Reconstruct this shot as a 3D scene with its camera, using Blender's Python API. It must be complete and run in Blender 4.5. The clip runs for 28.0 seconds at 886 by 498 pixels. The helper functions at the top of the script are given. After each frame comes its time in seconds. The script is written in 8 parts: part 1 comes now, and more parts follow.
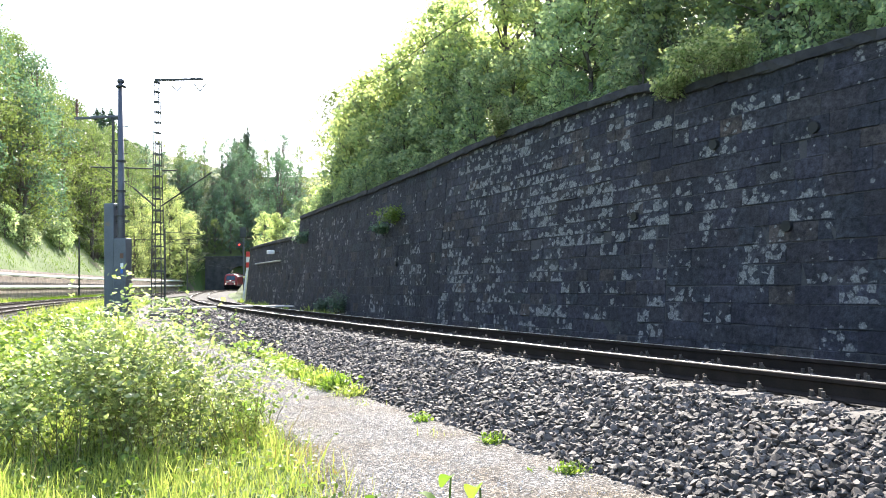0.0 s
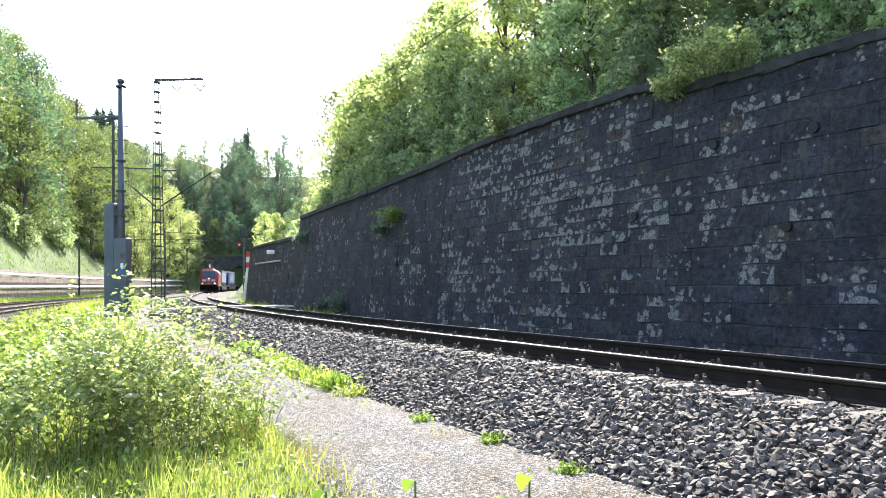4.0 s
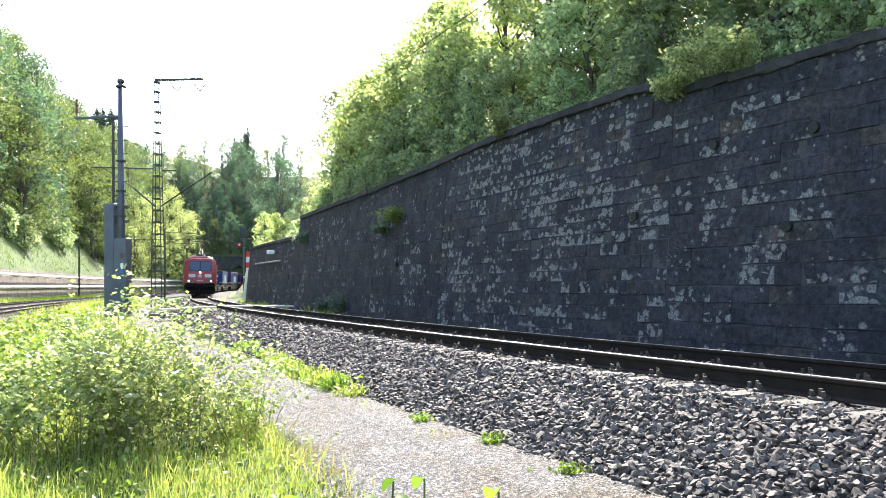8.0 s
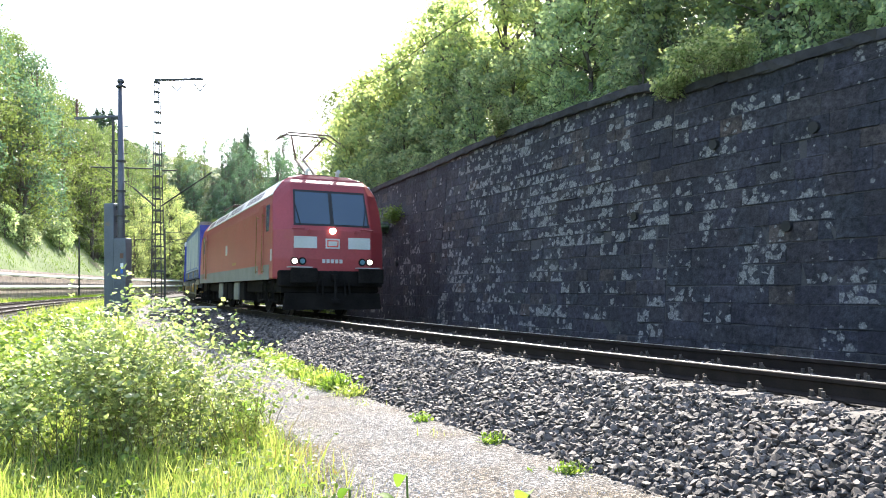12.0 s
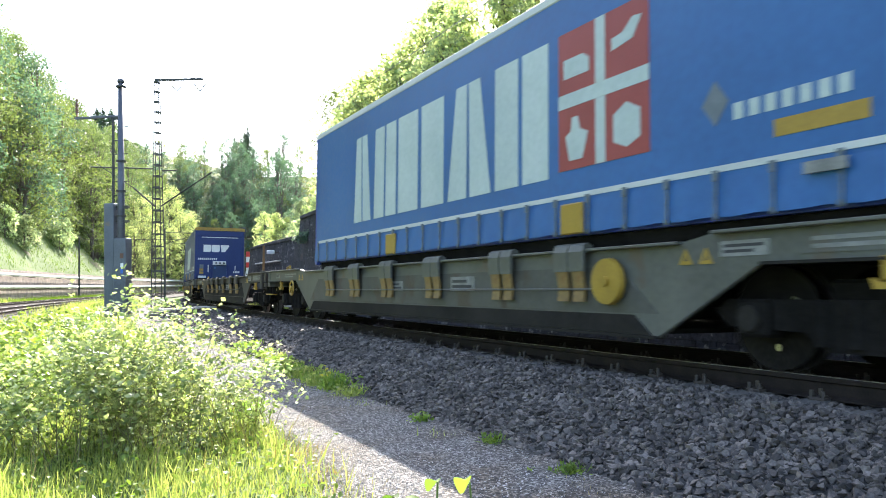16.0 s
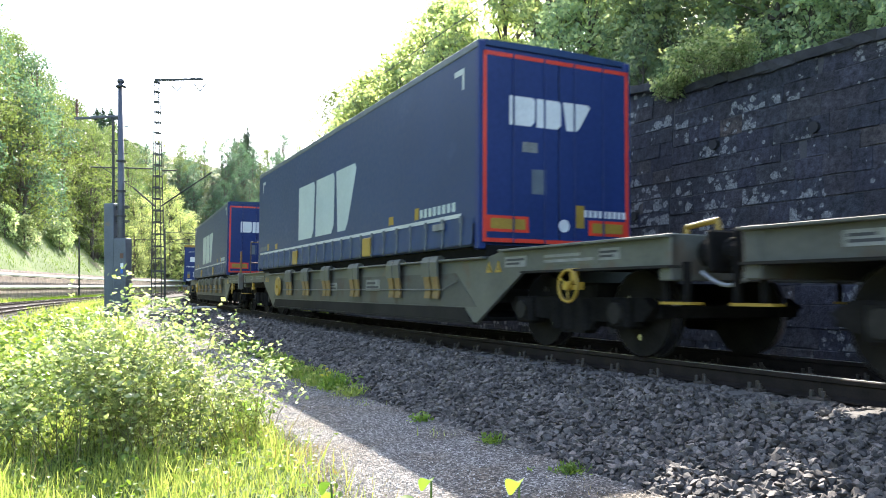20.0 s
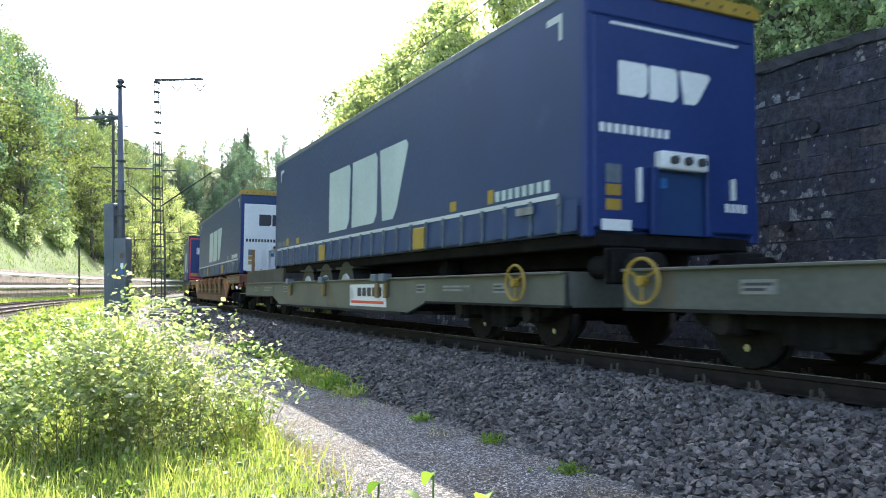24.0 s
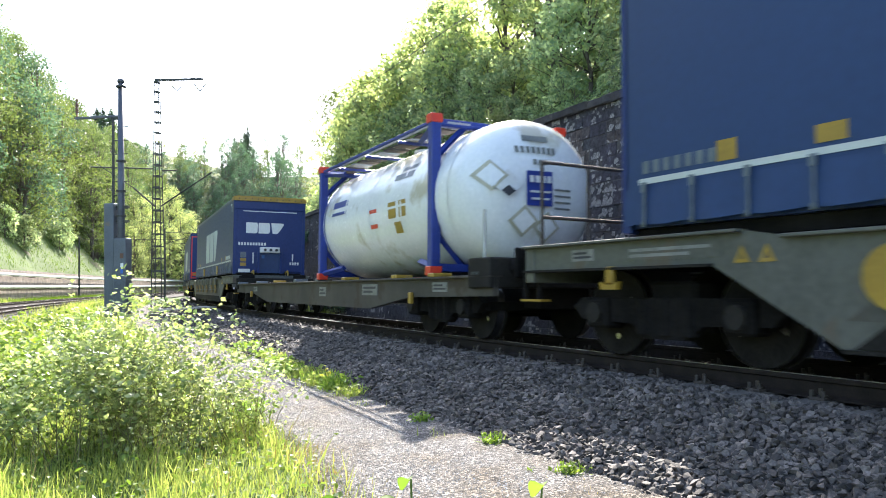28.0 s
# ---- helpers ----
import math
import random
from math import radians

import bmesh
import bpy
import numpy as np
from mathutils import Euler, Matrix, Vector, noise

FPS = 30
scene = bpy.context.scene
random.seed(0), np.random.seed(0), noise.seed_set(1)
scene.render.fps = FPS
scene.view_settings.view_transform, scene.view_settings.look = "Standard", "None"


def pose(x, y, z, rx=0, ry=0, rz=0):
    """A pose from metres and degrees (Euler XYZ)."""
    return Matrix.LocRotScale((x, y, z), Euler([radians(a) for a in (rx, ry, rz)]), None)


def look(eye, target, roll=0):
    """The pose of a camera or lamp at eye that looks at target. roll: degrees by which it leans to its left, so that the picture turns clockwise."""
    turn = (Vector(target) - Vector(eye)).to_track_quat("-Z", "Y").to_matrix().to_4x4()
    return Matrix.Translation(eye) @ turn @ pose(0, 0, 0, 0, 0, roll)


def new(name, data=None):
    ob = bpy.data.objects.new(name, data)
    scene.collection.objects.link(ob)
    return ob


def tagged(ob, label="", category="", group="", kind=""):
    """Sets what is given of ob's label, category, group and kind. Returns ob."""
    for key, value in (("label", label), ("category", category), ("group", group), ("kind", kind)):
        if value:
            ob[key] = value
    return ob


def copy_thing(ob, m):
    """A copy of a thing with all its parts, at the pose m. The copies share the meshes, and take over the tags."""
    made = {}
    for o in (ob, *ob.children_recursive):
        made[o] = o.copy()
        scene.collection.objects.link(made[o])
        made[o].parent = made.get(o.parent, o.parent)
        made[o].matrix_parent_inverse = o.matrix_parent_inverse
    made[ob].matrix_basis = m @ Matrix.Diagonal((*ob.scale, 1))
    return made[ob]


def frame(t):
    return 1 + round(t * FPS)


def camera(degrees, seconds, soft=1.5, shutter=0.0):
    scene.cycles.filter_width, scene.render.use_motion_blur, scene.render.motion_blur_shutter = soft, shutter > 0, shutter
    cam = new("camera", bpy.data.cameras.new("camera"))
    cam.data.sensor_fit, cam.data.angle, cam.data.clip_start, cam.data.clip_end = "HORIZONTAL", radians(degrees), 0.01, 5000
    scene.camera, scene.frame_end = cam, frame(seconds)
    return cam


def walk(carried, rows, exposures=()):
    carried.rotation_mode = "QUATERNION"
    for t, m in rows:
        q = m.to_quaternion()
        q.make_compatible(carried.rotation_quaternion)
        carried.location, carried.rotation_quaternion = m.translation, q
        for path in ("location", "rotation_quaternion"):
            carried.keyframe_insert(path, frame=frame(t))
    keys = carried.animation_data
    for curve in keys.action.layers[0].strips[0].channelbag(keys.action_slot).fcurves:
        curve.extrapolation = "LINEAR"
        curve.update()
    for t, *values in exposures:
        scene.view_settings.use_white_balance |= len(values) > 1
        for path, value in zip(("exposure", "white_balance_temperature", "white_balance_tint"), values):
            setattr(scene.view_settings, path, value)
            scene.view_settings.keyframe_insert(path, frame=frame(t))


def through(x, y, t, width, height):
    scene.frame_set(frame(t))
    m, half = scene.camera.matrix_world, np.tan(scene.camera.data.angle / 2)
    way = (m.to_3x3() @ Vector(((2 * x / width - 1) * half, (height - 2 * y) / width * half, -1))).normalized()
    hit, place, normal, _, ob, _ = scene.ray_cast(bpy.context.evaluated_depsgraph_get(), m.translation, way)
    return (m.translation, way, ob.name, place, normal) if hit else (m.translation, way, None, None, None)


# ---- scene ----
SECONDS = 28.0
cam = camera(60.62, SECONDS, soft=1.0, shutter=0.15)
EYE = (0.0, 0.0, 0.8555)
CAM_POSE = look(EYE, (0.0, math.cos(0.0432), 0.8555 + math.sin(0.0432)), -1.247)
walk(cam, [(0.0, CAM_POSE), (SECONDS, CAM_POSE)], exposures=[(0.0, 2.05, 6550, 11), (11.0, 2.08, 6550, 11), (14.5, 2.25, 6550, 11), (17.0, 2.21, 6550, 11), (20.0, 2.2, 6550, 11), (24.0, 2.12, 6550, 11), (26.5, 2.15, 6550, 11), (27.2, 2.15, 6550, 11), (SECONDS, 2.0, 6550, 11)])

# ---- world and sun: a clear morning, sun ahead of the viewer ----
SUN_EL, SUN_AZ = radians(40.8), radians(2.7)
world = bpy.data.worlds.new("sky")
scene.world = world
world.use_nodes = True
wn = world.node_tree.nodes
sky = wn.new("ShaderNodeTexSky")
sky.sky_type = "NISHITA"
sky.sun_disc = False
sky.sun_elevation, sky.sun_rotation = SUN_EL, SUN_AZ
sky.air_density, sky.dust_density, sky.ozone_density = 1.0, 1.9, 1.0
wn["Background"].inputs["Strength"].default_value = 0.15
world.node_tree.links.new(sky.outputs[0], wn["Background"].inputs["Color"])
sun_data = bpy.data.lights.new("sun", "SUN")
sun_data.energy, sun_data.angle, sun_data.color = 4.0, radians(0.55), (1.0, 0.95, 0.86)
sun = new("sun", sun_data)
SUN_DIR = Vector((math.sin(SUN_AZ) * math.cos(SUN_EL), math.cos(SUN_AZ) * math.cos(SUN_EL), math.sin(SUN_EL)))
sun.matrix_world = look(SUN_DIR * 60, (0, 0, 0))

# ---- the line of the track: s runs away from the viewer, lat > 0 is the viewer's side ----
K_S = np.array([-60.0, -20.0, 10.0, 40.0, 80.0, 120.0, 160.0, 220.0])
K_V = np.array([0.0, 0.0055, 0.00213, 0.0029, 0.00011, 0.00149, 0.0024, 0.0026])
T_S = np.arange(-300.0, 520.0, 0.5)
T_H = np.cumsum(np.interp(T_S, K_S, K_V)) * 0.5
I0 = int(np.argmin(abs(T_S)))
T_H = T_H - T_H[I0] - 0.45255
T_X = np.cumsum(np.sin(T_H)) * 0.5
T_Y = np.cumsum(np.cos(T_H)) * 0.5
T_X = T_X - T_X[I0] - 0.99613
T_Y = T_Y - T_Y[I0] + 15.77752
CANT = 0.0315
SPEED = 13.975
LOCO_S = 173.09


def trk(s, lat=0.0):
    """x, y and heading of the track at s, moved sideways by lat."""
    x, y, h = np.interp(s, T_S, T_X), np.interp(s, T_S, T_Y), np.interp(s, T_S, T_H)
    return x - lat * np.cos(h), y + lat * np.sin(h), h


def place(s, lat=0.0, z=0.0, turn=0.0):
    """A pose on the line: local x along the line away from the viewer, local y to the far side of... the viewer's side."""
    x, y, h = trk(s, lat)
    return pose(float(x), float(y), z, 0, 0, math.degrees(math.pi / 2 - float(h)) + turn)


def to_line(x, y):
    """s and lat of a place."""
    i = int(np.argmin((T_X - x) ** 2 + (T_Y - y) ** 2))
    dx, dy, h = x - T_X[i], y - T_Y[i], T_H[i]
    return T_S[i] + dx * math.sin(h) + dy * math.cos(h), -dx * math.cos(h) + dy * math.sin(h)


# ---- mesh helpers ----
def link_mesh(name, verts, faces, material, parent=None, smooth=False):
    """A mesh object from arrays of vertices and of equal-sided faces."""
    me = bpy.data.meshes.new(name)
    verts, faces = np.asarray(verts, dtype=np.float32), np.asarray(faces, dtype=np.int32)
    n, k = faces.shape
    me.vertices.add(len(verts))
    me.vertices.foreach_set("co", verts.ravel())
    me.loops.add(n * k)
    me.loops.foreach_set("vertex_index", faces.ravel())
    me.polygons.add(n)
    me.polygons.foreach_set("loop_start", np.arange(0, n * k, k, dtype=np.int32))
    me.polygons.foreach_set("use_smooth", np.full(n, smooth))
    me.update(calc_edges=True)
    me.materials.append(material)
    ob = new(name, me)
    if parent is not None:
        ob.parent = parent
    return ob


def part(name, bm, material, parent=None, label="", smooth=False):
    """Links a bmesh as one mesh object under a thing or part."""
    me = bpy.data.meshes.new(name)
    for f in bm.faces:
        f.smooth = smooth
    bm.to_mesh(me)
    bm.free()
    me.materials.append(material)
    ob = new(name, me)
    if parent is not None:
        ob.parent = parent
    if label:
        tagged(ob, label)
    return ob


def box(bm, x0, x1, y0, y1, z0, z1, bevel=0.0):
    """A box, with its edges cut off when bevel is given."""
    r = bmesh.ops.create_cube(bm, size=1.0)
    vs = r["verts"]
    for v in vs:
        v.co = Vector(((x0 + x1) / 2 + v.co.x * (x1 - x0), (y0 + y1) / 2 + v.co.y * (y1 - y0), (z0 + z1) / 2 + v.co.z * (z1 - z0)))
    if bevel > 0:
        es = {e for v in vs for e in v.link_edges}
        bmesh.ops.bevel(bm, geom=list(es), offset=bevel, segments=1, profile=0.5, affect="EDGES")
    return bm


def tube(bm, a, b, r0, r1=None, n=10, caps=True):
    """A round bar from a to b."""
    a, b = Vector(a), Vector(b)
    d = b - a
    m = Matrix.Translation((a + b) / 2) @ d.to_track_quat("Z", "Y").to_matrix().to_4x4()
    bmesh.ops.create_cone(bm, cap_ends=caps, segments=n, radius1=r0, radius2=r0 if r1 is None else r1, depth=d.length, matrix=m)
    return bm


def prism(bm, outline, x0, x1, axis="x"):
    """An outline of (a, b) pairs swept along one axis from x0 to x1."""
    def put(t, a, b):
        return {"x": (t, a, b), "y": (a, t, b), "z": (a, b, t)}[axis]
    v0 = [bm.verts.new(put(x0, a, b)) for a, b in outline]
    v1 = [bm.verts.new(put(x1, a, b)) for a, b in outline]
    n = len(outline)
    for i in range(n):
        j = (i + 1) % n
        bm.faces.new((v0[i], v0[j], v1[j], v1[i]))
    bm.faces.new(v0[::-1])
    bm.faces.new(v1)
    bmesh.ops.recalc_face_normals(bm, faces=bm.faces[:])
    return bm


def sweep(name, profile, s_list, material, parent=None, smooth=False, closed=True, caps=True):
    """A profile of (lat, z) pairs drawn along the line through the places s_list."""
    s = np.asarray(s_list, dtype=float)
    m, verts = len(profile), []
    for lat, z in profile:
        lats = np.asarray(lat(s) if callable(lat) else np.full_like(s, lat))
        zs = np.asarray(z(s) if callable(z) else np.full_like(s, z))
        x, y, _ = trk(s, lats)
        verts.append(np.stack([x, y, zs], -1))
    verts = np.stack(verts, 1).reshape(-1, 3)
    faces, last = [], m if closed else m - 1
    for i in range(len(s) - 1):
        for j in range(last):
            k = (j + 1) % m
            faces.append((i * m + j, i * m + k, (i + 1) * m + k, (i + 1) * m + j))
    ob = link_mesh(name, verts, faces, material, parent, smooth)
    if closed and caps:
        bm = bmesh.new()
        bm.from_mesh(ob.data)
        bm.verts.ensure_lookup_table()
        bm.faces.new([bm.verts[j] for j in range(m)])
        bm.faces.new([bm.verts[(len(s) - 1) * m + j] for j in range(m)])
        bmesh.ops.recalc_face_normals(bm, faces=bm.faces[:])
        bm.to_mesh(ob.data)
        bm.free()
    return ob


def empty(name, m=None):
    ob = new(name)
    ob.empty_display_size = 0.3
    if m is not None:
        ob.matrix_basis = m
    return ob


def scatter(tmpl_v, tmpl_f, loc, rot, scale):
    """Many copies of one small shape: vertices and faces. rot: (n, 3, 3), scale: (n, 3)."""
    n, k = len(loc), len(tmpl_v)
    v = np.einsum("nij,nkj->nki", rot, tmpl_v[None] * scale[:, None, :]) + loc[:, None, :]
    f = tmpl_f[None] + (np.arange(n) * k)[:, None, None]
    return v.reshape(-1, 3), f.reshape(-1, tmpl_f.shape[1])


def spins(n, rng, tilt=math.pi):
    """n random turns; tilt limits how far the local z leans."""
    yaw, lean, to = rng.uniform(0, 2 * np.pi, n), tilt * rng.uniform(0, 1, n), rng.uniform(0, 2 * np.pi, n)
    c, s = np.cos(yaw), np.sin(yaw)
    z = np.zeros(n)
    one = np.ones(n)
    rz = np.stack([np.stack([c, -s, z], -1), np.stack([s, c, z], -1), np.stack([z, z, one], -1)], 1)
    k = np.stack([np.cos(to), np.sin(to), z], -1)
    kx = np.zeros((n, 3, 3))
    kx[:, 0, 2], kx[:, 1, 2], kx[:, 2, 0], kx[:, 2, 1] = k[:, 1], -k[:, 0], -k[:, 1], k[:, 0]
    r = np.eye(3)[None] + np.sin(lean)[:, None, None] * kx + (1 - np.cos(lean))[:, None, None] * (kx @ kx)
    return r @ rz


# ---- materials ----
def surface(name, a, b, rough=0.7, metal=0.0, scale=3.0, fine=40.0, bump=0.15, spots=None, random="", vary=0.0, bump_size=0.01, spec=0.5, span=(0.36, 0.68)):
    """A surface that varies between the colours a and b at two scales, with a fine relief.
    spots: (colour, scale, threshold) of stains; random: 'object' or 'island' shifts the brightness by vary."""
    m = bpy.data.materials.new(name)
    m.use_nodes = True
    nt = m.node_tree
    nd, ln = nt.nodes, nt.links
    pr = nd["Principled BSDF"]
    co = nd.new("ShaderNodeTexCoord").outputs["Object"]
    n1, n2 = nd.new("ShaderNodeTexNoise"), nd.new("ShaderNodeTexNoise")
    n1.inputs["Scale"].default_value, n2.inputs["Scale"].default_value = scale, fine
    n1.inputs["Detail"].default_value, n2.inputs["Detail"].default_value = 5.0, 3.0
    ln.new(co, n1.inputs["Vector"])
    ln.new(co, n2.inputs["Vector"])
    mx = nd.new("ShaderNodeMath")
    mx.operation = "MULTIPLY_ADD"
    mx.inputs[1].default_value = 0.45
    ln.new(n2.outputs["Fac"], mx.inputs[0])
    sc = nd.new("ShaderNodeMath")
    sc.operation = "MULTIPLY"
    sc.inputs[1].default_value = 0.6
    ln.new(n1.outputs["Fac"], sc.inputs[0])
    ln.new(sc.outputs[0], mx.inputs[2])
    rp = nd.new("ShaderNodeValToRGB")
    rp.color_ramp.elements[0].position, rp.color_ramp.elements[1].position = span
    rp.color_ramp.elements[0].color, rp.color_ramp.elements[1].color = (*a, 1), (*b, 1)
    ln.new(mx.outputs[0], rp.inputs["Fac"])
    col = rp.outputs["Color"]
    if spots:
        n3 = nd.new("ShaderNodeTexNoise")
        n3.inputs["Scale"].default_value, n3.inputs["Detail"].default_value = spots[1], 6.0
        ln.new(co, n3.inputs["Vector"])
        r3 = nd.new("ShaderNodeValToRGB")
        r3.color_ramp.elements[0].position, r3.color_ramp.elements[1].position = spots[2], spots[2] + 0.06
        ln.new(n3.outputs["Fac"], r3.inputs["Fac"])
        mix = nd.new("ShaderNodeMix")
        mix.data_type = "RGBA"
        mix.inputs["B"].default_value = (*spots[0], 1)
        ln.new(r3.outputs["Color"], mix.inputs["Factor"])
        ln.new(col, mix.inputs["A"])
        col = mix.outputs["Result"]
    if random:
        src = nd.new("ShaderNodeObjectInfo").outputs["Random"] if random == "object" else nd.new("ShaderNodeNewGeometry").outputs["Random Per Island"]
        mr = nd.new("ShaderNodeMapRange")
        mr.inputs["To Min"].default_value, mr.inputs["To Max"].default_value = 1.0 - vary, 1.0 + vary
        ln.new(src, mr.inputs["Value"])
        hs = nd.new("ShaderNodeHueSaturation")
        ln.new(mr.outputs[0], hs.inputs["Value"])
        ln.new(col, hs.inputs["Color"])
        col = hs.outputs["Color"]
    ln.new(col, pr.inputs["Base Color"])
    rr = nd.new("ShaderNodeMapRange")
    rr.inputs["To Min"].default_value, rr.inputs["To Max"].default_value = max(0.02, rough - 0.12), min(1.0, rough + 0.12)
    ln.new(n2.outputs["Fac"], rr.inputs["Value"])
    ln.new(rr.outputs[0], pr.inputs["Roughness"])
    pr.inputs["Metallic"].default_value, pr.inputs["Specular IOR Level"].default_value = metal, spec
    if bump > 0:
        bp = nd.new("ShaderNodeBump")
        bp.inputs["Strength"].default_value, bp.inputs["Distance"].default_value = bump, bump_size
        ln.new(mx.outputs[0], bp.inputs["Height"])
        ln.new(bp.outputs[0], pr.inputs["Normal"])
    return m


def leafy(name, a, b, through=0.5, random="island", gloss=0.45, shine=0.5):
    """Leaves: they let light through; each one a little different in colour."""
    m = bpy.data.materials.new(name)
    m.use_nodes = True
    nt = m.node_tree
    nd, ln = nt.nodes, nt.links
    pr, out = nd["Principled BSDF"], nd["Material Output"]
    src = nd.new("ShaderNodeNewGeometry").outputs["Random Per Island"] if random == "island" else nd.new("ShaderNodeObjectInfo").outputs["Random"]
    rp = nd.new("ShaderNodeValToRGB")
    rp.color_ramp.elements[0].color, rp.color_ramp.elements[1].color = (*a, 1), (*b, 1)
    ln.new(src, rp.inputs["Fac"])
    oi = nd.new("ShaderNodeObjectInfo")
    mr = nd.new("ShaderNodeMapRange")
    mr.inputs["To Min"].default_value, mr.inputs["To Max"].default_value = 0.75, 1.25
    ln.new(oi.outputs["Random"], mr.inputs["Value"])
    hs = nd.new("ShaderNodeHueSaturation")
    ln.new(mr.outputs[0], hs.inputs["Value"])
    ln.new(rp.outputs["Color"], hs.inputs["Color"])
    ln.new(hs.outputs["Color"], pr.inputs["Base Color"])
    pr.inputs["Roughness"].default_value, pr.inputs["Specular IOR Level"].default_value = gloss, shine
    tr = nd.new("ShaderNodeBsdfTranslucent")
    tw = nd.new("ShaderNodeMix")
    tw.data_type, tw.blend_type = "RGBA", "MULTIPLY"
    tw.inputs["Factor"].default_value = 1.0
    tw.inputs["B"].default_value = (1.68, 1.64, 1.02, 1)
    ln.new(hs.outputs["Color"], tw.inputs["A"])
    ln.new(tw.outputs["Result"], tr.inputs["Color"])
    mx = nd.new("ShaderNodeMixShader")
    mx.inputs["Fac"].default_value = through
    ln.new(pr.outputs[0], mx.inputs[1])
    ln.new(tr.outputs[0], mx.inputs[2])
    ln.new(mx.outputs[0], out.inputs["Surface"])
    return m


def plain(name, colour, rough=0.4, metal=0.0, emit=0.0):
    m = bpy.data.materials.new(name)
    m.use_nodes = True
    pr = m.node_tree.nodes["Principled BSDF"]
    pr.inputs["Base Color"].default_value = (*colour, 1)
    pr.inputs["Roughness"].default_value, pr.inputs["Metallic"].default_value = rough, metal
    if emit:
        pr.inputs["Emission Color"].default_value, pr.inputs["Emission Strength"].default_value = (*colour, 1), emit
    return m



def gravel(name):
    """Fine trodden gravel: grains of many greys, damp and dusty patches."""
    m = bpy.data.materials.new(name)
    m.use_nodes = True
    nt = m.node_tree
    nd, ln = nt.nodes, nt.links
    pr = nd["Principled BSDF"]
    pos = nd.new("ShaderNodeNewGeometry").outputs["Position"]
    vo = nd.new("ShaderNodeTexVoronoi")
    vo.inputs["Scale"].default_value = 62.0
    ln.new(pos, vo.inputs["Vector"])
    sep = nd.new("ShaderNodeSeparateColor")
    ln.new(vo.outputs["Color"], sep.inputs[0])
    rp = nd.new("ShaderNodeValToRGB")
    rp.color_ramp.elements[0].color, rp.color_ramp.elements[1].color = (0.036, 0.033, 0.03, 1), (0.38, 0.355, 0.33, 1)
    e = rp.color_ramp.elements.new(0.6)
    e.color = (0.108, 0.1, 0.094, 1)
    ln.new(sep.outputs[0], rp.inputs["Fac"])
    patch = nd.new("ShaderNodeTexNoise")
    patch.inputs["Scale"].default_value, patch.inputs["Detail"].default_value = 1.3, 6.0
    ln.new(pos, patch.inputs["Vector"])
    pm = nd.new("ShaderNodeMapRange")
    pm.inputs["From Min"].default_value, pm.inputs["From Max"].default_value = 0.45, 0.65
    ln.new(patch.outputs["Fac"], pm.inputs["Value"])
    mx = nd.new("ShaderNodeMix")
    mx.data_type, mx.blend_type = "RGBA", "MULTIPLY"
    ln.new(pm.outputs[0], mx.inputs["Factor"])
    ln.new(rp.outputs["Color"], mx.inputs["A"])
    mx.inputs["B"].default_value = (0.78, 0.68, 0.55, 1)
    ln.new(mx.outputs["Result"], pr.inputs["Base Color"])
    pr.inputs["Roughness"].default_value = 0.95
    bp = nd.new("ShaderNodeBump")
    bp.invert = True
    bp.inputs["Strength"].default_value, bp.inputs["Distance"].default_value = 1.0, 0.012
    ln.new(vo.outputs["Distance"], bp.inputs["Height"])
    ln.new(bp.outputs[0], pr.inputs["Normal"])
    return m


M_GROUND = surface("meadow_soil", (0.032, 0.062, 0.01), (0.075, 0.12, 0.016), 0.95, scale=0.6, fine=9, bump=0.6, bump_size=0.05, spots=((0.10, 0.085, 0.05), 0.25, 0.6))
M_FOREST = surface("forest_floor", (0.03, 0.045, 0.012), (0.09, 0.12, 0.025), 0.95, scale=0.35, fine=5, bump=0.6, bump_size=0.08)
M_PATH = gravel("gravel_path")
M_BALLAST = surface("ballast_bed", (0.02, 0.018, 0.017), (0.06, 0.055, 0.05), 0.95, scale=1.2, fine=22, bump=1.0, bump_size=0.03)
M_STONE_I = surface("ballast_stone_pile", (0.031, 0.0255, 0.022), (0.145, 0.122, 0.107), 0.75, scale=4, fine=60, bump=0.3, random="island", vary=0.72)
M_STONE_O = surface("ballast_stone", (0.031, 0.0255, 0.022), (0.145, 0.122, 0.107), 0.75, scale=4, fine=60, bump=0.3, random="object", vary=0.72)
M_RAIL = surface("rusty_rail", (0.012, 0.0092, 0.008), (0.031, 0.0225, 0.0185), 0.85, 0.0, scale=5, fine=60, bump=0.2, spec=0.2)
M_RAILTOP = surface("polished_rail_head", (0.6, 0.59, 0.58), (0.75, 0.74, 0.73), 0.42, 1.0, scale=8, fine=90, bump=0.05)
M_SLEEPER = surface("concrete_sleeper", (0.085, 0.076, 0.068), (0.165, 0.15, 0.135), 0.9, scale=2, fine=50, bump=0.3)
M_MORTAR = surface("sooty_mortar", (0.034, 0.033, 0.036), (0.075, 0.07, 0.07), 0.95, scale=2, fine=30, bump=0.5)
M_BARK = surface("bark", (0.05, 0.04, 0.03), (0.16, 0.14, 0.12), 0.95, scale=4, fine=30, bump=0.8, bump_size=0.02)
M_DARKSTEEL = surface("dark_rusty_steel", (0.05, 0.045, 0.04), (0.13, 0.1, 0.08), 0.7, 0.4, scale=3, fine=40, bump=0.15)
M_WIRE = plain("wire", (0.12, 0.13, 0.12), 0.5, 0.7)
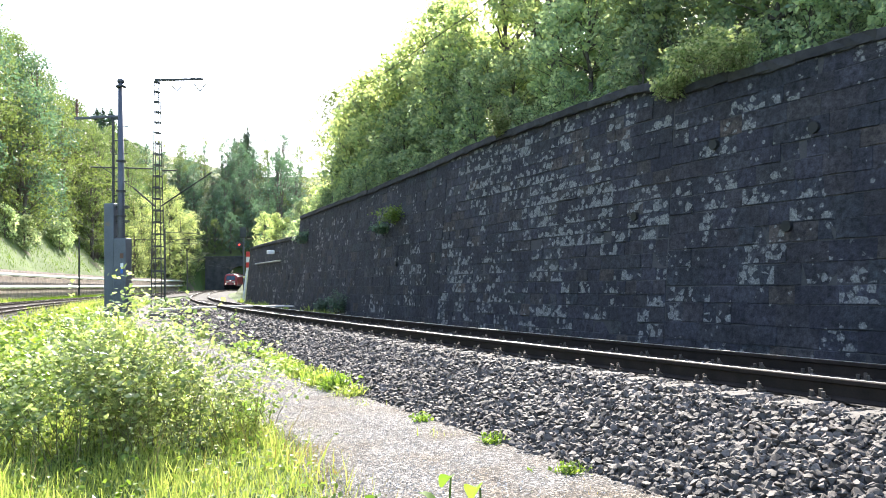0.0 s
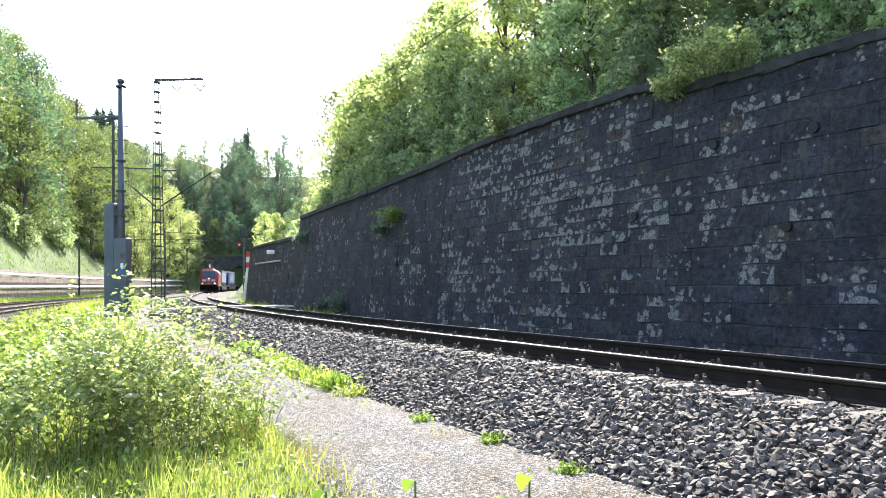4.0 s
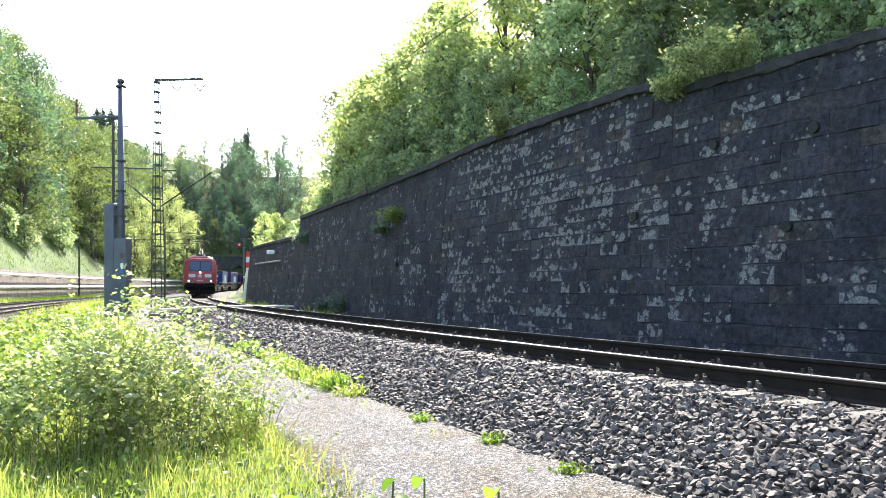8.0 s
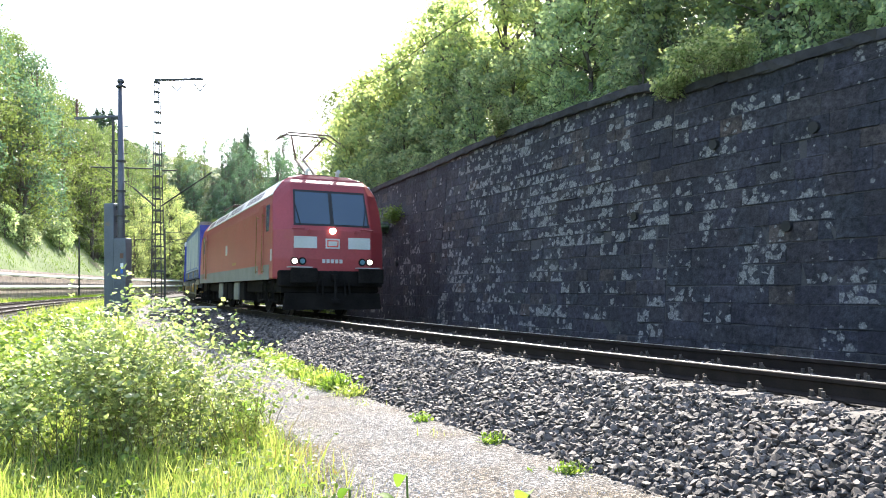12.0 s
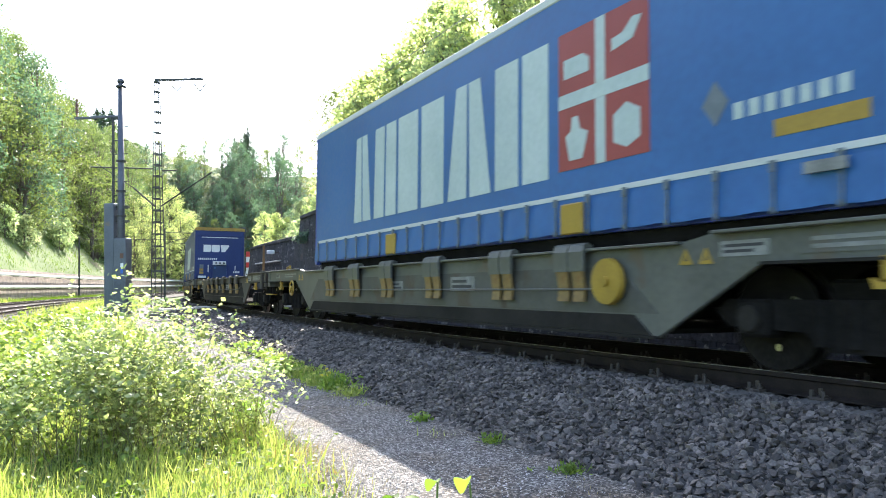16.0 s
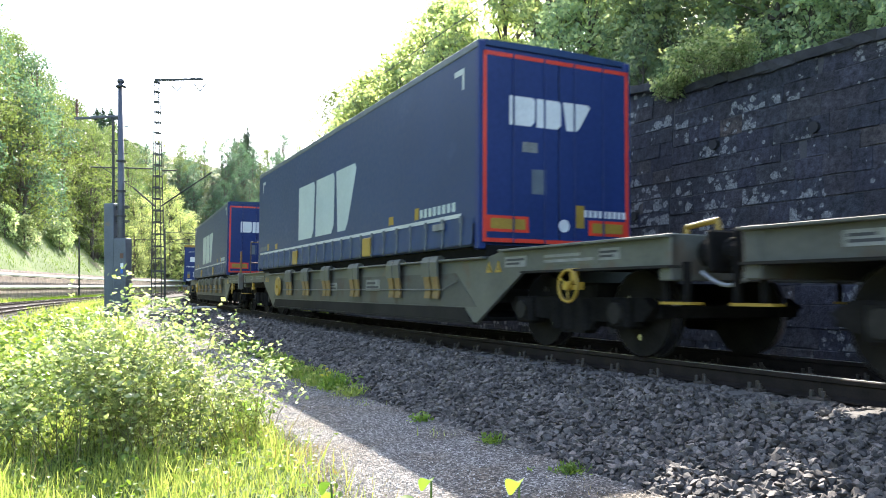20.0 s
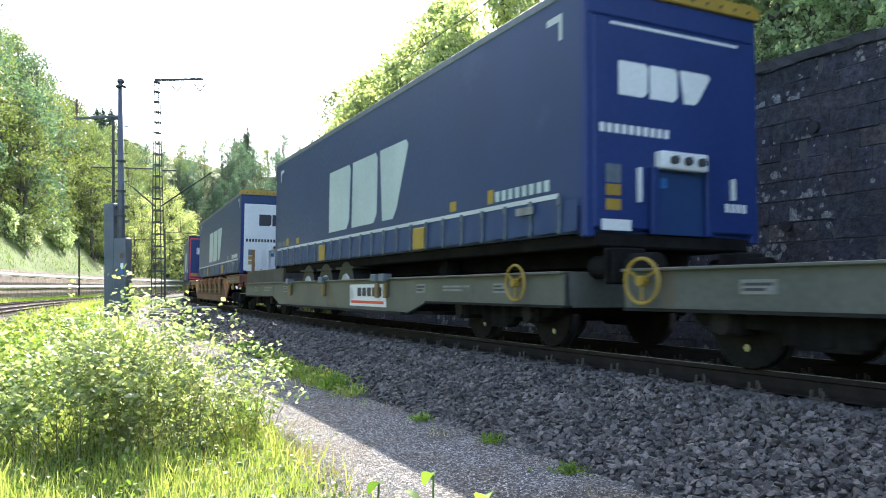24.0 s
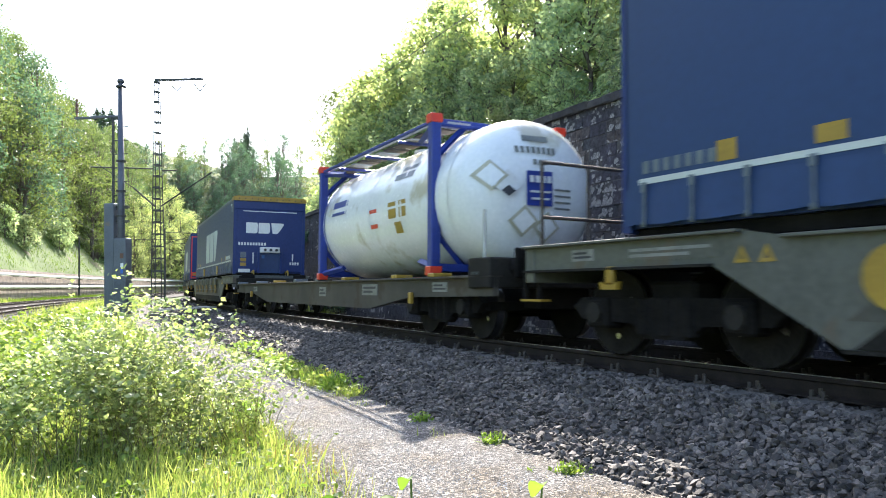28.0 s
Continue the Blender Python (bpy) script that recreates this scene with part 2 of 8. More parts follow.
M_LEAF = leafy("beech_leaves", (0.075, 0.12, 0.05), (0.145, 0.195, 0.085), 0.5)
# Distant haze is mixed into this blue-green; near wall shrubs share it.
M_LEAF2 = leafy("haze_bluish_leaves", (0.055, 0.11, 0.085), (0.105, 0.18, 0.125), 0.42)
M_LEAF3 = leafy("yellow_green_leaves", (0.09, 0.135, 0.045), (0.17, 0.215, 0.08), 0.5)
M_NEEDLE = leafy("spruce_needles", (0.03, 0.065, 0.045), (0.07, 0.12, 0.075), 0.35)
M_GRASS = leafy("grass_blades", (0.14, 0.205, 0.05), (0.36, 0.405, 0.14), 0.54)
# Both leaf colours are raised to make up for light missing on shaded crowns.
M_SHRUB = leafy("brightened_shrub_leaves", (0.15, 0.225, 0.165), (0.35, 0.41, 0.275), 0.69)
M_BRIGHTLEAF = leafy("brightened_tree_leaves", (0.16, 0.23, 0.14), (0.4, 0.44, 0.23), 0.69)
M_BUSH = leafy("bush_leaves", (0.13, 0.205, 0.082), (0.45, 0.505, 0.275), 0.52, gloss=0.26, shine=0.6)
# ---- ground: one sheet with the cutting, both hillsides and the hill over the tunnel ----
PORTAL_S = 190.0
WALL_END = 47.5


def wall_top(s):
    """Height of the wall's top below its coping; it steps up by a stone where the near stretch ends."""
    return np.interp(s, [-40, -12, -8.2, -4.22, -4.18, 2.5, 6.0, 12.3, 25], [3.9, 3.99, 4.04, 4.13, 4.46, 4.49, 4.38, 4.25, 4.27])


def height(s, lat):
    """Height of the ground at s, lat (arrays)."""
    s, lat = np.broadcast_arrays(np.asarray(s, float), np.asarray(lat, float))
    z = np.interp(lat, [-3.3, -2.6, 2.3, 2.9, 6.2, 7.0, 14.5, 17.8], [-0.42, -0.75, -0.75, -0.63, -0.62, -0.45, -0.4, -0.1])
    right_up = np.where(s < 24.95, wall_top(s), np.interp(s, [25.2, WALL_END, WALL_END + 1.5], [3.3, 3.6, -0.2]))
    start = np.interp(s, [WALL_END, WALL_END + 1.5], [-4.6, -4.2])
    slope = right_up + np.minimum(-(lat - start) * 0.62, 26 + (-(lat - start)) * 0.12)
    z = np.where(lat <= -4.45, np.maximum(slope, z), z)
    hill = 2.5 + np.minimum((lat - 18.2) * 1.15, 52 + (lat - 18.2) * 0.1)
    near = np.clip((s + 10) / 70, 0.15, 1)
    z = np.where(lat >= 18.2, hill * near, z)
    over = np.where(s > PORTAL_S + 0.4, np.minimum(7.6 + (s - PORTAL_S) * 0.6, 34.0 + (s - PORTAL_S) * 0.05), -9.0)
    over = np.where((np.abs(lat) > 9) & (s > PORTAL_S - 12) & (s <= PORTAL_S + 0.4), 7.6 * (s - PORTAL_S + 12) / 12.4, over)
    return np.maximum(z, over)


def rough_height(s, lat):
    out = height(s, lat)
    wob = np.where((lat > 18.3) | (lat < -5), np.sin(s * 0.31 + lat * 0.17) * 0.35 + np.sin(s * 0.11 - lat * 0.23) * 0.5, np.sin(s * 2.1 + lat * 1.3) * 0.02)
    return out + wob


def ground_z(x, y):
    s, lat = to_line(x, y)
    return float(rough_height(s, lat))


def make_ground():
    ss = np.unique(np.concatenate([np.linspace(-300, -40, 14), np.arange(-40, 56, 2.0), [24.7, 25.2, WALL_END, WALL_END + 1.5], np.arange(56, 186, 5), [188, 190.1, 190.5], np.arange(192, 520, 12)]))
    ll = np.array([-130, -95, -70, -50, -38, -28, -21, -16, -12, -9, -7, -5.5, -4.5, -4.3, -3.3, -2.6, -1.3, 0, 1.3, 2.3, 2.9, 3.5, 4.3, 5, 6.2, 7, 9, 11, 13, 14.5, 16, 17.8, 18.15, 18.25, 20, 23, 27, 32, 40, 50, 65, 85, 110, 140])
    S, L = np.meshgrid(ss, ll, indexing="ij")
    x, y, _ = trk(S, L)
    z = rough_height(S, L)
    # the rim is drawn out to the horizon
    grid = np.stack([x, y, z], -1)
    c = np.array([-20.0, 90.0])
    rim = np.concatenate([[grid[0]], grid, [grid[-1]]], 0)
    rim = np.concatenate([rim[:, :1], rim, rim[:, -1:]], 1)
    mask = np.zeros(rim.shape[:2], bool)
    mask[0], mask[-1], mask[:, 0], mask[:, -1] = True, True, True, True
    d = rim[..., :2] - c
    d = d / np.linalg.norm(d, axis=-1, keepdims=True)
    rim[mask, :2] = (c + d * 2600)[mask]
    rim[mask, 2] = 20.0
    a, b = rim.shape[:2]
    idx = np.arange(a * b).reshape(a, b)
    f = np.stack([idx[:-1, :-1], idx[1:, :-1], idx[1:, 1:], idx[:-1, 1:]], -1).reshape(-1, 4)
    ob = link_mesh("ground", rim.reshape(-1, 3), f[:, ::-1], M_GROUND, smooth=True)
    ob.data.materials.append(M_FOREST)
    sf = np.concatenate([[ss[0]], ss, [ss[-1]]])
    lf = np.concatenate([[ll[0]], ll, [ll[-1]]])
    wood = ((lf[None, :-1] > 26) | (lf[None, :-1] < -4.6) | (sf[:-1, None] > PORTAL_S - 2)).astype(np.int32)
    ob.data.polygons.foreach_set("material_index", np.broadcast_to(wood, (a - 1, b - 1)).ravel().copy())
    tagged(ob, "grassy valley floor and wooded slopes beside the railway", "ground", kind="structure")


make_ground()
path_s = np.arange(-24, 62, 1.0)
path = sweep("path", [(2.75, -0.57), (lambda s: 4.25 + 0.12 * np.sin(s * 0.9) + 0.25 * np.exp(-((s + 11) / 3.0) ** 2), -0.575),
                      (lambda s: 4.5 + 0.15 * np.sin(s * 1.3) + 0.25 * np.exp(-((s + 11) / 3.0) ** 2), -0.66), (2.75, -0.8)], path_s, M_PATH)
tagged(path, "pale grey fine gravel footpath beside the ballast", "path", kind="structure")

# ---- ballast bed ----
bed_s = np.concatenate([np.arange(-120, 60, 2.0), np.arange(60, 440, 5.0)])
ballast = sweep("ballast_bed", [(2.95, -0.66), (2.2, -0.41), (1.4, -0.17), (0.95, -0.175), (-0.95, -0.215), (-1.4, -0.22), (-2.3, -0.36), (-3.1, -0.45), (-3.1, -1.0), (2.95, -1.0)], bed_s, M_BALLAST)
tagged(ballast, "bed of dark grey crushed stone under the railway track", "ballast", kind="structure")

# ---- rails and sleepers ----
RAIL = [(-0.075, -0.172), (0.075, -0.172), (0.075, -0.160), (0.012, -0.142), (0.010, -0.05), (0.036, -0.036), (0.036, -0.006), (0.028, 0.0), (-0.028, 0.0), (-0.036, -0.006), (-0.036, -0.036), (-0.010, -0.05), (-0.012, -0.142), (-0.075, -0.160)]


def make_track(name, offset, s_list, label, top):
    t = tagged(empty(name), label, "railway track", kind="structure")
    for side, dz in ((0.7525, top), (-0.7525, -top)):
        r = sweep("rail", [((lambda s, a=a, side=side: offset(s) + side + a), b + dz) for a, b in RAIL], s_list, M_RAIL, t)
        sweep("running_surface", [((lambda s, a=a, side=side: offset(s) + side + a), b + dz) for a, b in ((-0.011, 0.0025), (0.011, 0.0025), (0.011, -0.003), (-0.011, -0.003))], s_list, M_RAILTOP, r)
    return t


near_s = np.concatenate([np.arange(-150, -20, 3.0), np.arange(-20, 40, 1.0), np.arange(40, 440, 3.0)])
track_main = make_track("main_track", lambda s: s * 0.0, near_s, "canted curved railway track with shiny worn rail heads", CANT * 0.75)
track_left = make_track("siding_track", lambda s: np.interp(s, [-40, 15, 60, 150, 185], [24, 10.5, 8.3, 3.2, 1.6]), np.arange(-40, 180, 4.0), "rusty side track in the grass", 0.0)
track_far = make_track("outer_track", lambda s: np.interp(s, [-40, 15, 60, 150, 185], [28.5, 15.0, 12.8, 7.6, 5.6]), np.arange(-40, 186, 4.0), "second railway track on the far side of the yard", 0.0)
tagged(sweep("ballast_bed", [(lambda s: np.interp(s, [-40, 15, 60, 150, 185], [30.3, 16.8, 14.6, 9.2, 7.2]), -0.5), (lambda s: np.interp(s, [-40, 15, 60, 150, 185], [29.7, 16.2, 14.0, 8.8, 6.8]), -0.22), (lambda s: np.interp(s, [-40, 15, 60, 150, 185], [22.7, 9.2, 7.0, 2.0, 0.4]), -0.22), (lambda s: np.interp(s, [-40, 15, 60, 150, 185], [22.3, 8.8, 6.6, 1.6, 0.0]), -0.5)], np.arange(-40, 187, 4.0), M_BALLAST), "brownish ballast strip under two side tracks", "ballast", kind="structure")


def sleeper_mesh():
    bm = bmesh.new()
    prism(bm, [(-0.14, -0.22), (0.14, -0.22), (0.11, 0.0), (-0.11, 0.0)], -1.3, 1.3, "y")
    me = bpy.data.meshes.new("sleeper")
    bm.to_mesh(me)
    bm.free()
    me.materials.append(M_SLEEPER)
    return me


def clip_mesh():
    bm = bmesh.new()
    box(bm, -0.07, 0.07, -0.05, 0.05, 0.0, 0.025, 0.005)
    for x in (-0.05, 0.05):
        tube(bm, (x, 0.02, 0.02), (x, 0.02, 0.075), 0.018, n=8)
        tube(bm, (x, -0.03, 0.03), (x, 0.02, 0.055), 0.012, n=6)
    tube(bm, (0, -0.02, 0.02), (0, -0.02, 0.09), 0.016, n=8)
    me = bpy.data.meshes.new("rail_clip")
    bm.to_mesh(me)
    bm.free()
    me.materials.append(M_DARKSTEEL)
    return me


SLEEPER_ME, CLIP_ME = sleeper_mesh(), clip_mesh()


def lean_place(s, lat, z):
    """A pose on the canted track."""
    return place(s, lat, z + lat * CANT) @ pose(0, 0, 0, math.degrees(-CANT) * -1)


for k in range(-14, 90):
    s = -5.03 + 0.6 * k
    so = new("sleeper", SLEEPER_ME)
    so.parent = track_main
    so.matrix_basis = lean_place(s, 0, -0.175)
    if -9 <= k < 30:
        for lat in (0.875, 0.63, -0.63, -0.875):
            c = new("rail_clip", CLIP_ME)
            c.parent = so
            c.matrix_basis = pose(0, lat, 0.0, 0, 0, 180 if lat in (0.63, -0.875) else 0)
# ---- the retaining wall: core, coping ----
WALL_S0 = -42.0


def wall_lat(z):
    return -3.4 - 0.106 * (z + 0.35)


def make_wall():
    w = tagged(empty("retaining_wall"), "tall sooty sandstone retaining wall with pale lichen", "wall", kind="structure")
    for s0, s1, top in ((WALL_S0, -4.2, lambda s: wall_top(np.minimum(s, -4.23))), (-4.2, 24.7, lambda s: wall_top(np.maximum(s, -4.17))), (24.7, WALL_END, lambda s: 3.3 + 0.45 * (s - 24.7) / (WALL_END - 24.7))):
        ss = np.linspace(s0, s1, int((s1 - s0) / 1.5) + 2)
        sweep("wall_core", [(wall_lat(-0.7) - 0.004, -0.7), ((lambda s, top=top: wall_lat(top(s)) - 0.004), top), (-4.95, top), (-4.95, -0.7)], ss, M_MORTAR, w)
    return w


WALL = make_wall()

# ---- tunnel portal ----
M_PORTAL = surface("portal_stone", (0.03, 0.03, 0.03), (0.1, 0.095, 0.09), 0.9, scale=0.8, fine=8, bump=0.4, bump_size=0.03)


def make_portal():
    p = tagged(empty("tunnel_portal", place(PORTAL_S, 0, 0)), "dark stone tunnel portal under wooded hill", "tunnel", kind="structure")
    arch = [(-3.1, -0.6), (-3.1, 1.2), (-3.1, 3.0)] + [(-3.1 * math.cos(a), 3.0 + 3.1 * math.sin(a)) for a in np.linspace(0.15, math.pi - 0.15, 13)] + [(3.1, 3.0), (3.1, 1.2), (3.1, -0.6)]
    outer = [(-8, -0.6), (-8, 3.0), (-8, 6.0), (-8, 8.4)] + [(x, 8.4) for x in np.linspace(-6, 7, 11)] + [(9, 8.4), (9, 6.0), (9, 3.0), (9, -0.6)]
    n = len(arch)
    outer = [outer[min(len(outer) - 1, round(i * (len(outer) - 1) / (n - 1)))] for i in range(n)]
    bm = bmesh.new()
    rings = []
    for x in (0.0, 0.9):
        rings.append(([bm.verts.new((x, a, b)) for a, b in arch], [bm.verts.new((x, a, b)) for a, b in outer]))
    for i in range(n - 1):
        (a0, o0), (a1, o1) = rings
        bm.faces.new((a0[i], a0[i + 1], o0[i + 1], o0[i]))
        bm.faces.new((a0[i], a1[i], a1[i + 1], a0[i + 1]))
        bm.faces.new((a1[i + 1], a1[i], o1[i], o1[i + 1]))
    bmesh.ops.remove_doubles(bm, verts=bm.verts[:], dist=0.001)
    bmesh.ops.recalc_face_normals(bm, faces=bm.faces[:])
    part("facade", bm, M_PORTAL, p)
    bm = bmesh.new()
    box(bm, -0.25, 1.0, -8.2, 9.2, 8.3, 8.75, 0.05)
    part("cornice", bm, M_PORTAL, p)
    for i in range(3, n - 4):
        (a, b), (c, d) = arch[i], arch[i + 1]
        bm = bmesh.new()
        k = 1.16
        v = [bm.verts.new((x, yy, zz)) for x in (-0.1, 0.2) for yy, zz in ((a, b), (c, d), (c * k, 3 + (d - 3) * k), (a * k, 3 + (b - 3) * k))]
        for q in ((0, 1, 2, 3), (7, 6, 5, 4), (0, 4, 5, 1), (1, 5, 6, 2), (2, 6, 7, 3), (3, 7, 4, 0)):
            bm.faces.new([v[j] for j in q])
        bmesh.ops.recalc_face_normals(bm, faces=bm.faces[:])
        part("arch_stone", bm, M_PORTAL, p)
    prof = [(-y, z) for y, z in arch]
    bore = sweep("tunnel_bore", prof + [(b * 1.15, z + 0.35 if z > 2 else z) for b, z in prof[::-1]], np.arange(PORTAL_S + 0.5, 441, 6.0), M_PORTAL)
    tagged(bore, "dark stone tunnel lining", "tunnel", kind="structure")


make_portal()

# ---- low stone wall with two pale pipes on the far side of the yard ----
M_PIPE = surface("pale_painted_pipe", (0.6, 0.6, 0.58), (0.78, 0.78, 0.76), 0.35, 0.1, scale=1.5, fine=20, bump=0.05)
M_OLDSTONE = surface("brown_rubble_stone", (0.12, 0.095, 0.08), (0.32, 0.265, 0.225), 0.9, scale=1.3, fine=9, bump=0.6, bump_size=0.03)


def make_yard_wall():
    ss = np.arange(30, 184, 3.0)
    lat = (lambda s: np.interp(s, [30, 60, 150, 185], [17.9, 17.9, 15.0, 12.5]))
    t = tagged(sweep("yard_wall", [(lambda s: lat(s), -0.3), (lambda s: lat(s) + 0.1, 2.95), (lambda s: lat(s) + 0.7, 2.95), (lambda s: lat(s) + 0.7, -0.3)], ss, M_OLDSTONE), "low brown rubble stone wall along the yard", "wall", kind="structure")
    for z in (1.25, 2.45):
        ring = [((lambda s, a=a, z=z: lat(s) - 0.35 + 0.16 * math.cos(a)), z + 0.16 * math.sin(a)) for a in np.linspace(0, 2 * math.pi, 9)[:-1]]
        p = tagged(sweep("pipeline", ring, ss, M_PIPE, smooth=True), "pale painted pipe on brackets along the stone wall", "pipe", group="pipes along the yard")
        for s in np.arange(33, 182, 6.0):
            bm = bmesh.new()
            box(bm, -0.06, 0.06, -0.2, 0.4, -0.22, -0.15)
            b = part("bracket", bm, M_DARKSTEEL, p)
            b.matrix_basis = place(s, float(lat(s)) - 0.3, z)


make_yard_wall()
# ---- trees ----
LEAF_V = np.array([(0, -0.5, 0), (0.36, -0.05, 0.06), (0, 0.5, -0.03), (-0.36, -0.05, 0.06)], float)
LEAF_F = np.array([(0, 1, 2, 3)])
NP = np.random.default_rng(7)


def limb(bm, a, b, r0, r1, n=7):
    tube(bm, a, b, r0, r1, n, caps=False)


def make_tree(name, label, height_m, crown_r, crown_low, leaves, leaf, mat_leaf, seed, clumps=26, lean=0.0, cat="tree"):
    """A tree: a tapered trunk with limbs, and a crown of many small leaves in loose clumps."""
    rng = np.random.default_rng(seed)
    t = tagged(empty(name), label, cat)
    pts = [Vector((0, 0, -0.4))]
    for i in range(1, 6):
        pts.append(Vector((rng.normal(0, 0.05) * height_m * 0.25 + lean * i / 5, rng.normal(0, 0.05) * height_m * 0.25, height_m * 0.92 * i / 5)))
    r = height_m * 0.016 + 0.03
    bm = bmesh.new()
    rings = [[bm.verts.new((p.x + r * (1.05 - i / 5.3) * math.cos(a), p.y + r * (1.05 - i / 5.3) * math.sin(a), p.z)) for a in np.linspace(0, 2 * math.pi, 9)[:-1]] for i, p in enumerate(pts)]
    for a, b in zip(rings, rings[1:]):
        for i in range(8):
            bm.faces.new((a[i], a[(i + 1) % 8], b[(i + 1) % 8], b[i]))
    part("trunk", bm, M_BARK, t, smooth=True)
    bm = bmesh.new()
    cents = []
    for k in range(clumps):
        h = crown_low + (1 - crown_low) * ((k + rng.uniform(0, 1)) / clumps)
        a = rng.uniform(0, 2 * math.pi)
        prof = math.sin(math.pi * min(1, max(0.06, (h - crown_low) / (1 - crown_low) * 0.86 + 0.12))) ** 0.7
        q = rng.uniform(0.35, 1.0) * crown_r * prof
        c = np.array([math.cos(a) * q + lean * h, math.sin(a) * q, h * height_m])
        cents.append(c)
        base = pts[min(4, int(h * 4.2))]
        limb(bm, base, Vector(c), r * 0.2, 0.01, 5)
    tagged(part("limb", bm, M_BARK, t, smooth=True), kind="stuff")
    per = leaves // clumps
    loc = []
    for c in cents:
        sz = crown_r * rng.uniform(0.2, 0.4)
        d = rng.normal(0, 1, (per, 3))
        d /= np.linalg.norm(d, axis=1, keepdims=True)
        q = rng.uniform(0.25, 1.0, (per, 1)) ** 0.5
        loc.append(c + d * q * sz * np.array([1, 1, 0.75]))
    loc = np.concatenate(loc)
    n = len(loc)
    sc = np.repeat(rng.uniform(0.7, 1.35, (n, 1)) * leaf, 3, 1)
    v, f = scatter(LEAF_V, LEAF_F, loc, spins(n, rng, 2.2), sc)
    tagged(link_mesh("crown", v, f, mat_leaf, t), kind="stuff")
    return t


def make_spruce(name, label, height_m, seed):
    rng = np.random.default_rng(seed)
    t = tagged(empty(name), label, "conifer tree")
    bm = bmesh.new()
    tube(bm, (0, 0, -0.4), (0, 0, height_m), height_m * 0.013 + 0.05, 0.02, 8, caps=False)
    part("trunk", bm, M_BARK, t, smooth=True)
    loc, big = [], []
    tiers = 34
    for k in range(tiers):
        h = 0.16 + 0.84 * k / tiers
        rad = height_m * 0.4 * (1 - h) ** 0.95 + 0.02
        for a in np.linspace(0, 2 * math.pi, 9)[:-1] + rng.uniform(0, 1):
            rr = rad * rng.uniform(0.6, 1.1)
            m = 12
            u = np.linspace(0.12, 1, m)
            d = np.stack([np.cos(a) * rr * u, np.sin(a) * rr * u, h * height_m - 0.45 * rr * u ** 1.3], -1)
            loc.append(d + rng.normal(0, 0.04 + 0.03 * rad, (m, 3)))
            big.append(np.full((m, 1), 0.3 + 0.75 * (1 - h)))
    loc = np.concatenate(loc)
    n = len(loc)
    v, f = scatter(LEAF_V, LEAF_F, loc, spins(n, rng, 1.2), np.repeat(rng.uniform(0.6, 1.0, (n, 1)), 3, 1) * np.concatenate(big) * np.array([1.1, 1.5, 1]))
    tagged(link_mesh("crown", v, f, M_NEEDLE, t), kind="stuff")
    return t


B_TALL = make_tree("beech_tree", "tall beech with bright backlit spring leaves", 17, 3.9, 0.07, 5400, 0.225, M_LEAF, 1, 58)
B_MID = make_tree("beech_tree", "broad leafy beech with fresh green foliage", 14, 3.7, 0.05, 5400, 0.22, M_LEAF3, 2, 58)
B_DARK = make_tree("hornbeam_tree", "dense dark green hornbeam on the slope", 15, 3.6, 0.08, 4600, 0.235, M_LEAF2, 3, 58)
# The brightened leaf colour stands in for sun through these crowns.
B_LIGHT = make_tree("ash_tree", "ash with loose crown, leaf colour brightened to look sunlit", 14, 3.6, 0.02, 4600, 0.22, M_BRIGHTLEAF, 9, 58)
F_MID = make_tree("beech_tree", "distant beech with fresh green crown", 14, 3.7, 0.05, 2300, 0.31, M_LEAF3, 12, 50)
F_DARK = make_tree("hornbeam_tree", "distant dark hornbeam on the hill, haze tinting its leaf colour", 15, 3.6, 0.08, 2300, 0.32, M_LEAF2, 13, 50)
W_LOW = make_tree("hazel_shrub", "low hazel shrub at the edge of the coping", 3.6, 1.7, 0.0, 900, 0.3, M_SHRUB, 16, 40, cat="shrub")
W_A = make_tree("young_birch", "slender young birch above the retaining wall", 6.5, 1.6, 0.06, 2700, 0.17, M_BRIGHTLEAF, 4, 52, cat="tree")
W_B = make_tree("young_maple", "leafy young maple above the retaining wall", 5.6, 1.8, 0.04, 2900, 0.18, M_BRIGHTLEAF, 5, 56)
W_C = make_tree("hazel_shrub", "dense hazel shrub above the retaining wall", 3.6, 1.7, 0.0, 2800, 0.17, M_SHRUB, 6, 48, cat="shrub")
SPRUCE = make_spruce("spruce_tree", "dark narrow spruce on the hilltop", 19, 8)
KINDS = {"tall": B_TALL, "mid": B_MID, "dark": B_DARK, "light": B_LIGHT, "fmid": F_MID, "fdark": F_DARK, "wlow": W_LOW, "wa": W_A, "wb": W_B, "wc": W_C, "spruce": SPRUCE}
USED = set()


def plant(kind, s, lat, size=1.0, z=None):
    x, y, _ = trk(s, lat)
    z = float(rough_height(s, lat)) if z is None else z
    m = pose(float(x), float(y), z, 0, 0, NP.uniform(0, 360)) @ Matrix.Scale(size, 4)
    ob = KINDS[kind]
    if kind not in USED:
        USED.add(kind)
        ob.scale = (1, 1, 1)
        ob.matrix_basis = pose(float(x), float(y), z)
        return ob
    c = copy_thing(ob, pose(float(x), float(y), z, 0, 0, NP.uniform(0, 360)))
    c.scale = (size, size, size * NP.uniform(0.92, 1.1))
    return c


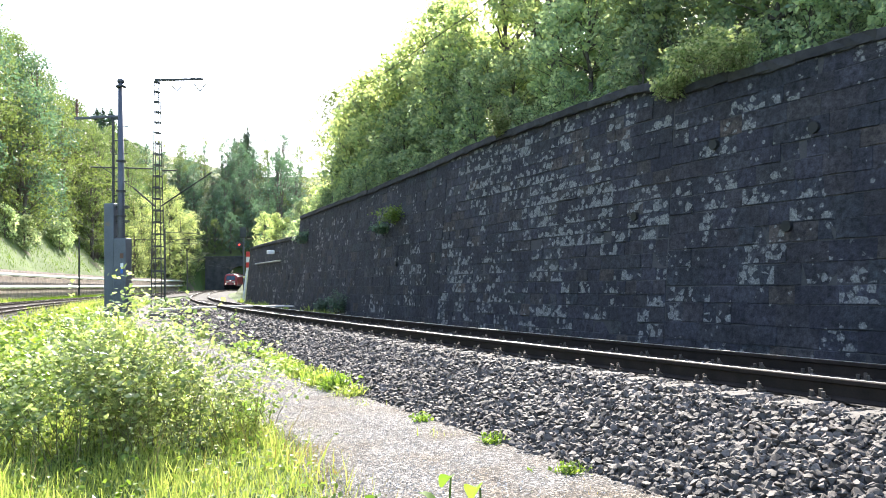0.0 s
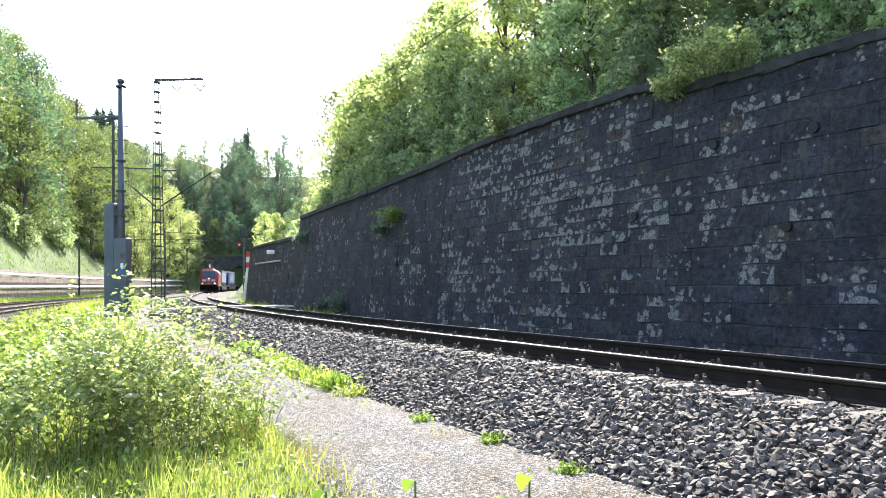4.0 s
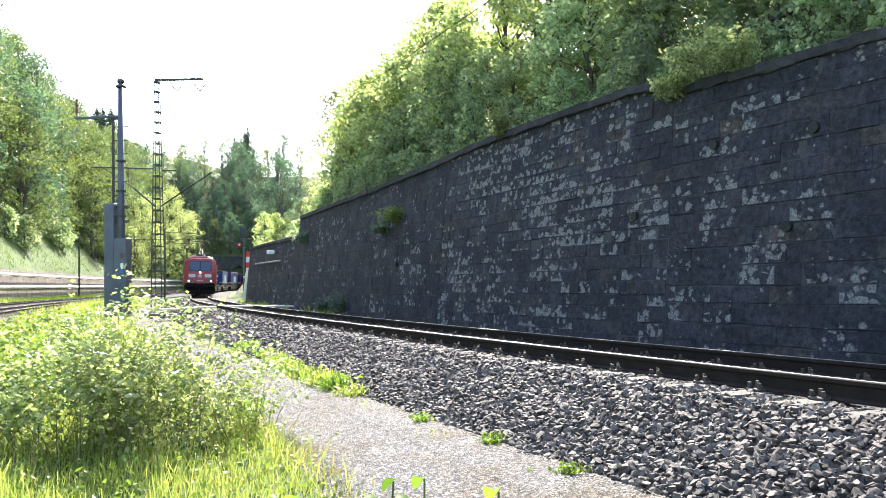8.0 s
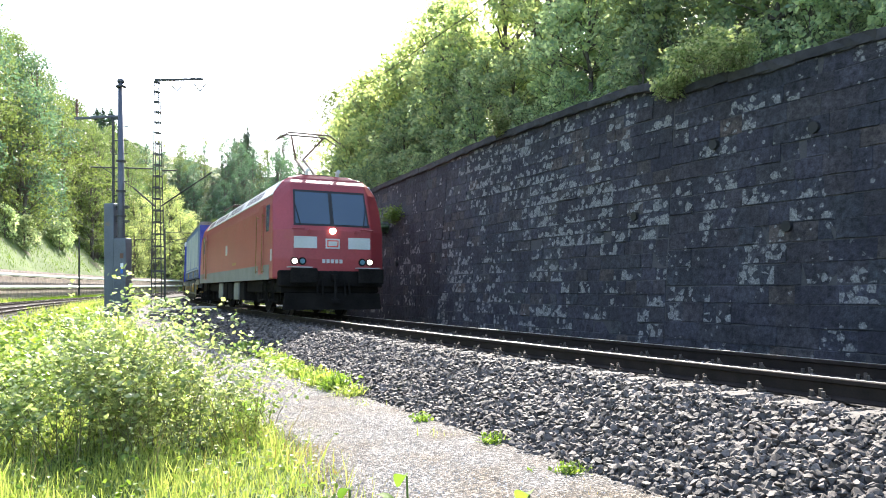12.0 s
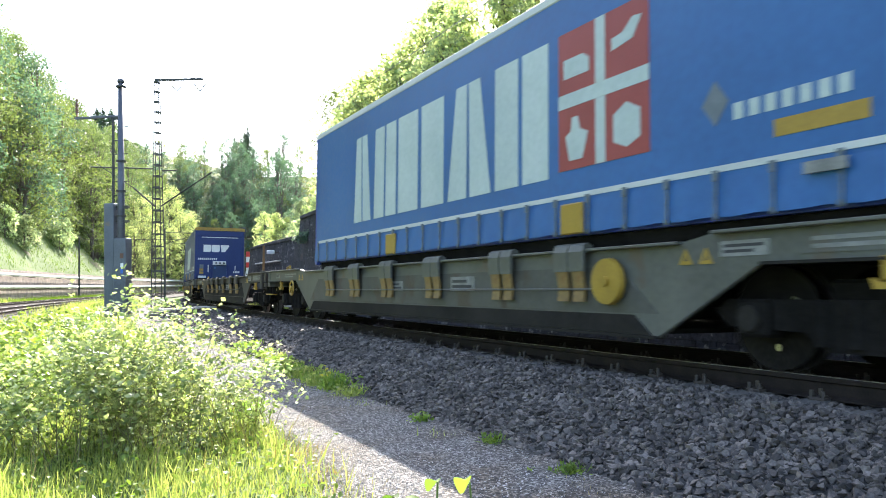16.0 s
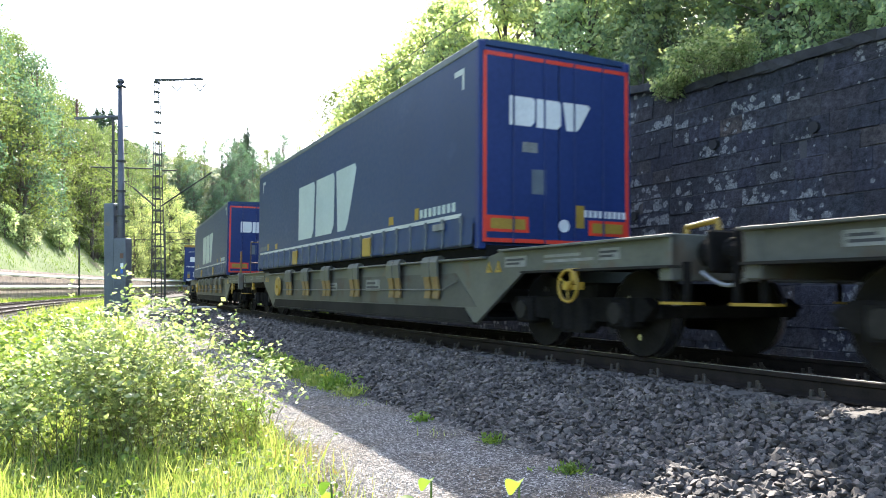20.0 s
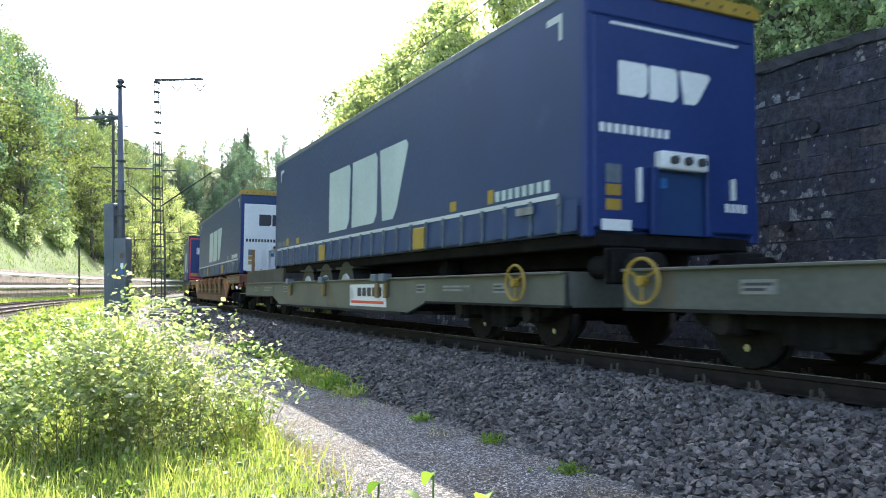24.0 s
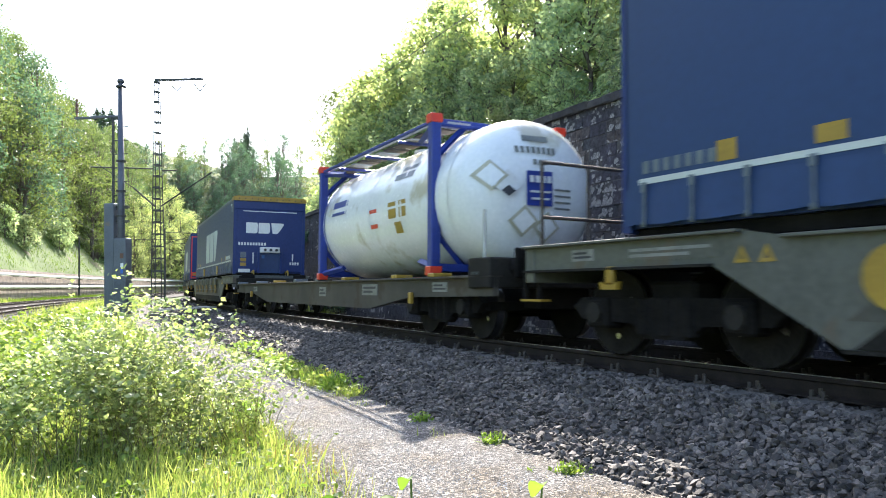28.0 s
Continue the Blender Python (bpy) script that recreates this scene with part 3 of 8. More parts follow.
def make_woods():
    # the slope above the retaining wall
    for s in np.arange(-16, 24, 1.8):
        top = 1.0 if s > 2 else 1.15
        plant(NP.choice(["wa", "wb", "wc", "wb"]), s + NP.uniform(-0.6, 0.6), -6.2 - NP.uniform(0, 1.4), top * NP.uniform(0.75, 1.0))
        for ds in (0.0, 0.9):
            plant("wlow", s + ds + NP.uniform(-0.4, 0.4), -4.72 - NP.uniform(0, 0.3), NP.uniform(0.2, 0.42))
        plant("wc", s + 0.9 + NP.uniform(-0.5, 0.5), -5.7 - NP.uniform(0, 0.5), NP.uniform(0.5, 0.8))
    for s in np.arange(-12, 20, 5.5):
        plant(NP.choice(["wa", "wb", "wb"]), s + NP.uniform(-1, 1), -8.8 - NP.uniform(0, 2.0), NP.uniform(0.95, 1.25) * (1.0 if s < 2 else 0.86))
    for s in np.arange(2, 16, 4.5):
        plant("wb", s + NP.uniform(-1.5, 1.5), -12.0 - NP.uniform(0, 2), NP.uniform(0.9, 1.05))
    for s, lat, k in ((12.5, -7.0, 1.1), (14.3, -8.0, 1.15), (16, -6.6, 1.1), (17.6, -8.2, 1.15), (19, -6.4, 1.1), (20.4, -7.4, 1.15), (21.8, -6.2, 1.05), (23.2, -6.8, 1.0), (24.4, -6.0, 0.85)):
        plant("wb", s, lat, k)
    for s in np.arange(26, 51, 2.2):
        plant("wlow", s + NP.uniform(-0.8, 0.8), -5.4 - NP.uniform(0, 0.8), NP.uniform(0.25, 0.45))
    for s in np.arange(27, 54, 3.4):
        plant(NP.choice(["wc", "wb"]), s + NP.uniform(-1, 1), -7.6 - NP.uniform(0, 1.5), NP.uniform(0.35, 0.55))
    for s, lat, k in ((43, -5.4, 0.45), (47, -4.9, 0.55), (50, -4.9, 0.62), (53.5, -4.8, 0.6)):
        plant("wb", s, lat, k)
    for s in np.arange(58, 188, 6.0):
        plant(NP.choice(["mid", "dark", "wb"]), s + NP.uniform(-2, 2), -8.0 - NP.uniform(0, 5), NP.uniform(0.28, 0.45))
    for s, lat in ((156, 18), (166, 20), (176, 15), (181, 11.5), (186, 10), (187, 14), (186, -8.5), (178, -9)):
        plant("light", s, lat, NP.uniform(0.5, 0.75))
    for s, lat, k in ((158, 22, 1.3), (163, 19.5, 1.35), (168, 16.5, 1.4), (172, 20, 1.5), (176, 14.5, 1.35), (180, 18.5, 1.5), (183, 13.5, 1.3), (187, 17, 1.5), (188, 12.5, 1.25)):
        plant("light", s, lat, k * NP.uniform(0.8, 0.95))
    for s in np.arange(74, 186, 4.6):
        plant("wlow", s + NP.uniform(-1.5, 1.5), 21.5 + NP.uniform(0, 5), NP.uniform(0.9, 1.7))
    # the hillside across the yard
    for row, lat in enumerate((24, 30, 37, 45, 54, 64)):
        for s in np.arange(58 + row * 2, 215, 6.0 + row * 0.6):
            if lat < 30 + (s - 70) * 0.36:
                k = np.interp(s, [60, 140, 200], [1.45, 1.4, 1.1])
                plant(NP.choice(["tall", "mid", "dark", "tall", "mid"] if lat < 40 else ["fmid", "fmid", "fdark"]), s + NP.uniform(-2.5, 2.5), lat + NP.uniform(-3, 3), k * NP.uniform(0.82, 1.12))
    for s, lat, k in ((60, 23.5, 1.3), (64, 26, 1.4), (69, 25, 1.35), (73, 28.5, 1.4), (78, 26.5, 1.35), (83, 30.5, 1.4), (88, 27.5, 1.35), (94, 32, 1.4), (100, 29, 1.35), (107, 34, 1.35)):
        plant(NP.choice(["tall", "mid"]), s, lat, k * NP.uniform(0.95, 1.08))
    for s, lat, k in ((180, 44.9, 1.18), (160, 34.6, 1.36), (180, 38.5, 1.32), (160, 28.9, 1.42), (180, 32, 1.4), (160, 26.1, 1.42), (180, 28.8, 1.42), (200, 42.9, 1.15), (200, 35.6, 1.25), (200, 30.4, 1.32), (140, 28.7, 1.38), (140, 25.5, 1.4)):
        plant(NP.choice(["tall", "mid", "tall"]), s, lat, k)
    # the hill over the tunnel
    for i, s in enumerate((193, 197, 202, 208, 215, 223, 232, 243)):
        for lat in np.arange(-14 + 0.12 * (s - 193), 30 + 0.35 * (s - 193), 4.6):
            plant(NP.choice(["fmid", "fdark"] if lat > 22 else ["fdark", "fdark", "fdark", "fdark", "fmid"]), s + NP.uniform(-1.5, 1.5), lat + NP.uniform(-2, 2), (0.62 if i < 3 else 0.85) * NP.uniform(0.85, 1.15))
    for s, lat, k in ((250, 11.5, 0.82), (254, 14, 0.95), (251, 16.5, 0.85), (249, 13.5, 0.75), (204, 37.5, 1.45), (206, 40.5, 1.3), (202, 34.5, 1.25), (208, 43, 1.2)):
        plant("spruce", s, lat, k)


make_woods()
# ---- masts, wires, signal ----
M_MAST = surface("grey_painted_mast", (0.07, 0.075, 0.09), (0.13, 0.135, 0.16), 0.55, 0.3, scale=1.5, fine=25, bump=0.08)
M_LATTICE = surface("dark_lattice_steel", (0.035, 0.04, 0.04), (0.09, 0.09, 0.085), 0.7, 0.4, scale=2, fine=25, bump=0.1)
M_GUARD = surface("blue_grey_guard_plate", (0.075, 0.085, 0.1), (0.13, 0.145, 0.165), 0.55, 0.2, scale=1.0, fine=20, bump=0.06, spots=((0.16, 0.13, 0.1), 1.5, 0.64))
M_SIGNRED = plain("red_sign_enamel", (0.5, 0.02, 0.015), 0.35)
M_SIGNWHITE = plain("white_sign_enamel", (0.75, 0.75, 0.74), 0.35)
M_INSUL = plain("brown_porcelain", (0.12, 0.05, 0.03), 0.3)
M_GALV_YARD = surface("zinc_grey", (0.34, 0.33, 0.31), (0.5, 0.49, 0.47), 0.5, 0.5, scale=3, fine=40, bump=0.08)
M_SIGNBLUE = plain("blue_sign_enamel", (0.03, 0.12, 0.42), 0.35)
M_SIGNALRED = plain("lit_red_signal", (1.0, 0.05, 0.03), 0.3, emit=1.5)
M_PLANK = surface("pale_weathered_plank", (0.38, 0.35, 0.31), (0.58, 0.55, 0.5), 0.8, scale=2, fine=30, bump=0.3)


def bpart(name, mat, parent, *boxes, bevel=0.0, label=""):
    """A part made of boxes (x0, x1, y0, y1, z0, z1)."""
    if name in ("headstock", "end_beam", "service_frame", "red_edge"):
        for b in boxes[1:]:
            bpart(name, mat, parent, b, bevel=bevel, label=label)
        boxes = boxes[:1]
    bm = bmesh.new()
    for b in boxes:
        box(bm, *b, bevel=bevel)
    return part(name, bm, mat, parent, label)


def make_tube_mast():
    t = tagged(empty("catenary_mast", pose(-12.75, 30.0, -0.5, 0, 0, -8)), "tall grey steel mast with tension weight guard", "mast")
    bm = bmesh.new()
    tube(bm, (0, 0, 0), (0, 0, 9.6), 0.17, 0.10, 14)
    tube(bm, (0, 0, 9.6), (0, 0, 9.72), 0.14, 0.13, 12)
    part("pole", bm, M_MAST, t, smooth=True)
    bpart("side_column", M_LATTICE, t, (-0.36, -0.30, -0.05, 0.05, 3.2, 8.2), (-0.42, 0.0, -0.03, 0.03, 8.1, 8.2))
    for z in np.arange(3.4, 8.0, 0.55):
        bpart("ladder_rung", M_LATTICE, t, (-0.34, 0.3, -0.02, 0.02, float(z), float(z) + 0.035))
    bpart("weight_guard", M_GUARD, t, (-0.62, -0.2, -0.2, 0.2, 0.2, 4.75), bevel=0.02)
    bpart("guard_box", M_GUARD, t, (-0.2, 0.32, -0.22, 0.22, 0.2, 3.35), bevel=0.02)
    bpart("guard_bracket", M_LATTICE, t, (-0.3, 0.34, -0.06, 0.06, 4.55, 4.65), (-0.3, 0.34, -0.06, 0.06, 4.0, 4.06))
    bpart("sign_plate", M_SIGNBLUE, t, (0.1, 0.2, -0.235, -0.222, 1.95, 2.15))
    bpart("sign_plate", M_SIGNWHITE, t, (0.1, 0.22, -0.235, -0.222, 2.2, 2.36))
    bpart("sign_plate", M_INSUL, t, (0.08, 0.22, -0.235, -0.222, 2.55, 2.75))
    bpart("cross_arm", M_MAST, t, (-1.95, 0.1, -0.05, 0.05, 8.2, 8.29), bevel=0.01)
    bm = bmesh.new()
    tube(bm, (-1.9, 0, 8.25), (-1.9, 0, 9.05), 0.035, n=8)
    for k in range(4):
        tube(bm, (-1.9, 0, 8.5 + k * 0.1), (-1.9, 0, 8.54 + k * 0.1), 0.09, 0.07, 10)
    part("insulator", bm, M_INSUL, t)
    for z in (9.4, 6.4, 5.2, 4.2):
        bm = bmesh.new()
        tube(bm, (0, 0, z), (0, 0, z + 0.06), 0.2, n=14)
        part("clamp_ring", bm, M_LATTICE, t)


def make_lattice_mast():
    t = tagged(empty("lattice_mast", pose(-13.55, 36.0, -0.5, 0, 0, 0)), "dark steel lattice mast with cross arm and insulators", "mast")
    H = 11.3
    def half(z):
        return 0.26 - 0.17 * z / H
    for sx in (-1, 1):
        for sy in (-1, 1):
            bm = bmesh.new()
            tube(bm, (sx * half(0), sy * half(0), 0), (sx * half(H), sy * half(H), H), 0.03, 0.022, 4)
            part("leg", bm, M_LATTICE, t)
    z = 0.3
    while z < H:
        a = half(z)
        for s in (-1, 1):
            bpart("rung", M_LATTICE, t, (-a - 0.02, a + 0.02, s * a - 0.02, s * a + 0.02, z, z + 0.07))
        z += 0.62 - 0.15 * z / H
    bpart("cross_arm", M_LATTICE, t, (-0.1, 2.2, -0.06, 0.06, H - 0.02, H + 0.08), bevel=0.01)
    for x in (0.95, 2.05):
        bm = bmesh.new()
        tube(bm, (x - 0.28, 0, H - 0.2), (x, 0, H - 0.55), 0.03, n=6)
        tube(bm, (x + 0.28, 0, H - 0.2), (x, 0, H - 0.55), 0.03, n=6)
        part("insulator_pair", bm, M_GALV_YARD, t)
    bm = bmesh.new()
    tube(bm, (-3.2, 0, 7.2), (-0.2, 0, 7.05), 0.035, n=6)
    tube(bm, (0.2, 0, 6.95), (0.9, 0, 6.95), 0.035, n=6)
    part("bracket_arm", bm, M_LATTICE, t)
    bm = bmesh.new()
    tube(bm, (-0.15, 0, 5.25), (-1.3, 0.4, 6.2), 0.045, n=8)
    tube(bm, (0.15, 0, 5.25), (2.75, -0.5, 6.75), 0.035, n=8)
    part("strut", bm, M_LATTICE, t)
    bm = bmesh.new()
    tube(bm, (-1.3, 0.4, 6.2), (-3.6, 1.5, 7.6), 0.02, n=6)
    part("stay_wire", bm, M_LATTICE, t)
    bpart("footing", M_SLEEPER, t, (-0.5, 0.5, -0.5, 0.5, -0.3, 0.15), bevel=0.03)


def make_wires():
    for lat, z, nm, lab in ((0.0, 5.38, "contact_wire", "thin copper contact wire over the main track"), (0.0, 6.7, "catenary_wire", "thin carrying wire above the contact wire"), (8.0, 5.5, "contact_wire", "thin contact wire over the side track"), (12.6, 6.4, "catenary_wire", "thin carrying wire over the outer track")):
        ss = np.arange(-80 if lat == 0 else 25, 186, 3.0)
        path_lat = (lambda s, lat=lat: s * 0 + lat if lat == 0 else np.interp(s, [60, 150, 185], [lat, lat - 5, lat - 6.6]))
        sag = (lambda s, z=z: z + (0.35 * np.cos(s / 55 * 2 * np.pi) if z > 6 else 0 * s))
        ring = [((lambda s, a=a: path_lat(s) + 0.009 * math.cos(a)), (lambda s, a=a: sag(s) + 0.009 * math.sin(a))) for a in (0, 2.09, 4.19)]
        tagged(sweep(nm, ring, ss, M_WIRE), lab, "wire", group="overhead wires")
    for s in (70, 120):
        t = tagged(empty("catenary_mast", place(s, 3.6, -0.4)), "slim steel mast with cantilever arm over the track", "mast", group="masts along the line")
        bm = bmesh.new()
        tube(bm, (0, 0, 0), (0, 0, 7.6), 0.13, 0.09, 8)
        part("pole", bm, M_LATTICE, t)
        bm = bmesh.new()
        tube(bm, (0, 0, 7.1), (0, -3.6, 7.0), 0.035, n=6)
        tube(bm, (0, 0, 5.9), (0, -3.4, 6.9), 0.035, n=6)
        tube(bm, (0, -0.6, 6.0), (0, -3.4, 5.85), 0.025, n=6)
        part("cantilever", bm, M_LATTICE, t)
    # a span wire across the yard
    bm = bmesh.new()
    a, b = Vector(trk(97, 16.2)[:2]).to_3d(), Vector(trk(97, -7)[:2]).to_3d()
    tube(bm, a + Vector((0, 0, 7.6)), b + Vector((0, 0, 7.6)), 0.03, n=6)
    tagged(part("span_wire", bm, M_LATTICE), "dark span wire across all the tracks", "wire")
    for lat in (16.2, -7):
        t = tagged(empty("span_mast", place(97, lat, 0.0 if lat > 0 else 1.2)), "dark steel mast that holds a span wire", "mast", group="masts along the line")
        bm = bmesh.new()
        tube(bm, (0, 0, -0.6), (0, 0, 8.0 if lat > 0 else 7.0), 0.14, 0.1, 8)
        part("pole", bm, M_LATTICE, t)


def make_signal():
    t = tagged(empty("railway_signal", place(60, -4.05, -0.4)), "railway signal showing red beside the wall's end", "signal")
    bm = bmesh.new()
    tube(bm, (0, 0, 0), (0, 0, 6.9), 0.09, 0.07, 10)
    part("post", bm, M_MAST, t)
    bpart("lamp_box", M_LATTICE, t, (-0.2, 0.1, -0.25, 0.3, 5.9, 6.9), bevel=0.03)
    bpart("lamp_box", M_LATTICE, t, (-0.2, 0.1, 0.1, 0.7, 4.95, 5.5), bevel=0.03)
    bm = bmesh.new()
    tube(bm, (-0.2, 0.42, 5.22), (-0.26, 0.42, 5.22), 0.06, n=14)
    part("red_lamp", bm, M_SIGNALRED, t)
    p = tagged(empty("striped_marker_post", place(50.5, -3.8, -0.4)), "leaning grey post with red and white striped board", "marker post")
    bm = bmesh.new()
    tube(bm, (0, 0.35, 0), (0, 0.02, 2.6), 0.1, 0.09, 8)
    part("post", bm, M_SIGNWHITE, p)
    for k in range(4):
        bpart("stripe", M_SIGNWHITE if k % 2 == 0 else M_SIGNRED, p, (-0.03, 0.0, -0.2, 0.1, 2.35 + k * 0.45, 2.8 + k * 0.45))
    q = tagged(empty("wall_lamp", place(30.5, -3.55, 2.72)), "white lamp on a bracket at the wall", "lamp")
    bpart("housing", M_SIGNWHITE, q, (-0.25, 0.25, 0.1, 0.5, 0, 0.22), bevel=0.03)
    bpart("bracket", M_DARKSTEEL, q, (-0.05, 0.05, -0.6, 0.12, 0.05, 0.12))
    r = tagged(empty("cable_duct", pose(0, 0, 0)), "thin dark cable duct fixed along the wall", "cable duct")
    bm = bmesh.new()
    for s in range(29, 41, 2):
        a, b = trk(s, -3.58), trk(s + 2, -3.58)
        tube(bm, (float(a[0]), float(a[1]), 2.28 + (s - 29) * 0.012), (float(b[0]), float(b[1]), 2.28 + (s - 27) * 0.012), 0.05, n=6)
    part("duct", bm, M_GALV_YARD, r)


def make_crossing():
    t = tagged(empty("plank_crossing"), "pale worn plank crossing laid over the rails", "crossing")
    for lat0, lat1 in ((0.9, 3.3), (-0.66, 0.66), (-2.5, -0.9)):
        n = int((lat1 - lat0) / 0.22)
        for k in range(n):
            l0 = lat0 + (lat1 - lat0) * k / n
            bm = bmesh.new()
            box(bm, -0.6, 0.6, -0.1, 0.1, -0.07, 0.0, 0.006)
            o = part("plank", bm, M_PLANK, t)
            o.matrix_basis = lean_place(20.3, l0 + 0.11, -0.005 + 0.004 * (k % 2)) if lat1 < 1 else place(20.3, l0 + 0.11, -0.01 - 0.03 * max(0, l0 - 1.4))


make_tube_mast()
make_lattice_mast()
make_wires()
make_signal()
make_crossing()
# ---- the train: paints ----
M_RED = surface("traffic_red_paint", (0.25, 0.03, 0.034), (0.33, 0.045, 0.05), 0.42, scale=0.7, fine=18, bump=0.03, spots=((0.28, 0.042, 0.034), 0.9, 0.62))
M_SKIRT = surface("dusty_grey_paint", (0.125, 0.13, 0.115), (0.215, 0.22, 0.2), 0.6, scale=1.5, fine=25, bump=0.08)
M_ROOFGREY = surface("pale_roof_paint", (0.52, 0.52, 0.52), (0.66, 0.66, 0.66), 0.42, 0.2, scale=1.1, fine=22, bump=0.05)
# Base colour holds the shade under the vehicles as well as oil and dirt.
M_UNDER = surface("oily_shade_black_gear", (0.007, 0.0068, 0.0065), (0.02, 0.018, 0.0165), 0.85, 0.0, scale=3, fine=30, bump=0.2, spec=0.04)
# Wheel steel is coloured darker than worn metal, for the shade around it.
M_WHEEL = surface("worn_shade_dark_wheel_steel", (0.01, 0.0092, 0.0085), (0.026, 0.023, 0.02), 0.8, 0.0, scale=4, fine=30, bump=0.1, spec=0.05)
M_TREAD = surface("polished_wheel_tread", (0.3, 0.29, 0.28), (0.42, 0.41, 0.4), 0.3, 1.0, scale=6, fine=50, bump=0.03)
M_NAVY = surface("navy_tarpaulin", (0.0088, 0.03, 0.093), (0.0145, 0.043, 0.126), 0.45, scale=0.5, fine=11, bump=0.10, bump_size=0.02, spec=0.38, spots=((0.022, 0.05, 0.13), 0.7, 0.62))
M_NAVYFRONT = surface("deep_blue_front_panel", (0.010, 0.025, 0.105), (0.016, 0.036, 0.14), 0.42, scale=0.8, fine=14, bump=0.05, spec=0.3, spots=((0.03, 0.045, 0.17), 1.3, 0.66))
M_SKY = surface("bright_blue_tarpaulin", (0.013, 0.082, 0.235), (0.022, 0.115, 0.31), 0.42, scale=0.6, fine=12, bump=0.10, bump_size=0.02)
M_SKYFRONT = surface("royal_blue_panel", (0.012, 0.034, 0.26), (0.02, 0.05, 0.34), 0.4, scale=0.8, fine=14, bump=0.05)
M_STRIPWHITE = surface("pale_band", (0.4, 0.42, 0.4), (0.52, 0.54, 0.52), 0.5, scale=1.5, fine=25, bump=0.03)
M_PRINT = surface("pale_printed_shape", (0.34, 0.4, 0.385), (0.45, 0.51, 0.485), 0.5, scale=0.9, fine=16, bump=0.04)
M_WHITE = surface("white_panel_paint", (0.55, 0.55, 0.54), (0.68, 0.68, 0.67), 0.4, scale=0.8, fine=20, bump=0.04, spots=((0.42, 0.4, 0.36), 1.2, 0.64))
M_YELLOW = surface("yellow_paint", (0.25, 0.15, 0.018), (0.36, 0.225, 0.028), 0.45, scale=3, fine=30, bump=0.05, spots=((0.3, 0.2, 0.06), 4, 0.66))
M_REDLINE = surface("red_reflective_band", (0.55, 0.03, 0.015), (0.68, 0.05, 0.02), 0.4, scale=3, fine=30, bump=0.02)
M_BROWN = surface("rust_red_print", (0.24, 0.035, 0.03), (0.3, 0.05, 0.045), 0.5, scale=2, fine=25, bump=0.03)
M_STRAP = surface("grey_strap", (0.08, 0.1, 0.12), (0.15, 0.175, 0.195), 0.5, 0.2, scale=6, fine=50, bump=0.05)
M_FLAP = surface("rusty_ochre_flap", (0.14, 0.09, 0.035), (0.25, 0.16, 0.05), 0.7, scale=3, fine=30, bump=0.15, spots=((0.2, 0.1, 0.03), 5, 0.6))
M_WAGON = surface("grey_green_wagon_paint", (0.056, 0.058, 0.05), (0.108, 0.109, 0.092), 0.55, scale=1.1, fine=16, bump=0.10, spots=((0.09, 0.07, 0.05), 1.6, 0.58))
M_GRIME = surface("dark_brown_wagon_grime", (0.038, 0.034, 0.028), (0.08, 0.07, 0.057), 0.7, scale=1.2, fine=16, bump=0.12, spots=((0.05, 0.036, 0.026), 1.6, 0.58), spec=0.3)
# Wagon paint darkened for shade in the recess panels; one wagon wears it whole.
M_WAGONMID = surface("grubby_shade_grey_green_paint", (0.045, 0.045, 0.038), (0.088, 0.086, 0.072), 0.65, scale=1.3, fine=17, bump=0.12, spots=((0.06, 0.045, 0.032), 1.8, 0.57))
# Near-black that carries the shadow on sills, lower flanges and recesses.
M_WAGONDARK = surface("shade_dark_wagon_steel", (0.013, 0.012, 0.0105), (0.031, 0.028, 0.024), 0.8, scale=1.4, fine=18, bump=0.15, spec=0.1)
M_ORANGE = surface("faded_orange_wagon_paint", (0.16, 0.045, 0.02), (0.26, 0.075, 0.03), 0.55, scale=1.0, fine=15, bump=0.1, spots=((0.12, 0.05, 0.03), 1.4, 0.58))
# Orange darkened for the shade in the pocket recess.
M_ORANGEDARK = surface("shade_dark_orange_recess", (0.05, 0.023, 0.015), (0.1, 0.042, 0.026), 0.7, scale=1.4, fine=18, bump=0.15)
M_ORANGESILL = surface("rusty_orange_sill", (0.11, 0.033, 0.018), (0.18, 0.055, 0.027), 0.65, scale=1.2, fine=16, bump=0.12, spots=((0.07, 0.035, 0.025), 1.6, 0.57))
M_PLATE = surface("pale_data_plate", (0.13, 0.13, 0.12), (0.24, 0.24, 0.225), 0.6, scale=5, fine=40, bump=0.03)
M_INK = plain("dark_printing", (0.03, 0.03, 0.035), 0.6)
# Base blue stands for the sky mirrored in the cab windows.
M_GLASS = plain("sky_coloured_cab_glass", (0.06, 0.09, 0.13), 0.05)
M_RUBBER = plain("black_rubber", (0.012, 0.012, 0.013), 0.6)
M_LAMP = plain("lit_headlamp", (1.0, 0.9, 0.68), 0.2, emit=2.5)
M_LENS = plain("unlit_lamp_lens", (0.1, 0.2, 0.26), 0.1)
M_TANK = surface("white_tank_paint", (0.66, 0.67, 0.66), (0.78, 0.78, 0.77), 0.22, scale=0.7, fine=16, bump=0.03, spots=((0.48, 0.44, 0.34), 0.8, 0.57))
M_FADED = surface("faded_beige_placard", (0.36, 0.34, 0.25), (0.5, 0.47, 0.36), 0.6, scale=4, fine=30, bump=0.02)
M_TANKFRAME = surface("blue_tank_frame", (0.012, 0.03, 0.19), (0.02, 0.045, 0.26), 0.4, scale=2, fine=25, bump=0.05)
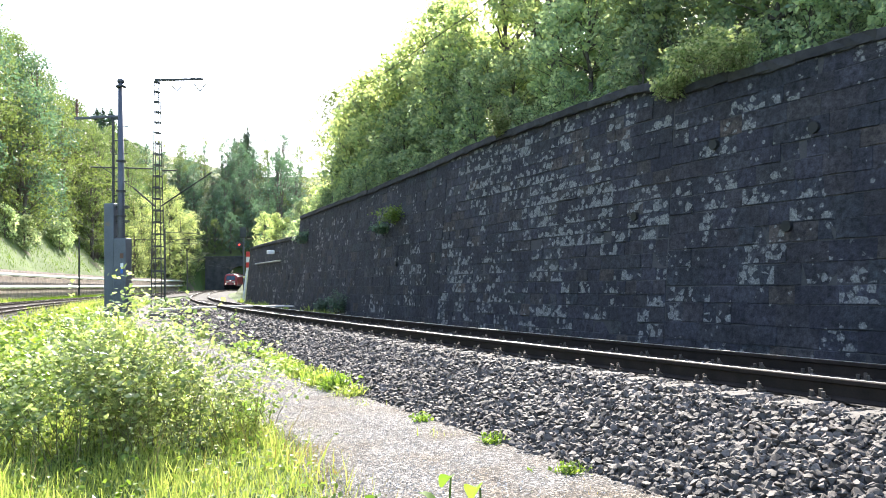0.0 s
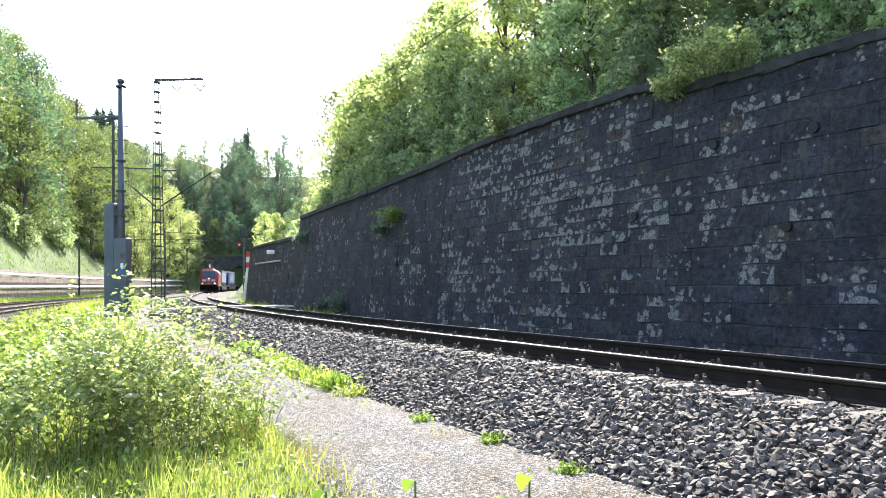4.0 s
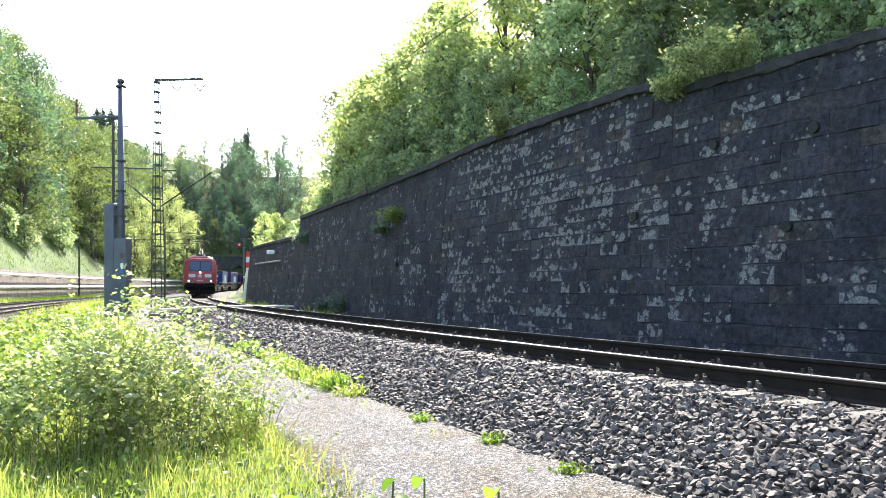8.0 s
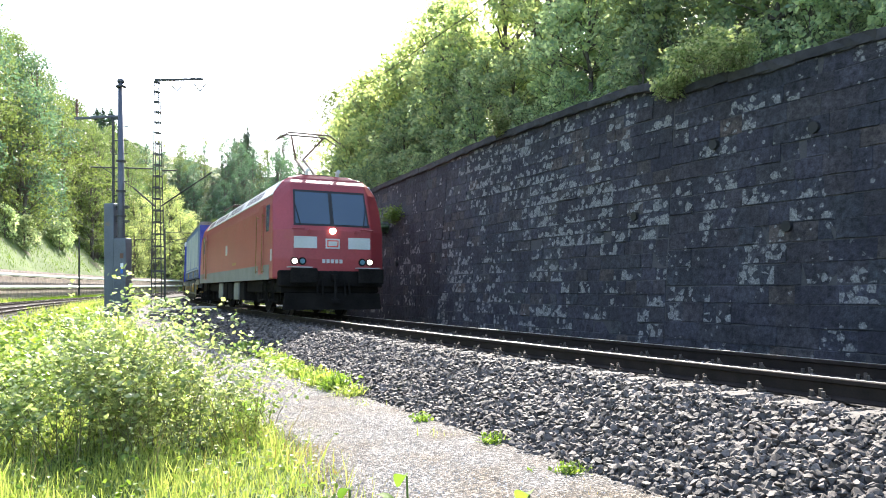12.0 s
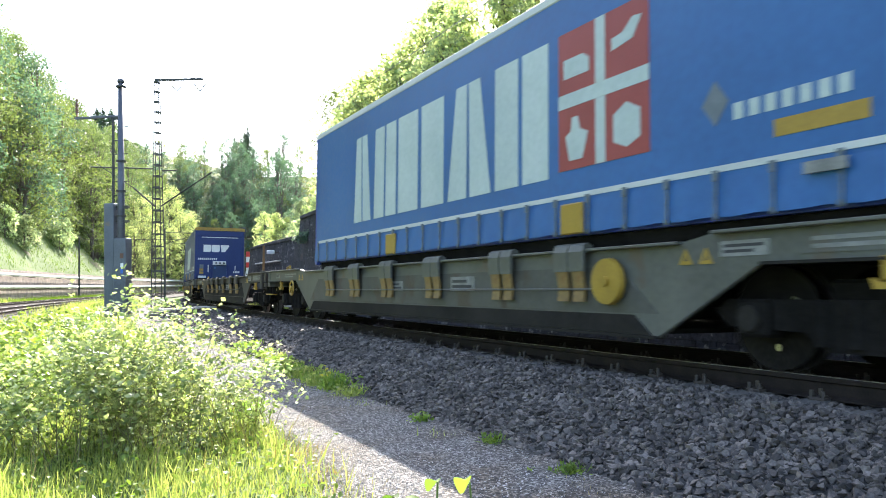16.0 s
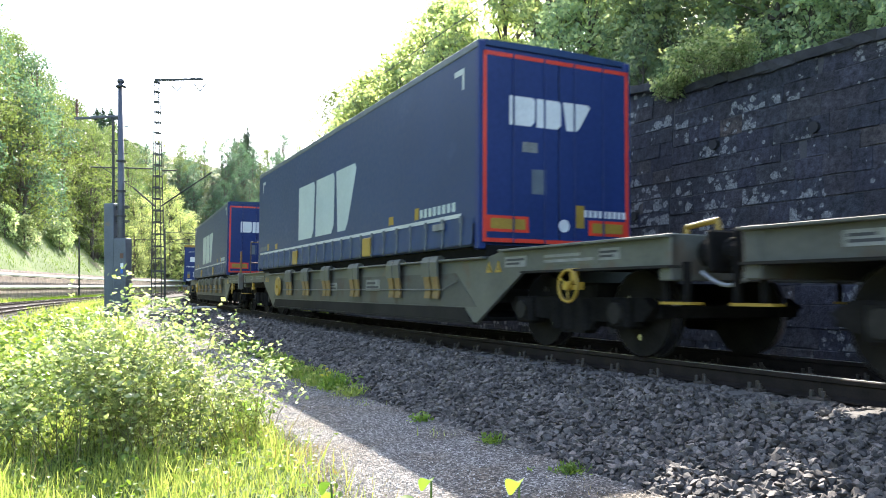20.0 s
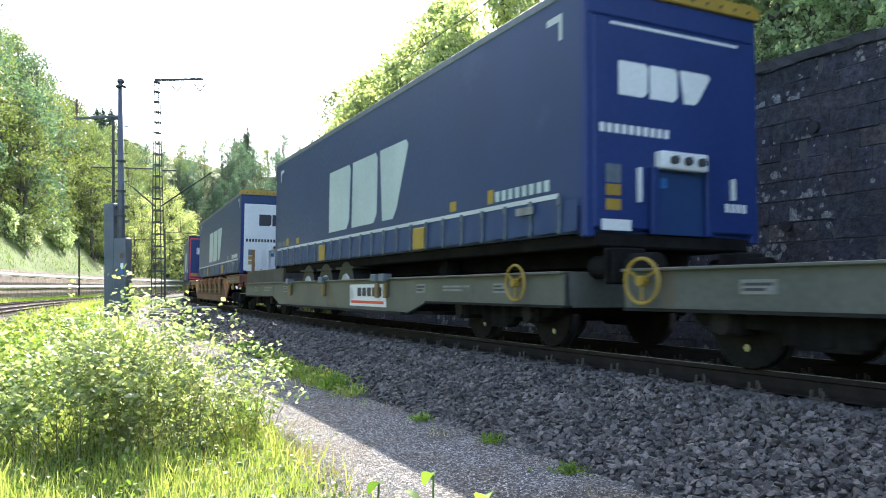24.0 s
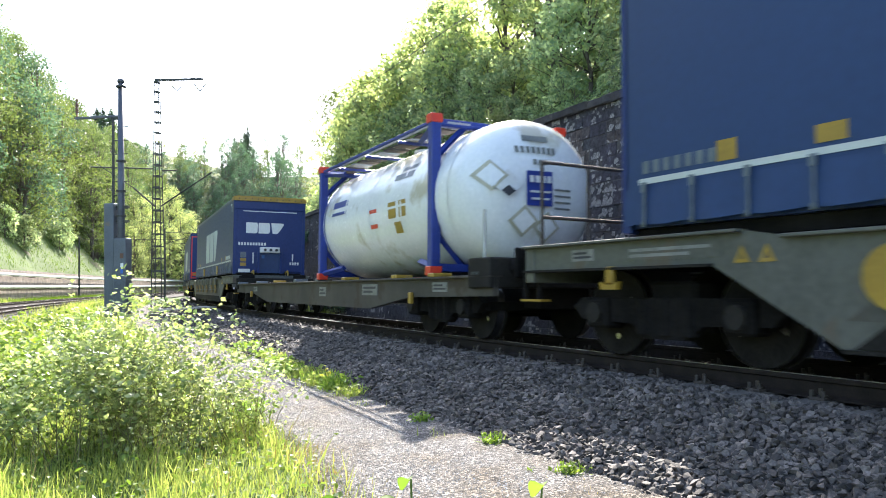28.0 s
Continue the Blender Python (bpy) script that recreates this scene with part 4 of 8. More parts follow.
M_GALV = surface("galvanised_grating", (0.34, 0.33, 0.31), (0.5, 0.49, 0.47), 0.5, 0.5, scale=3, fine=40, bump=0.08)
MOVING, WHEELS = [], []


def ride(ob, offset, a, b, rise=0.0):
    """Notes a thing of the train: its front runs offset metres behind the mark on the loco, its bogies a and b metres behind that."""
    MOVING.append((ob, offset, a, b, rise))
    for o in ob.children_recursive:
        if "wheel_r" in o:
            WHEELS.append((o, o["wheel_r"], offset + o["wheel_x"]))
            del o["wheel_r"], o["wheel_x"]


def ride_pose(s_front, a, b, rise=0.0):
    xa, ya, _ = trk(s_front + a)
    xb, yb, _ = trk(s_front + b)
    f = Vector((float(xa - xb), float(ya - yb), 0)).normalized()
    n = Vector((f.y, -f.x, 0))
    up = (Vector((0, 0, 1)) - n * CANT).normalized()
    left = up.cross(f)
    o = Vector((float(xa), float(ya), 0)) + f * a + up * rise
    m = Matrix.Identity(4)
    for i, c in enumerate((f, left, up, o)):
        m[0][i], m[1][i], m[2][i] = c
    return m


def sheet(name, mat, parent, outline, y0, y1, label="", axis="y"):
    """A flat shape with an outline of (x, z), as thick as y0 to y1; for axis x the outline is (y, z)."""
    bm = bmesh.new()
    prism(bm, outline, y0, y1, axis)
    return part(name, bm, mat, parent, label)


def quad(x0, x1, z0, z1, slant=0.0):
    return [(x0, z0), (x1, z0), (x1 + slant, z1), (x0 + slant, z1)]


def wheelset(parent, x, r, at_x):
    bm = bmesh.new()
    for y in (-0.75, 0.75):
        k = 1 if y > 0 else -1
        tube(bm, (0, y - 0.06, 0), (0, y + 0.06, 0), r * 0.97, r * 0.97, 24)
        tube(bm, (0, y - k * 0.085, 0), (0, y - k * 0.06, 0), r * 1.05, r * 1.05, 24)
        tube(bm, (0, y - 0.1, 0), (0, y + 0.1, 0), r * 0.28, r * 0.28, 12)
    tube(bm, (0, -0.75, 0), (0, 0.75, 0), 0.09, n=10)
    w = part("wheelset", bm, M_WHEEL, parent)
    bm = bmesh.new()
    for y in (-0.75, 0.75):
        tube(bm, (0, y - 0.05, 0), (0, y + 0.05, 0), r, r, 28, caps=False)
        for a in (0, 2.1, 4.2):
            tube(bm, (r * 0.55 * math.cos(a), y - 0.07, r * 0.55 * math.sin(a)), (r * 0.55 * math.cos(a), y + 0.07, r * 0.55 * math.sin(a)), 0.035, n=6)
    # the tread is kept with its wheelset as one turning piece
    tmp = bpy.data.meshes.new("tread")
    bm.to_mesh(tmp)
    bm.free()
    b2 = bmesh.new()
    b2.from_mesh(w.data)
    n0 = len(b2.faces)
    b2.from_mesh(tmp)
    for i, f in enumerate(b2.faces):
        f.material_index = 0 if i < n0 else 1
    b2.to_mesh(w.data)
    b2.free()
    bpy.data.meshes.remove(tmp)
    w.data.materials.append(M_TREAD)
    w.matrix_basis = pose(x, 0, r)
    w["wheel_r"], w["wheel_x"] = r, at_x
    return w


def make_bogie(thing, x, r, base, wide=1.0):
    bm = bmesh.new()
    for y in (-1, 1):
        prism(bm, [(-base / 2 - 0.45, 0.52), (-base / 2 - 0.3, 0.38), (-base / 4, 0.36), (-0.25, 0.22), (0.25, 0.22), (base / 4, 0.36), (base / 2 + 0.3, 0.38), (base / 2 + 0.45, 0.52), (base / 2 + 0.3, 0.62), (-base / 2 - 0.3, 0.62)], y * 0.98 - 0.07, y * 0.98 + 0.07, "y")
        for k in (-1, 1):
            box(bm, k * base / 2 - 0.16, k * base / 2 + 0.16, y * 1.0 - 0.13, y * 1.0 + 0.13, 0.3, 0.62, 0.03)
        for k in (-0.28, 0.0, 0.28):
            tube(bm, (k, y * 1.02, 0.26), (k, y * 1.02, 0.6), 0.09, n=10)
    box(bm, -0.3, 0.3, -0.95, 0.95, 0.42, 0.78, 0.03)
    for k in (-1, 1):
        box(bm, k * (base / 2 + 0.42) - 0.05, k * (base / 2 + 0.42) + 0.05, -0.95, 0.95, 0.42, 0.54)
        box(bm, k * (base / 2 - 0.5) - 0.05, k * (base / 2 - 0.5) + 0.05, -0.9, 0.9, 0.3, 0.44)
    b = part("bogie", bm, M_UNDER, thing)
    b.matrix_basis = pose(x, 0, 0)
    for k in (-1, 1):
        wheelset(b, k * base / 2, r, -(x + k * base / 2))
        for y in (-1.14, 1.14):
            bm = bmesh.new()
            tube(bm, (k * base / 2, y - 0.03, r), (k * base / 2, y + 0.03, r), 0.11, n=12)
            part("axle_box_cover", bm, M_WAGONDARK, b)
    return b


def buffer(thing, x, y, z, way, oblong=False):
    bm = bmesh.new()
    tube(bm, (x, y, z), (x + way * 0.34, y, z), 0.13, n=14)
    tube(bm, (x + way * 0.2, y, z), (x + way * 0.5, y, z), 0.09, n=12)
    box(bm, min(x + way * 0.5, x + way * 0.56), max(x + way * 0.5, x + way * 0.56), y - (0.34 if oblong else 0.22), y + (0.34 if oblong else 0.22), z - 0.19, z + 0.19, 0.02)
    return part("buffer", bm, M_UNDER, thing)


# ---- the locomotive ----
LOCO_LEVELS = [(0.98, -0.02, 1.06, 1.49), (1.5, 0.0, 1.06, 1.495), (2.25, -0.05, 1.06, 1.495), (2.9, -0.30, 1.06, 1.48), (3.28, -0.45, 1.06, 1.40), (3.55, -0.58, 1.03, 1.2), (3.69, -0.8, 0.96, 1.05), (3.8, -1.3, 0.6, 0.75)]


def loco_face(z):
    zs, xs = [l[0] for l in LOCO_LEVELS], [l[1] for l in LOCO_LEVELS]
    return float(np.interp(z, zs, xs))


def face_sheet(name, mat, parent, y0, y1, z0, z1, out=0.012, label="", taper=0.0):
    """A plate that lies on the sloping front of the loco."""
    bm = bmesh.new()
    v = [bm.verts.new((loco_face(z) + o, y, z)) for o in (out, out - 0.03) for y, z in ((y0, z0), (y1, z0), (y1 - taper * (1 if y1 > 0 else 0), z1), (y0 + taper * (1 if y0 < 0 else 0), z1))]
    for q in ((0, 1, 2, 3), (7, 6, 5, 4), (0, 4, 5, 1), (1, 5, 6, 2), (2, 6, 7, 3), (3, 7, 4, 0)):
        bm.faces.new([v[j] for j in q])
    bmesh.ops.recalc_face_normals(bm, faces=bm.faces[:])
    return part(name, bm, mat, parent, label)


def make_loco():
    t = tagged(empty("electric_locomotive"), "red electric locomotive with grey skirt, headlights lit", "locomotive")
    L = 17.5
    bm = bmesh.new()
    rings = []
    for z, xf, w1, w2 in LOCO_LEVELS:
        half = [(xf, -w1), (xf, w1), (xf - 0.34, w2), (xf - 1.2, w2), (-L - xf + 1.2, w2), (-L - xf + 0.34, w2), (-L - xf, w1), (-L - xf, -w1), (-L - xf + 0.34, -w2), (-L - xf + 1.2, -w2), (xf - 1.2, -w2), (xf - 0.34, -w2)]
        rings.append([bm.verts.new((x, y, z)) for x, y in half])
    for a, b in zip(rings, rings[1:]):
        for i in range(12):
            j = (i + 1) % 12
            bm.faces.new((a[i], a[j], b[j], b[i]))
    bm.faces.new(rings[-1])
    bm.faces.new(rings[0][::-1])
    bmesh.ops.recalc_face_normals(bm, faces=bm.faces[:])
    bmesh.ops.bevel(bm, geom=[e for e in bm.edges if e.calc_face_angle(0) > 0.35], offset=0.05, segments=2, profile=0.6, affect="EDGES")
    body = part("body", bm, M_RED, t, smooth=False)
    for y in (-1, 1):
        bpart("skirt", M_SKIRT, body, (-L + 0.5, -0.75, min(y * 1.492, y * 1.502), max(y * 1.492, y * 1.502), 0.97, 1.36))
        # sloping roof panels with dark vents
        for k, (x0, x1) in enumerate(((-2.55, -1.05), (-6.0, -2.6), (-9.6, -6.05), (-13.2, -9.65), (-15.4, -13.25))):
            bm = bmesh.new()
            v = [bm.verts.new((x, y * (yy + o), zz + o)) for o in (0.0, 0.02) for x, yy, zz in ((x0, 1.425, 3.2), (x1, 1.425, 3.2), (x1, 1.205, 3.56), (x0, 1.205, 3.56))]
            for q in ((0, 1, 2, 3), (7, 6, 5, 4), (0, 4, 5, 1), (1, 5, 6, 2), (2, 6, 7, 3), (3, 7, 4, 0)):
                bm.faces.new([v[j] for j in q])
            bmesh.ops.recalc_face_normals(bm, faces=bm.faces[:])
            rp = part("roof_panel", bm, M_ROOFGREY, t, "pale grey sloping roof panel")
            if k == 0:
                continue
            bm = bmesh.new()
            for i in range(9):
                xa = x0 + 0.35 + i * (x1 - x0 - 0.7) / 9
                v = [bm.verts.new((x, y * (yy + 0.024), zz + 0.024)) for x, yy, zz in ((xa, 1.392, 3.26), (xa + 0.16, 1.392, 3.26), (xa + 0.16, 1.245, 3.5), (xa, 1.245, 3.5))]
                bm.faces.new(v)
            part("vent_slots", bm, M_INK, rp)
        # cab door, window, handrails
        for x in (-2.5, -L + 2.5):
            sheet("cab_door", M_RED, t, quad(x - 0.33, x + 0.33, 1.12, 3.0), min(y * 1.497, y * 1.507), max(y * 1.497, y * 1.507))
            bm = bmesh.new()
            for xx in (x - 0.42, x + 0.42):
                tube(bm, (xx, y * 1.56, 1.15), (xx, y * 1.56, 2.75), 0.013, n=8)
                for zz in (1.2, 2.7):
                    tube(bm, (xx, y * 1.49, zz), (xx, y * 1.57, zz), 0.015, n=6)
            part("handrail", bm, M_FLAP, t)
        for x in (-1.62, -L + 1.62):
            sheet("side_window", M_GLASS, t, quad(x - 0.22, x + 0.22, 2.25, 2.95), min(y * 1.478, y * 1.502), max(y * 1.478, y * 1.502))
        bpart("emblem_plate", M_STRIPWHITE, t, (-9.3, -8.9, min(y * 1.494, y * 1.5), max(y * 1.494, y * 1.5), 1.9, 2.25))
        bpart("data_plate", M_STRIPWHITE, t, (-0.62, -0.45, min(y * 1.494, y * 1.503), max(y * 1.494, y * 1.503), 1.45, 1.75))
        bpart("running_number", M_YELLOW, t, (-7.6, -6.9, min(y * 1.494, y * 1.503), max(y * 1.494, y * 1.503), 1.5, 1.58))
        for x in (-6.2, -7.4, -8.7, -9.9, -11.1):
            bpart("underfloor_box", M_SKIRT if x in (-7.4, -11.1) else M_UNDER, t, (x - 0.45, x + 0.45, min(y * 0.9, y * 1.4), max(y * 0.9, y * 1.4), 0.36, 0.95), bevel=0.03)
        for x in (-1.1, -2.5, -L + 2.5):
            bm = bmesh.new()
            for z in (0.42, 0.66, 0.9):
                box(bm, x - 0.25, x + 0.25, y * 1.38 - 0.1, y * 1.38 + 0.1, z - 0.02, z + 0.02)
            for xx in (x - 0.25, x + 0.25):
                box(bm, xx - 0.02, xx + 0.02, y * 1.38 - 0.02, y * 1.38 + 0.02, 0.4, 0.98)
            part("step", bm, M_UNDER, t)
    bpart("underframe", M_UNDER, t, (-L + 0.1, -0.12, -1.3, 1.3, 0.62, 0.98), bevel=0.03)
    # both ends alike: build the front, then the same at the rear without lamps lit
    for y0, y1 in ((-0.97, -0.05), (0.05, 0.97)):
        face_sheet("window_seal", M_RUBBER, t, y0 - 0.05, y1 + 0.05, 2.37, 3.34, 0.006, taper=0.05)
        w = face_sheet("windscreen", M_GLASS, t, y0, y1, 2.42, 3.28, 0.014, "windscreen with the sky's reflection in its colour", taper=0.04)
        bm = bmesh.new()
        ym = y0 + 0.12 if y0 < 0 else y1 - 0.12
        tube(bm, (loco_face(2.4) + 0.05, ym, 2.4), (loco_face(3.0) + 0.04, ym - 0.12 * (1 if y0 < 0 else -1), 3.0), 0.012, n=6)
        part("wiper", bm, M_RUBBER, w)
    for s in (-1, 1):
        face_sheet("pale_marker_panel", M_STRIPWHITE, t, min(s * 0.42, s * 1.02), max(s * 0.42, s * 1.02), 1.78, 2.08, 0.012)
        for yy, mt, nm in ((1.0, M_LAMP, "headlamp"), (0.8, M_LENS, "tail_lamp")):
            bm = bmesh.new()
            tube(bm, (-0.02, s * yy, 1.44), (0.035, s * yy, 1.44), 0.075, 0.065, 16)
            part(nm, bm, mt, t, "round lit headlamp" if mt is M_LAMP else "")
            bm = bmesh.new()
            tube(bm, (-0.02, s * yy, 1.44), (0.022, s * yy, 1.44), 0.105, 0.1, 16)
            part("lamp_ring", bm, M_UNDER, t)
        buffer(t, 0.0, s * 0.875, 1.06, 1, True)
        buffer(t, -L, s * 0.875, 1.06, -1, True)
        bpart("buffer_step", M_STRIPWHITE, t, (0.02, 0.3, s * 0.9 - 0.3, s * 0.9 + 0.3, 1.27, 1.29))
        bpart("corner_plate", M_STRIPWHITE, t, (-0.36, -0.34, s * 1.35 - 0.08, s * 1.35 + 0.08, 1.05, 1.15))
        bm = bmesh.new()
        tube(bm, (loco_face(2.2) + 0.02, s * 0.62, 2.22), (loco_face(2.2) + 0.06, s * 0.62, 2.22), 0.05, n=8)
        tube(bm, (loco_face(2.2) + 0.05, s * 0.75, 2.3), (loco_face(2.2) + 0.05, s * 1.1, 2.28), 0.018, n=6)
        part("grab_handle", bm, M_RED, t)
        bm = bmesh.new()
        tube(bm, (0.1, s * 0.3, 0.95), (0.18, s * 0.3, 0.55), 0.03, n=6)
        tube(bm, (0.1, s * 0.42, 0.95), (0.16, s * 0.42, 0.6), 0.03, n=6)
        part("brake_hose", bm, M_UNDER, t)
    bm = bmesh.new()
    tube(bm, (-0.08, 0, 2.24), (0.02, 0, 2.24), 0.085, 0.075, 16)
    part("top_headlamp", bm, M_LAMP, t, "round lit headlamp")
    e = face_sheet("emblem", M_STRIPWHITE, t, -0.19, 0.19, 1.78, 2.04, 0.012, "pale emblem plate with red edge")
    face_sheet("emblem_shape", M_REDLINE, e, -0.15, 0.15, 1.82, 2.0, 0.016)
    face_sheet("emblem_core", M_STRIPWHITE, e, -0.12, 0.12, 1.85, 1.97, 0.019)
    for i in range(5):
        face_sheet("number_bar", M_STRIPWHITE, t, -0.28 + i * 0.115, -0.2 + i * 0.115, 1.4, 1.5, 0.012)
    bpart("buffer_beam", M_UNDER, t, (-0.3, 0.02, -1.38, 1.38, 0.78, 1.2), (-L - 0.02, -L + 0.3, -1.38, 1.38, 0.78, 1.2), bevel=0.03)
    bm = bmesh.new()
    prism(bm, [(-1.3, 0.2), (1.3, 0.2), (1.25, 0.62), (-1.25, 0.62)], 0.02, 0.12, "x")
    prism(bm, [(-1.3, 0.2), (1.3, 0.2), (1.25, 0.62), (-1.25, 0.62)], -L - 0.12, -L - 0.02, "x")
    part("rail_guard", bm, M_UNDER, t)
    bm = bmesh.new()
    box(bm, 0.02, 0.34, -0.06, 0.06, 0.95, 1.12, 0.02)
    tube(bm, (0.3, 0, 1.0), (0.34, 0, 0.45), 0.04, n=8)
    box(bm, 0.3, 0.42, -0.12, 0.12, 0.36, 0.48, 0.02)
    part("coupling_hook", bm, M_UNDER, t)
    # roof gear
    bpart("roof_walkway", M_ROOFGREY, t, (-15.2, -2.6, -0.55, 0.55, 3.79, 3.86), bevel=0.02)
    for x in (-6.5, -8.5, -10.4, -12.2):
        bm = bmesh.new()
        for k in range(5):
            tube(bm, (x, 0.3, 3.86 + k * 0.07), (x, 0.3, 3.9 + k * 0.07), 0.09, 0.06, 10)
        tube(bm, (x, 0.3, 3.86), (x, 0.3, 4.3), 0.035, n=8)
        part("insulator", bm, M_BROWN, t)
    bm = bmesh.new()
    tube(bm, (-12.2, 0.3, 4.3), (-5.0, 0.3, 4.3), 0.025, n=8)
    part("busbar", bm, M_DARKSTEEL, t)
    for x, up in ((-3.4, True), (-14.0, False)):
        bm = bmesh.new()
        box(bm, x - 0.7, x + 0.7, -0.45, 0.45, 3.95, 4.02, 0.01)
        for xx in (x - 0.55, x + 0.55):
            for yy in (-0.4, 0.4):
                tube(bm, (xx, yy, 3.84), (xx, yy, 3.98), 0.07, n=8)
        knee = (x - 1.15, 4.75) if up else (x - 1.5, 4.12)
        head = (x - 0.15, 5.32) if up else (x + 0.3, 4.2)
        for yy in (-0.12, 0.12):
            tube(bm, (x + 0.45, yy, 4.02), (knee[0], yy, knee[1]), 0.045, n=8)
            tube(bm, (knee[0], yy, knee[1]), (head[0], yy * 4, head[1] - 0.06), 0.03, n=8)
        for dx in (-0.2, 0.2):
            tube(bm, (head[0] + dx, -0.6, head[1]), (head[0] + dx, 0.6, head[1]), 0.028, n=8)
            for s in (-1, 1):
                tube(bm, (head[0] + dx, s * 0.6, head[1]), (head[0] + dx, s * 0.95, head[1] - 0.22), 0.022, n=8)
        part("pantograph", bm, M_DARKSTEEL, t, "raised pantograph" if up else "folded pantograph")
    bm = bmesh.new()
    for yy in (-0.5, 0.35):
        tube(bm, (-1.5, yy, 3.8), (-1.5, yy, 3.93), 0.05, n=8)
        tube(bm, (-1.6, yy, 3.93), (-1.05, yy, 3.93), 0.035, 0.06, 10)
    part("horn", bm, M_ROOFGREY, t)
    for x in (-3.55, -L + 3.55):
        make_bogie(t, x, 0.625, 2.6)
    # the nose is short: everything before the cab door is drawn in
    for o in t.children_recursive:
        bx = o.matrix_basis.translation.x
        if "wheel_r" in o or o.data.users > 1:
            continue
        for v in o.data.vertices:
            v.co.x -= 0.58 * min(1.0, max(0.0, (v.co.x + bx + 1.5) / 0.75))
    ride(t, -1.6, 3.55, 13.95)


make_loco()


# ---- loads ----
def bars(name, mat, parent, low, high, z0, z1, ya, yb):
    """Two plain upright bars in the place of one large printed sign; low and high: its extent at foot and top."""
    (a, b), (c, d) = low, high
    for u, v in ((0.0, 0.46), (0.54, 1.0)):
        sheet(name, mat, parent, [(a + (b - a) * u, z0), (a + (b - a) * v, z0), (c + (d - c) * v, z1), (c + (d - c) * u, z1)], ya, yb)


def logo_side(parent, y, mat, z0, z1, back=0.0):
    """Three plain blocks, as wide as the print that they stand for; the last one tapers downwards."""
    ya, yb = (y, y + 0.004) if y > 0 else (y - 0.004, y)
    for a, b, c, d in ((-8.9, -7.62, -8.9, -7.55), (-7.46, -6.12, -7.42, -6.1), (-5.85, -5.2, -5.98, -4.72)):
        r = 0.16
        a, b, c, d = a - back, b - back, c - back, d - back
        sheet("printed_shape", mat, parent, [(a, z0), (b - r, z0), (b, z0 + r), (d, z1 - r * 0.6), (d - r * 0.6, z1), (c, z1)], ya, yb)


def logo_front(parent, mat, y0, y1, z0, z1, x):
    """The same plain blocks across a front."""
    w = (y1 - y0) / 3
    for a, b, c, d in ((0.0, 0.9, 0.0, 0.92), (0.98, 1.88, 0.98, 1.88), (2.1, 2.6, 1.96, 3.0)):
        a, b, c, d = (y0 + w * v for v in (a, b, c, d))
        sheet("printed_shape", mat, parent, [(a, z0), (b - 0.06, z0), (b, z0 + 0.06), (d, z1 - 0.04), (d - 0.04, z1), (c, z1)], x, x + 0.006, axis="x")


STRAP_ME = None


def strap_mesh():
    global STRAP_ME
    if STRAP_ME is None:
        bm = bmesh.new()
        box(bm, -0.010, 0.010, -0.018, 0.0, -0.35, 0.02)
        box(bm, -0.024, 0.024, -0.03, -0.006, -0.05, 0.04)
        box(bm, -0.02, 0.02, -0.03, -0.01, -0.38, -0.33)
        STRAP_ME = bpy.data.meshes.new("strap")
        bm.to_mesh(STRAP_ME)
        bm.free()
        STRAP_ME.materials.append(M_STRAP)
    return STRAP_ME


def curtain_skirt(parent, L, y, z0, z1, mat, seed):
    """The loose lower edge of a curtain, bulging between its straps."""
    rng = np.random.default_rng(seed)
    nx, nz = 139, 5
    xs, zs = np.linspace(-L + 0.08, -0.12, nx), np.linspace(z0, z1, nz)
    X, Z = np.meshgrid(xs, zs, indexing="ij")
    ph = (xs[:, None] / 0.58) * math.pi
    u = (z1 - Z) / (z1 - z0)
    bulge = 0.012 + 0.028 * np.abs(np.sin(ph)) * u + rng.normal(0, 0.004, X.shape) * u
    Y = y + np.sign(y) * bulge
    Z = Z - 0.02 * np.abs(np.sin(ph)) * (u > 0.99)
    v = np.stack([X, Y, Z], -1).reshape(-1, 3)
    i = np.arange(nx * nz).reshape(nx, nz)
    f = np.stack([i[:-1, :-1], i[1:, :-1], i[1:, 1:], i[:-1, 1:]], -1).reshape(-1, 4)
    return link_mesh("curtain_skirt", v, f, mat, parent, True)


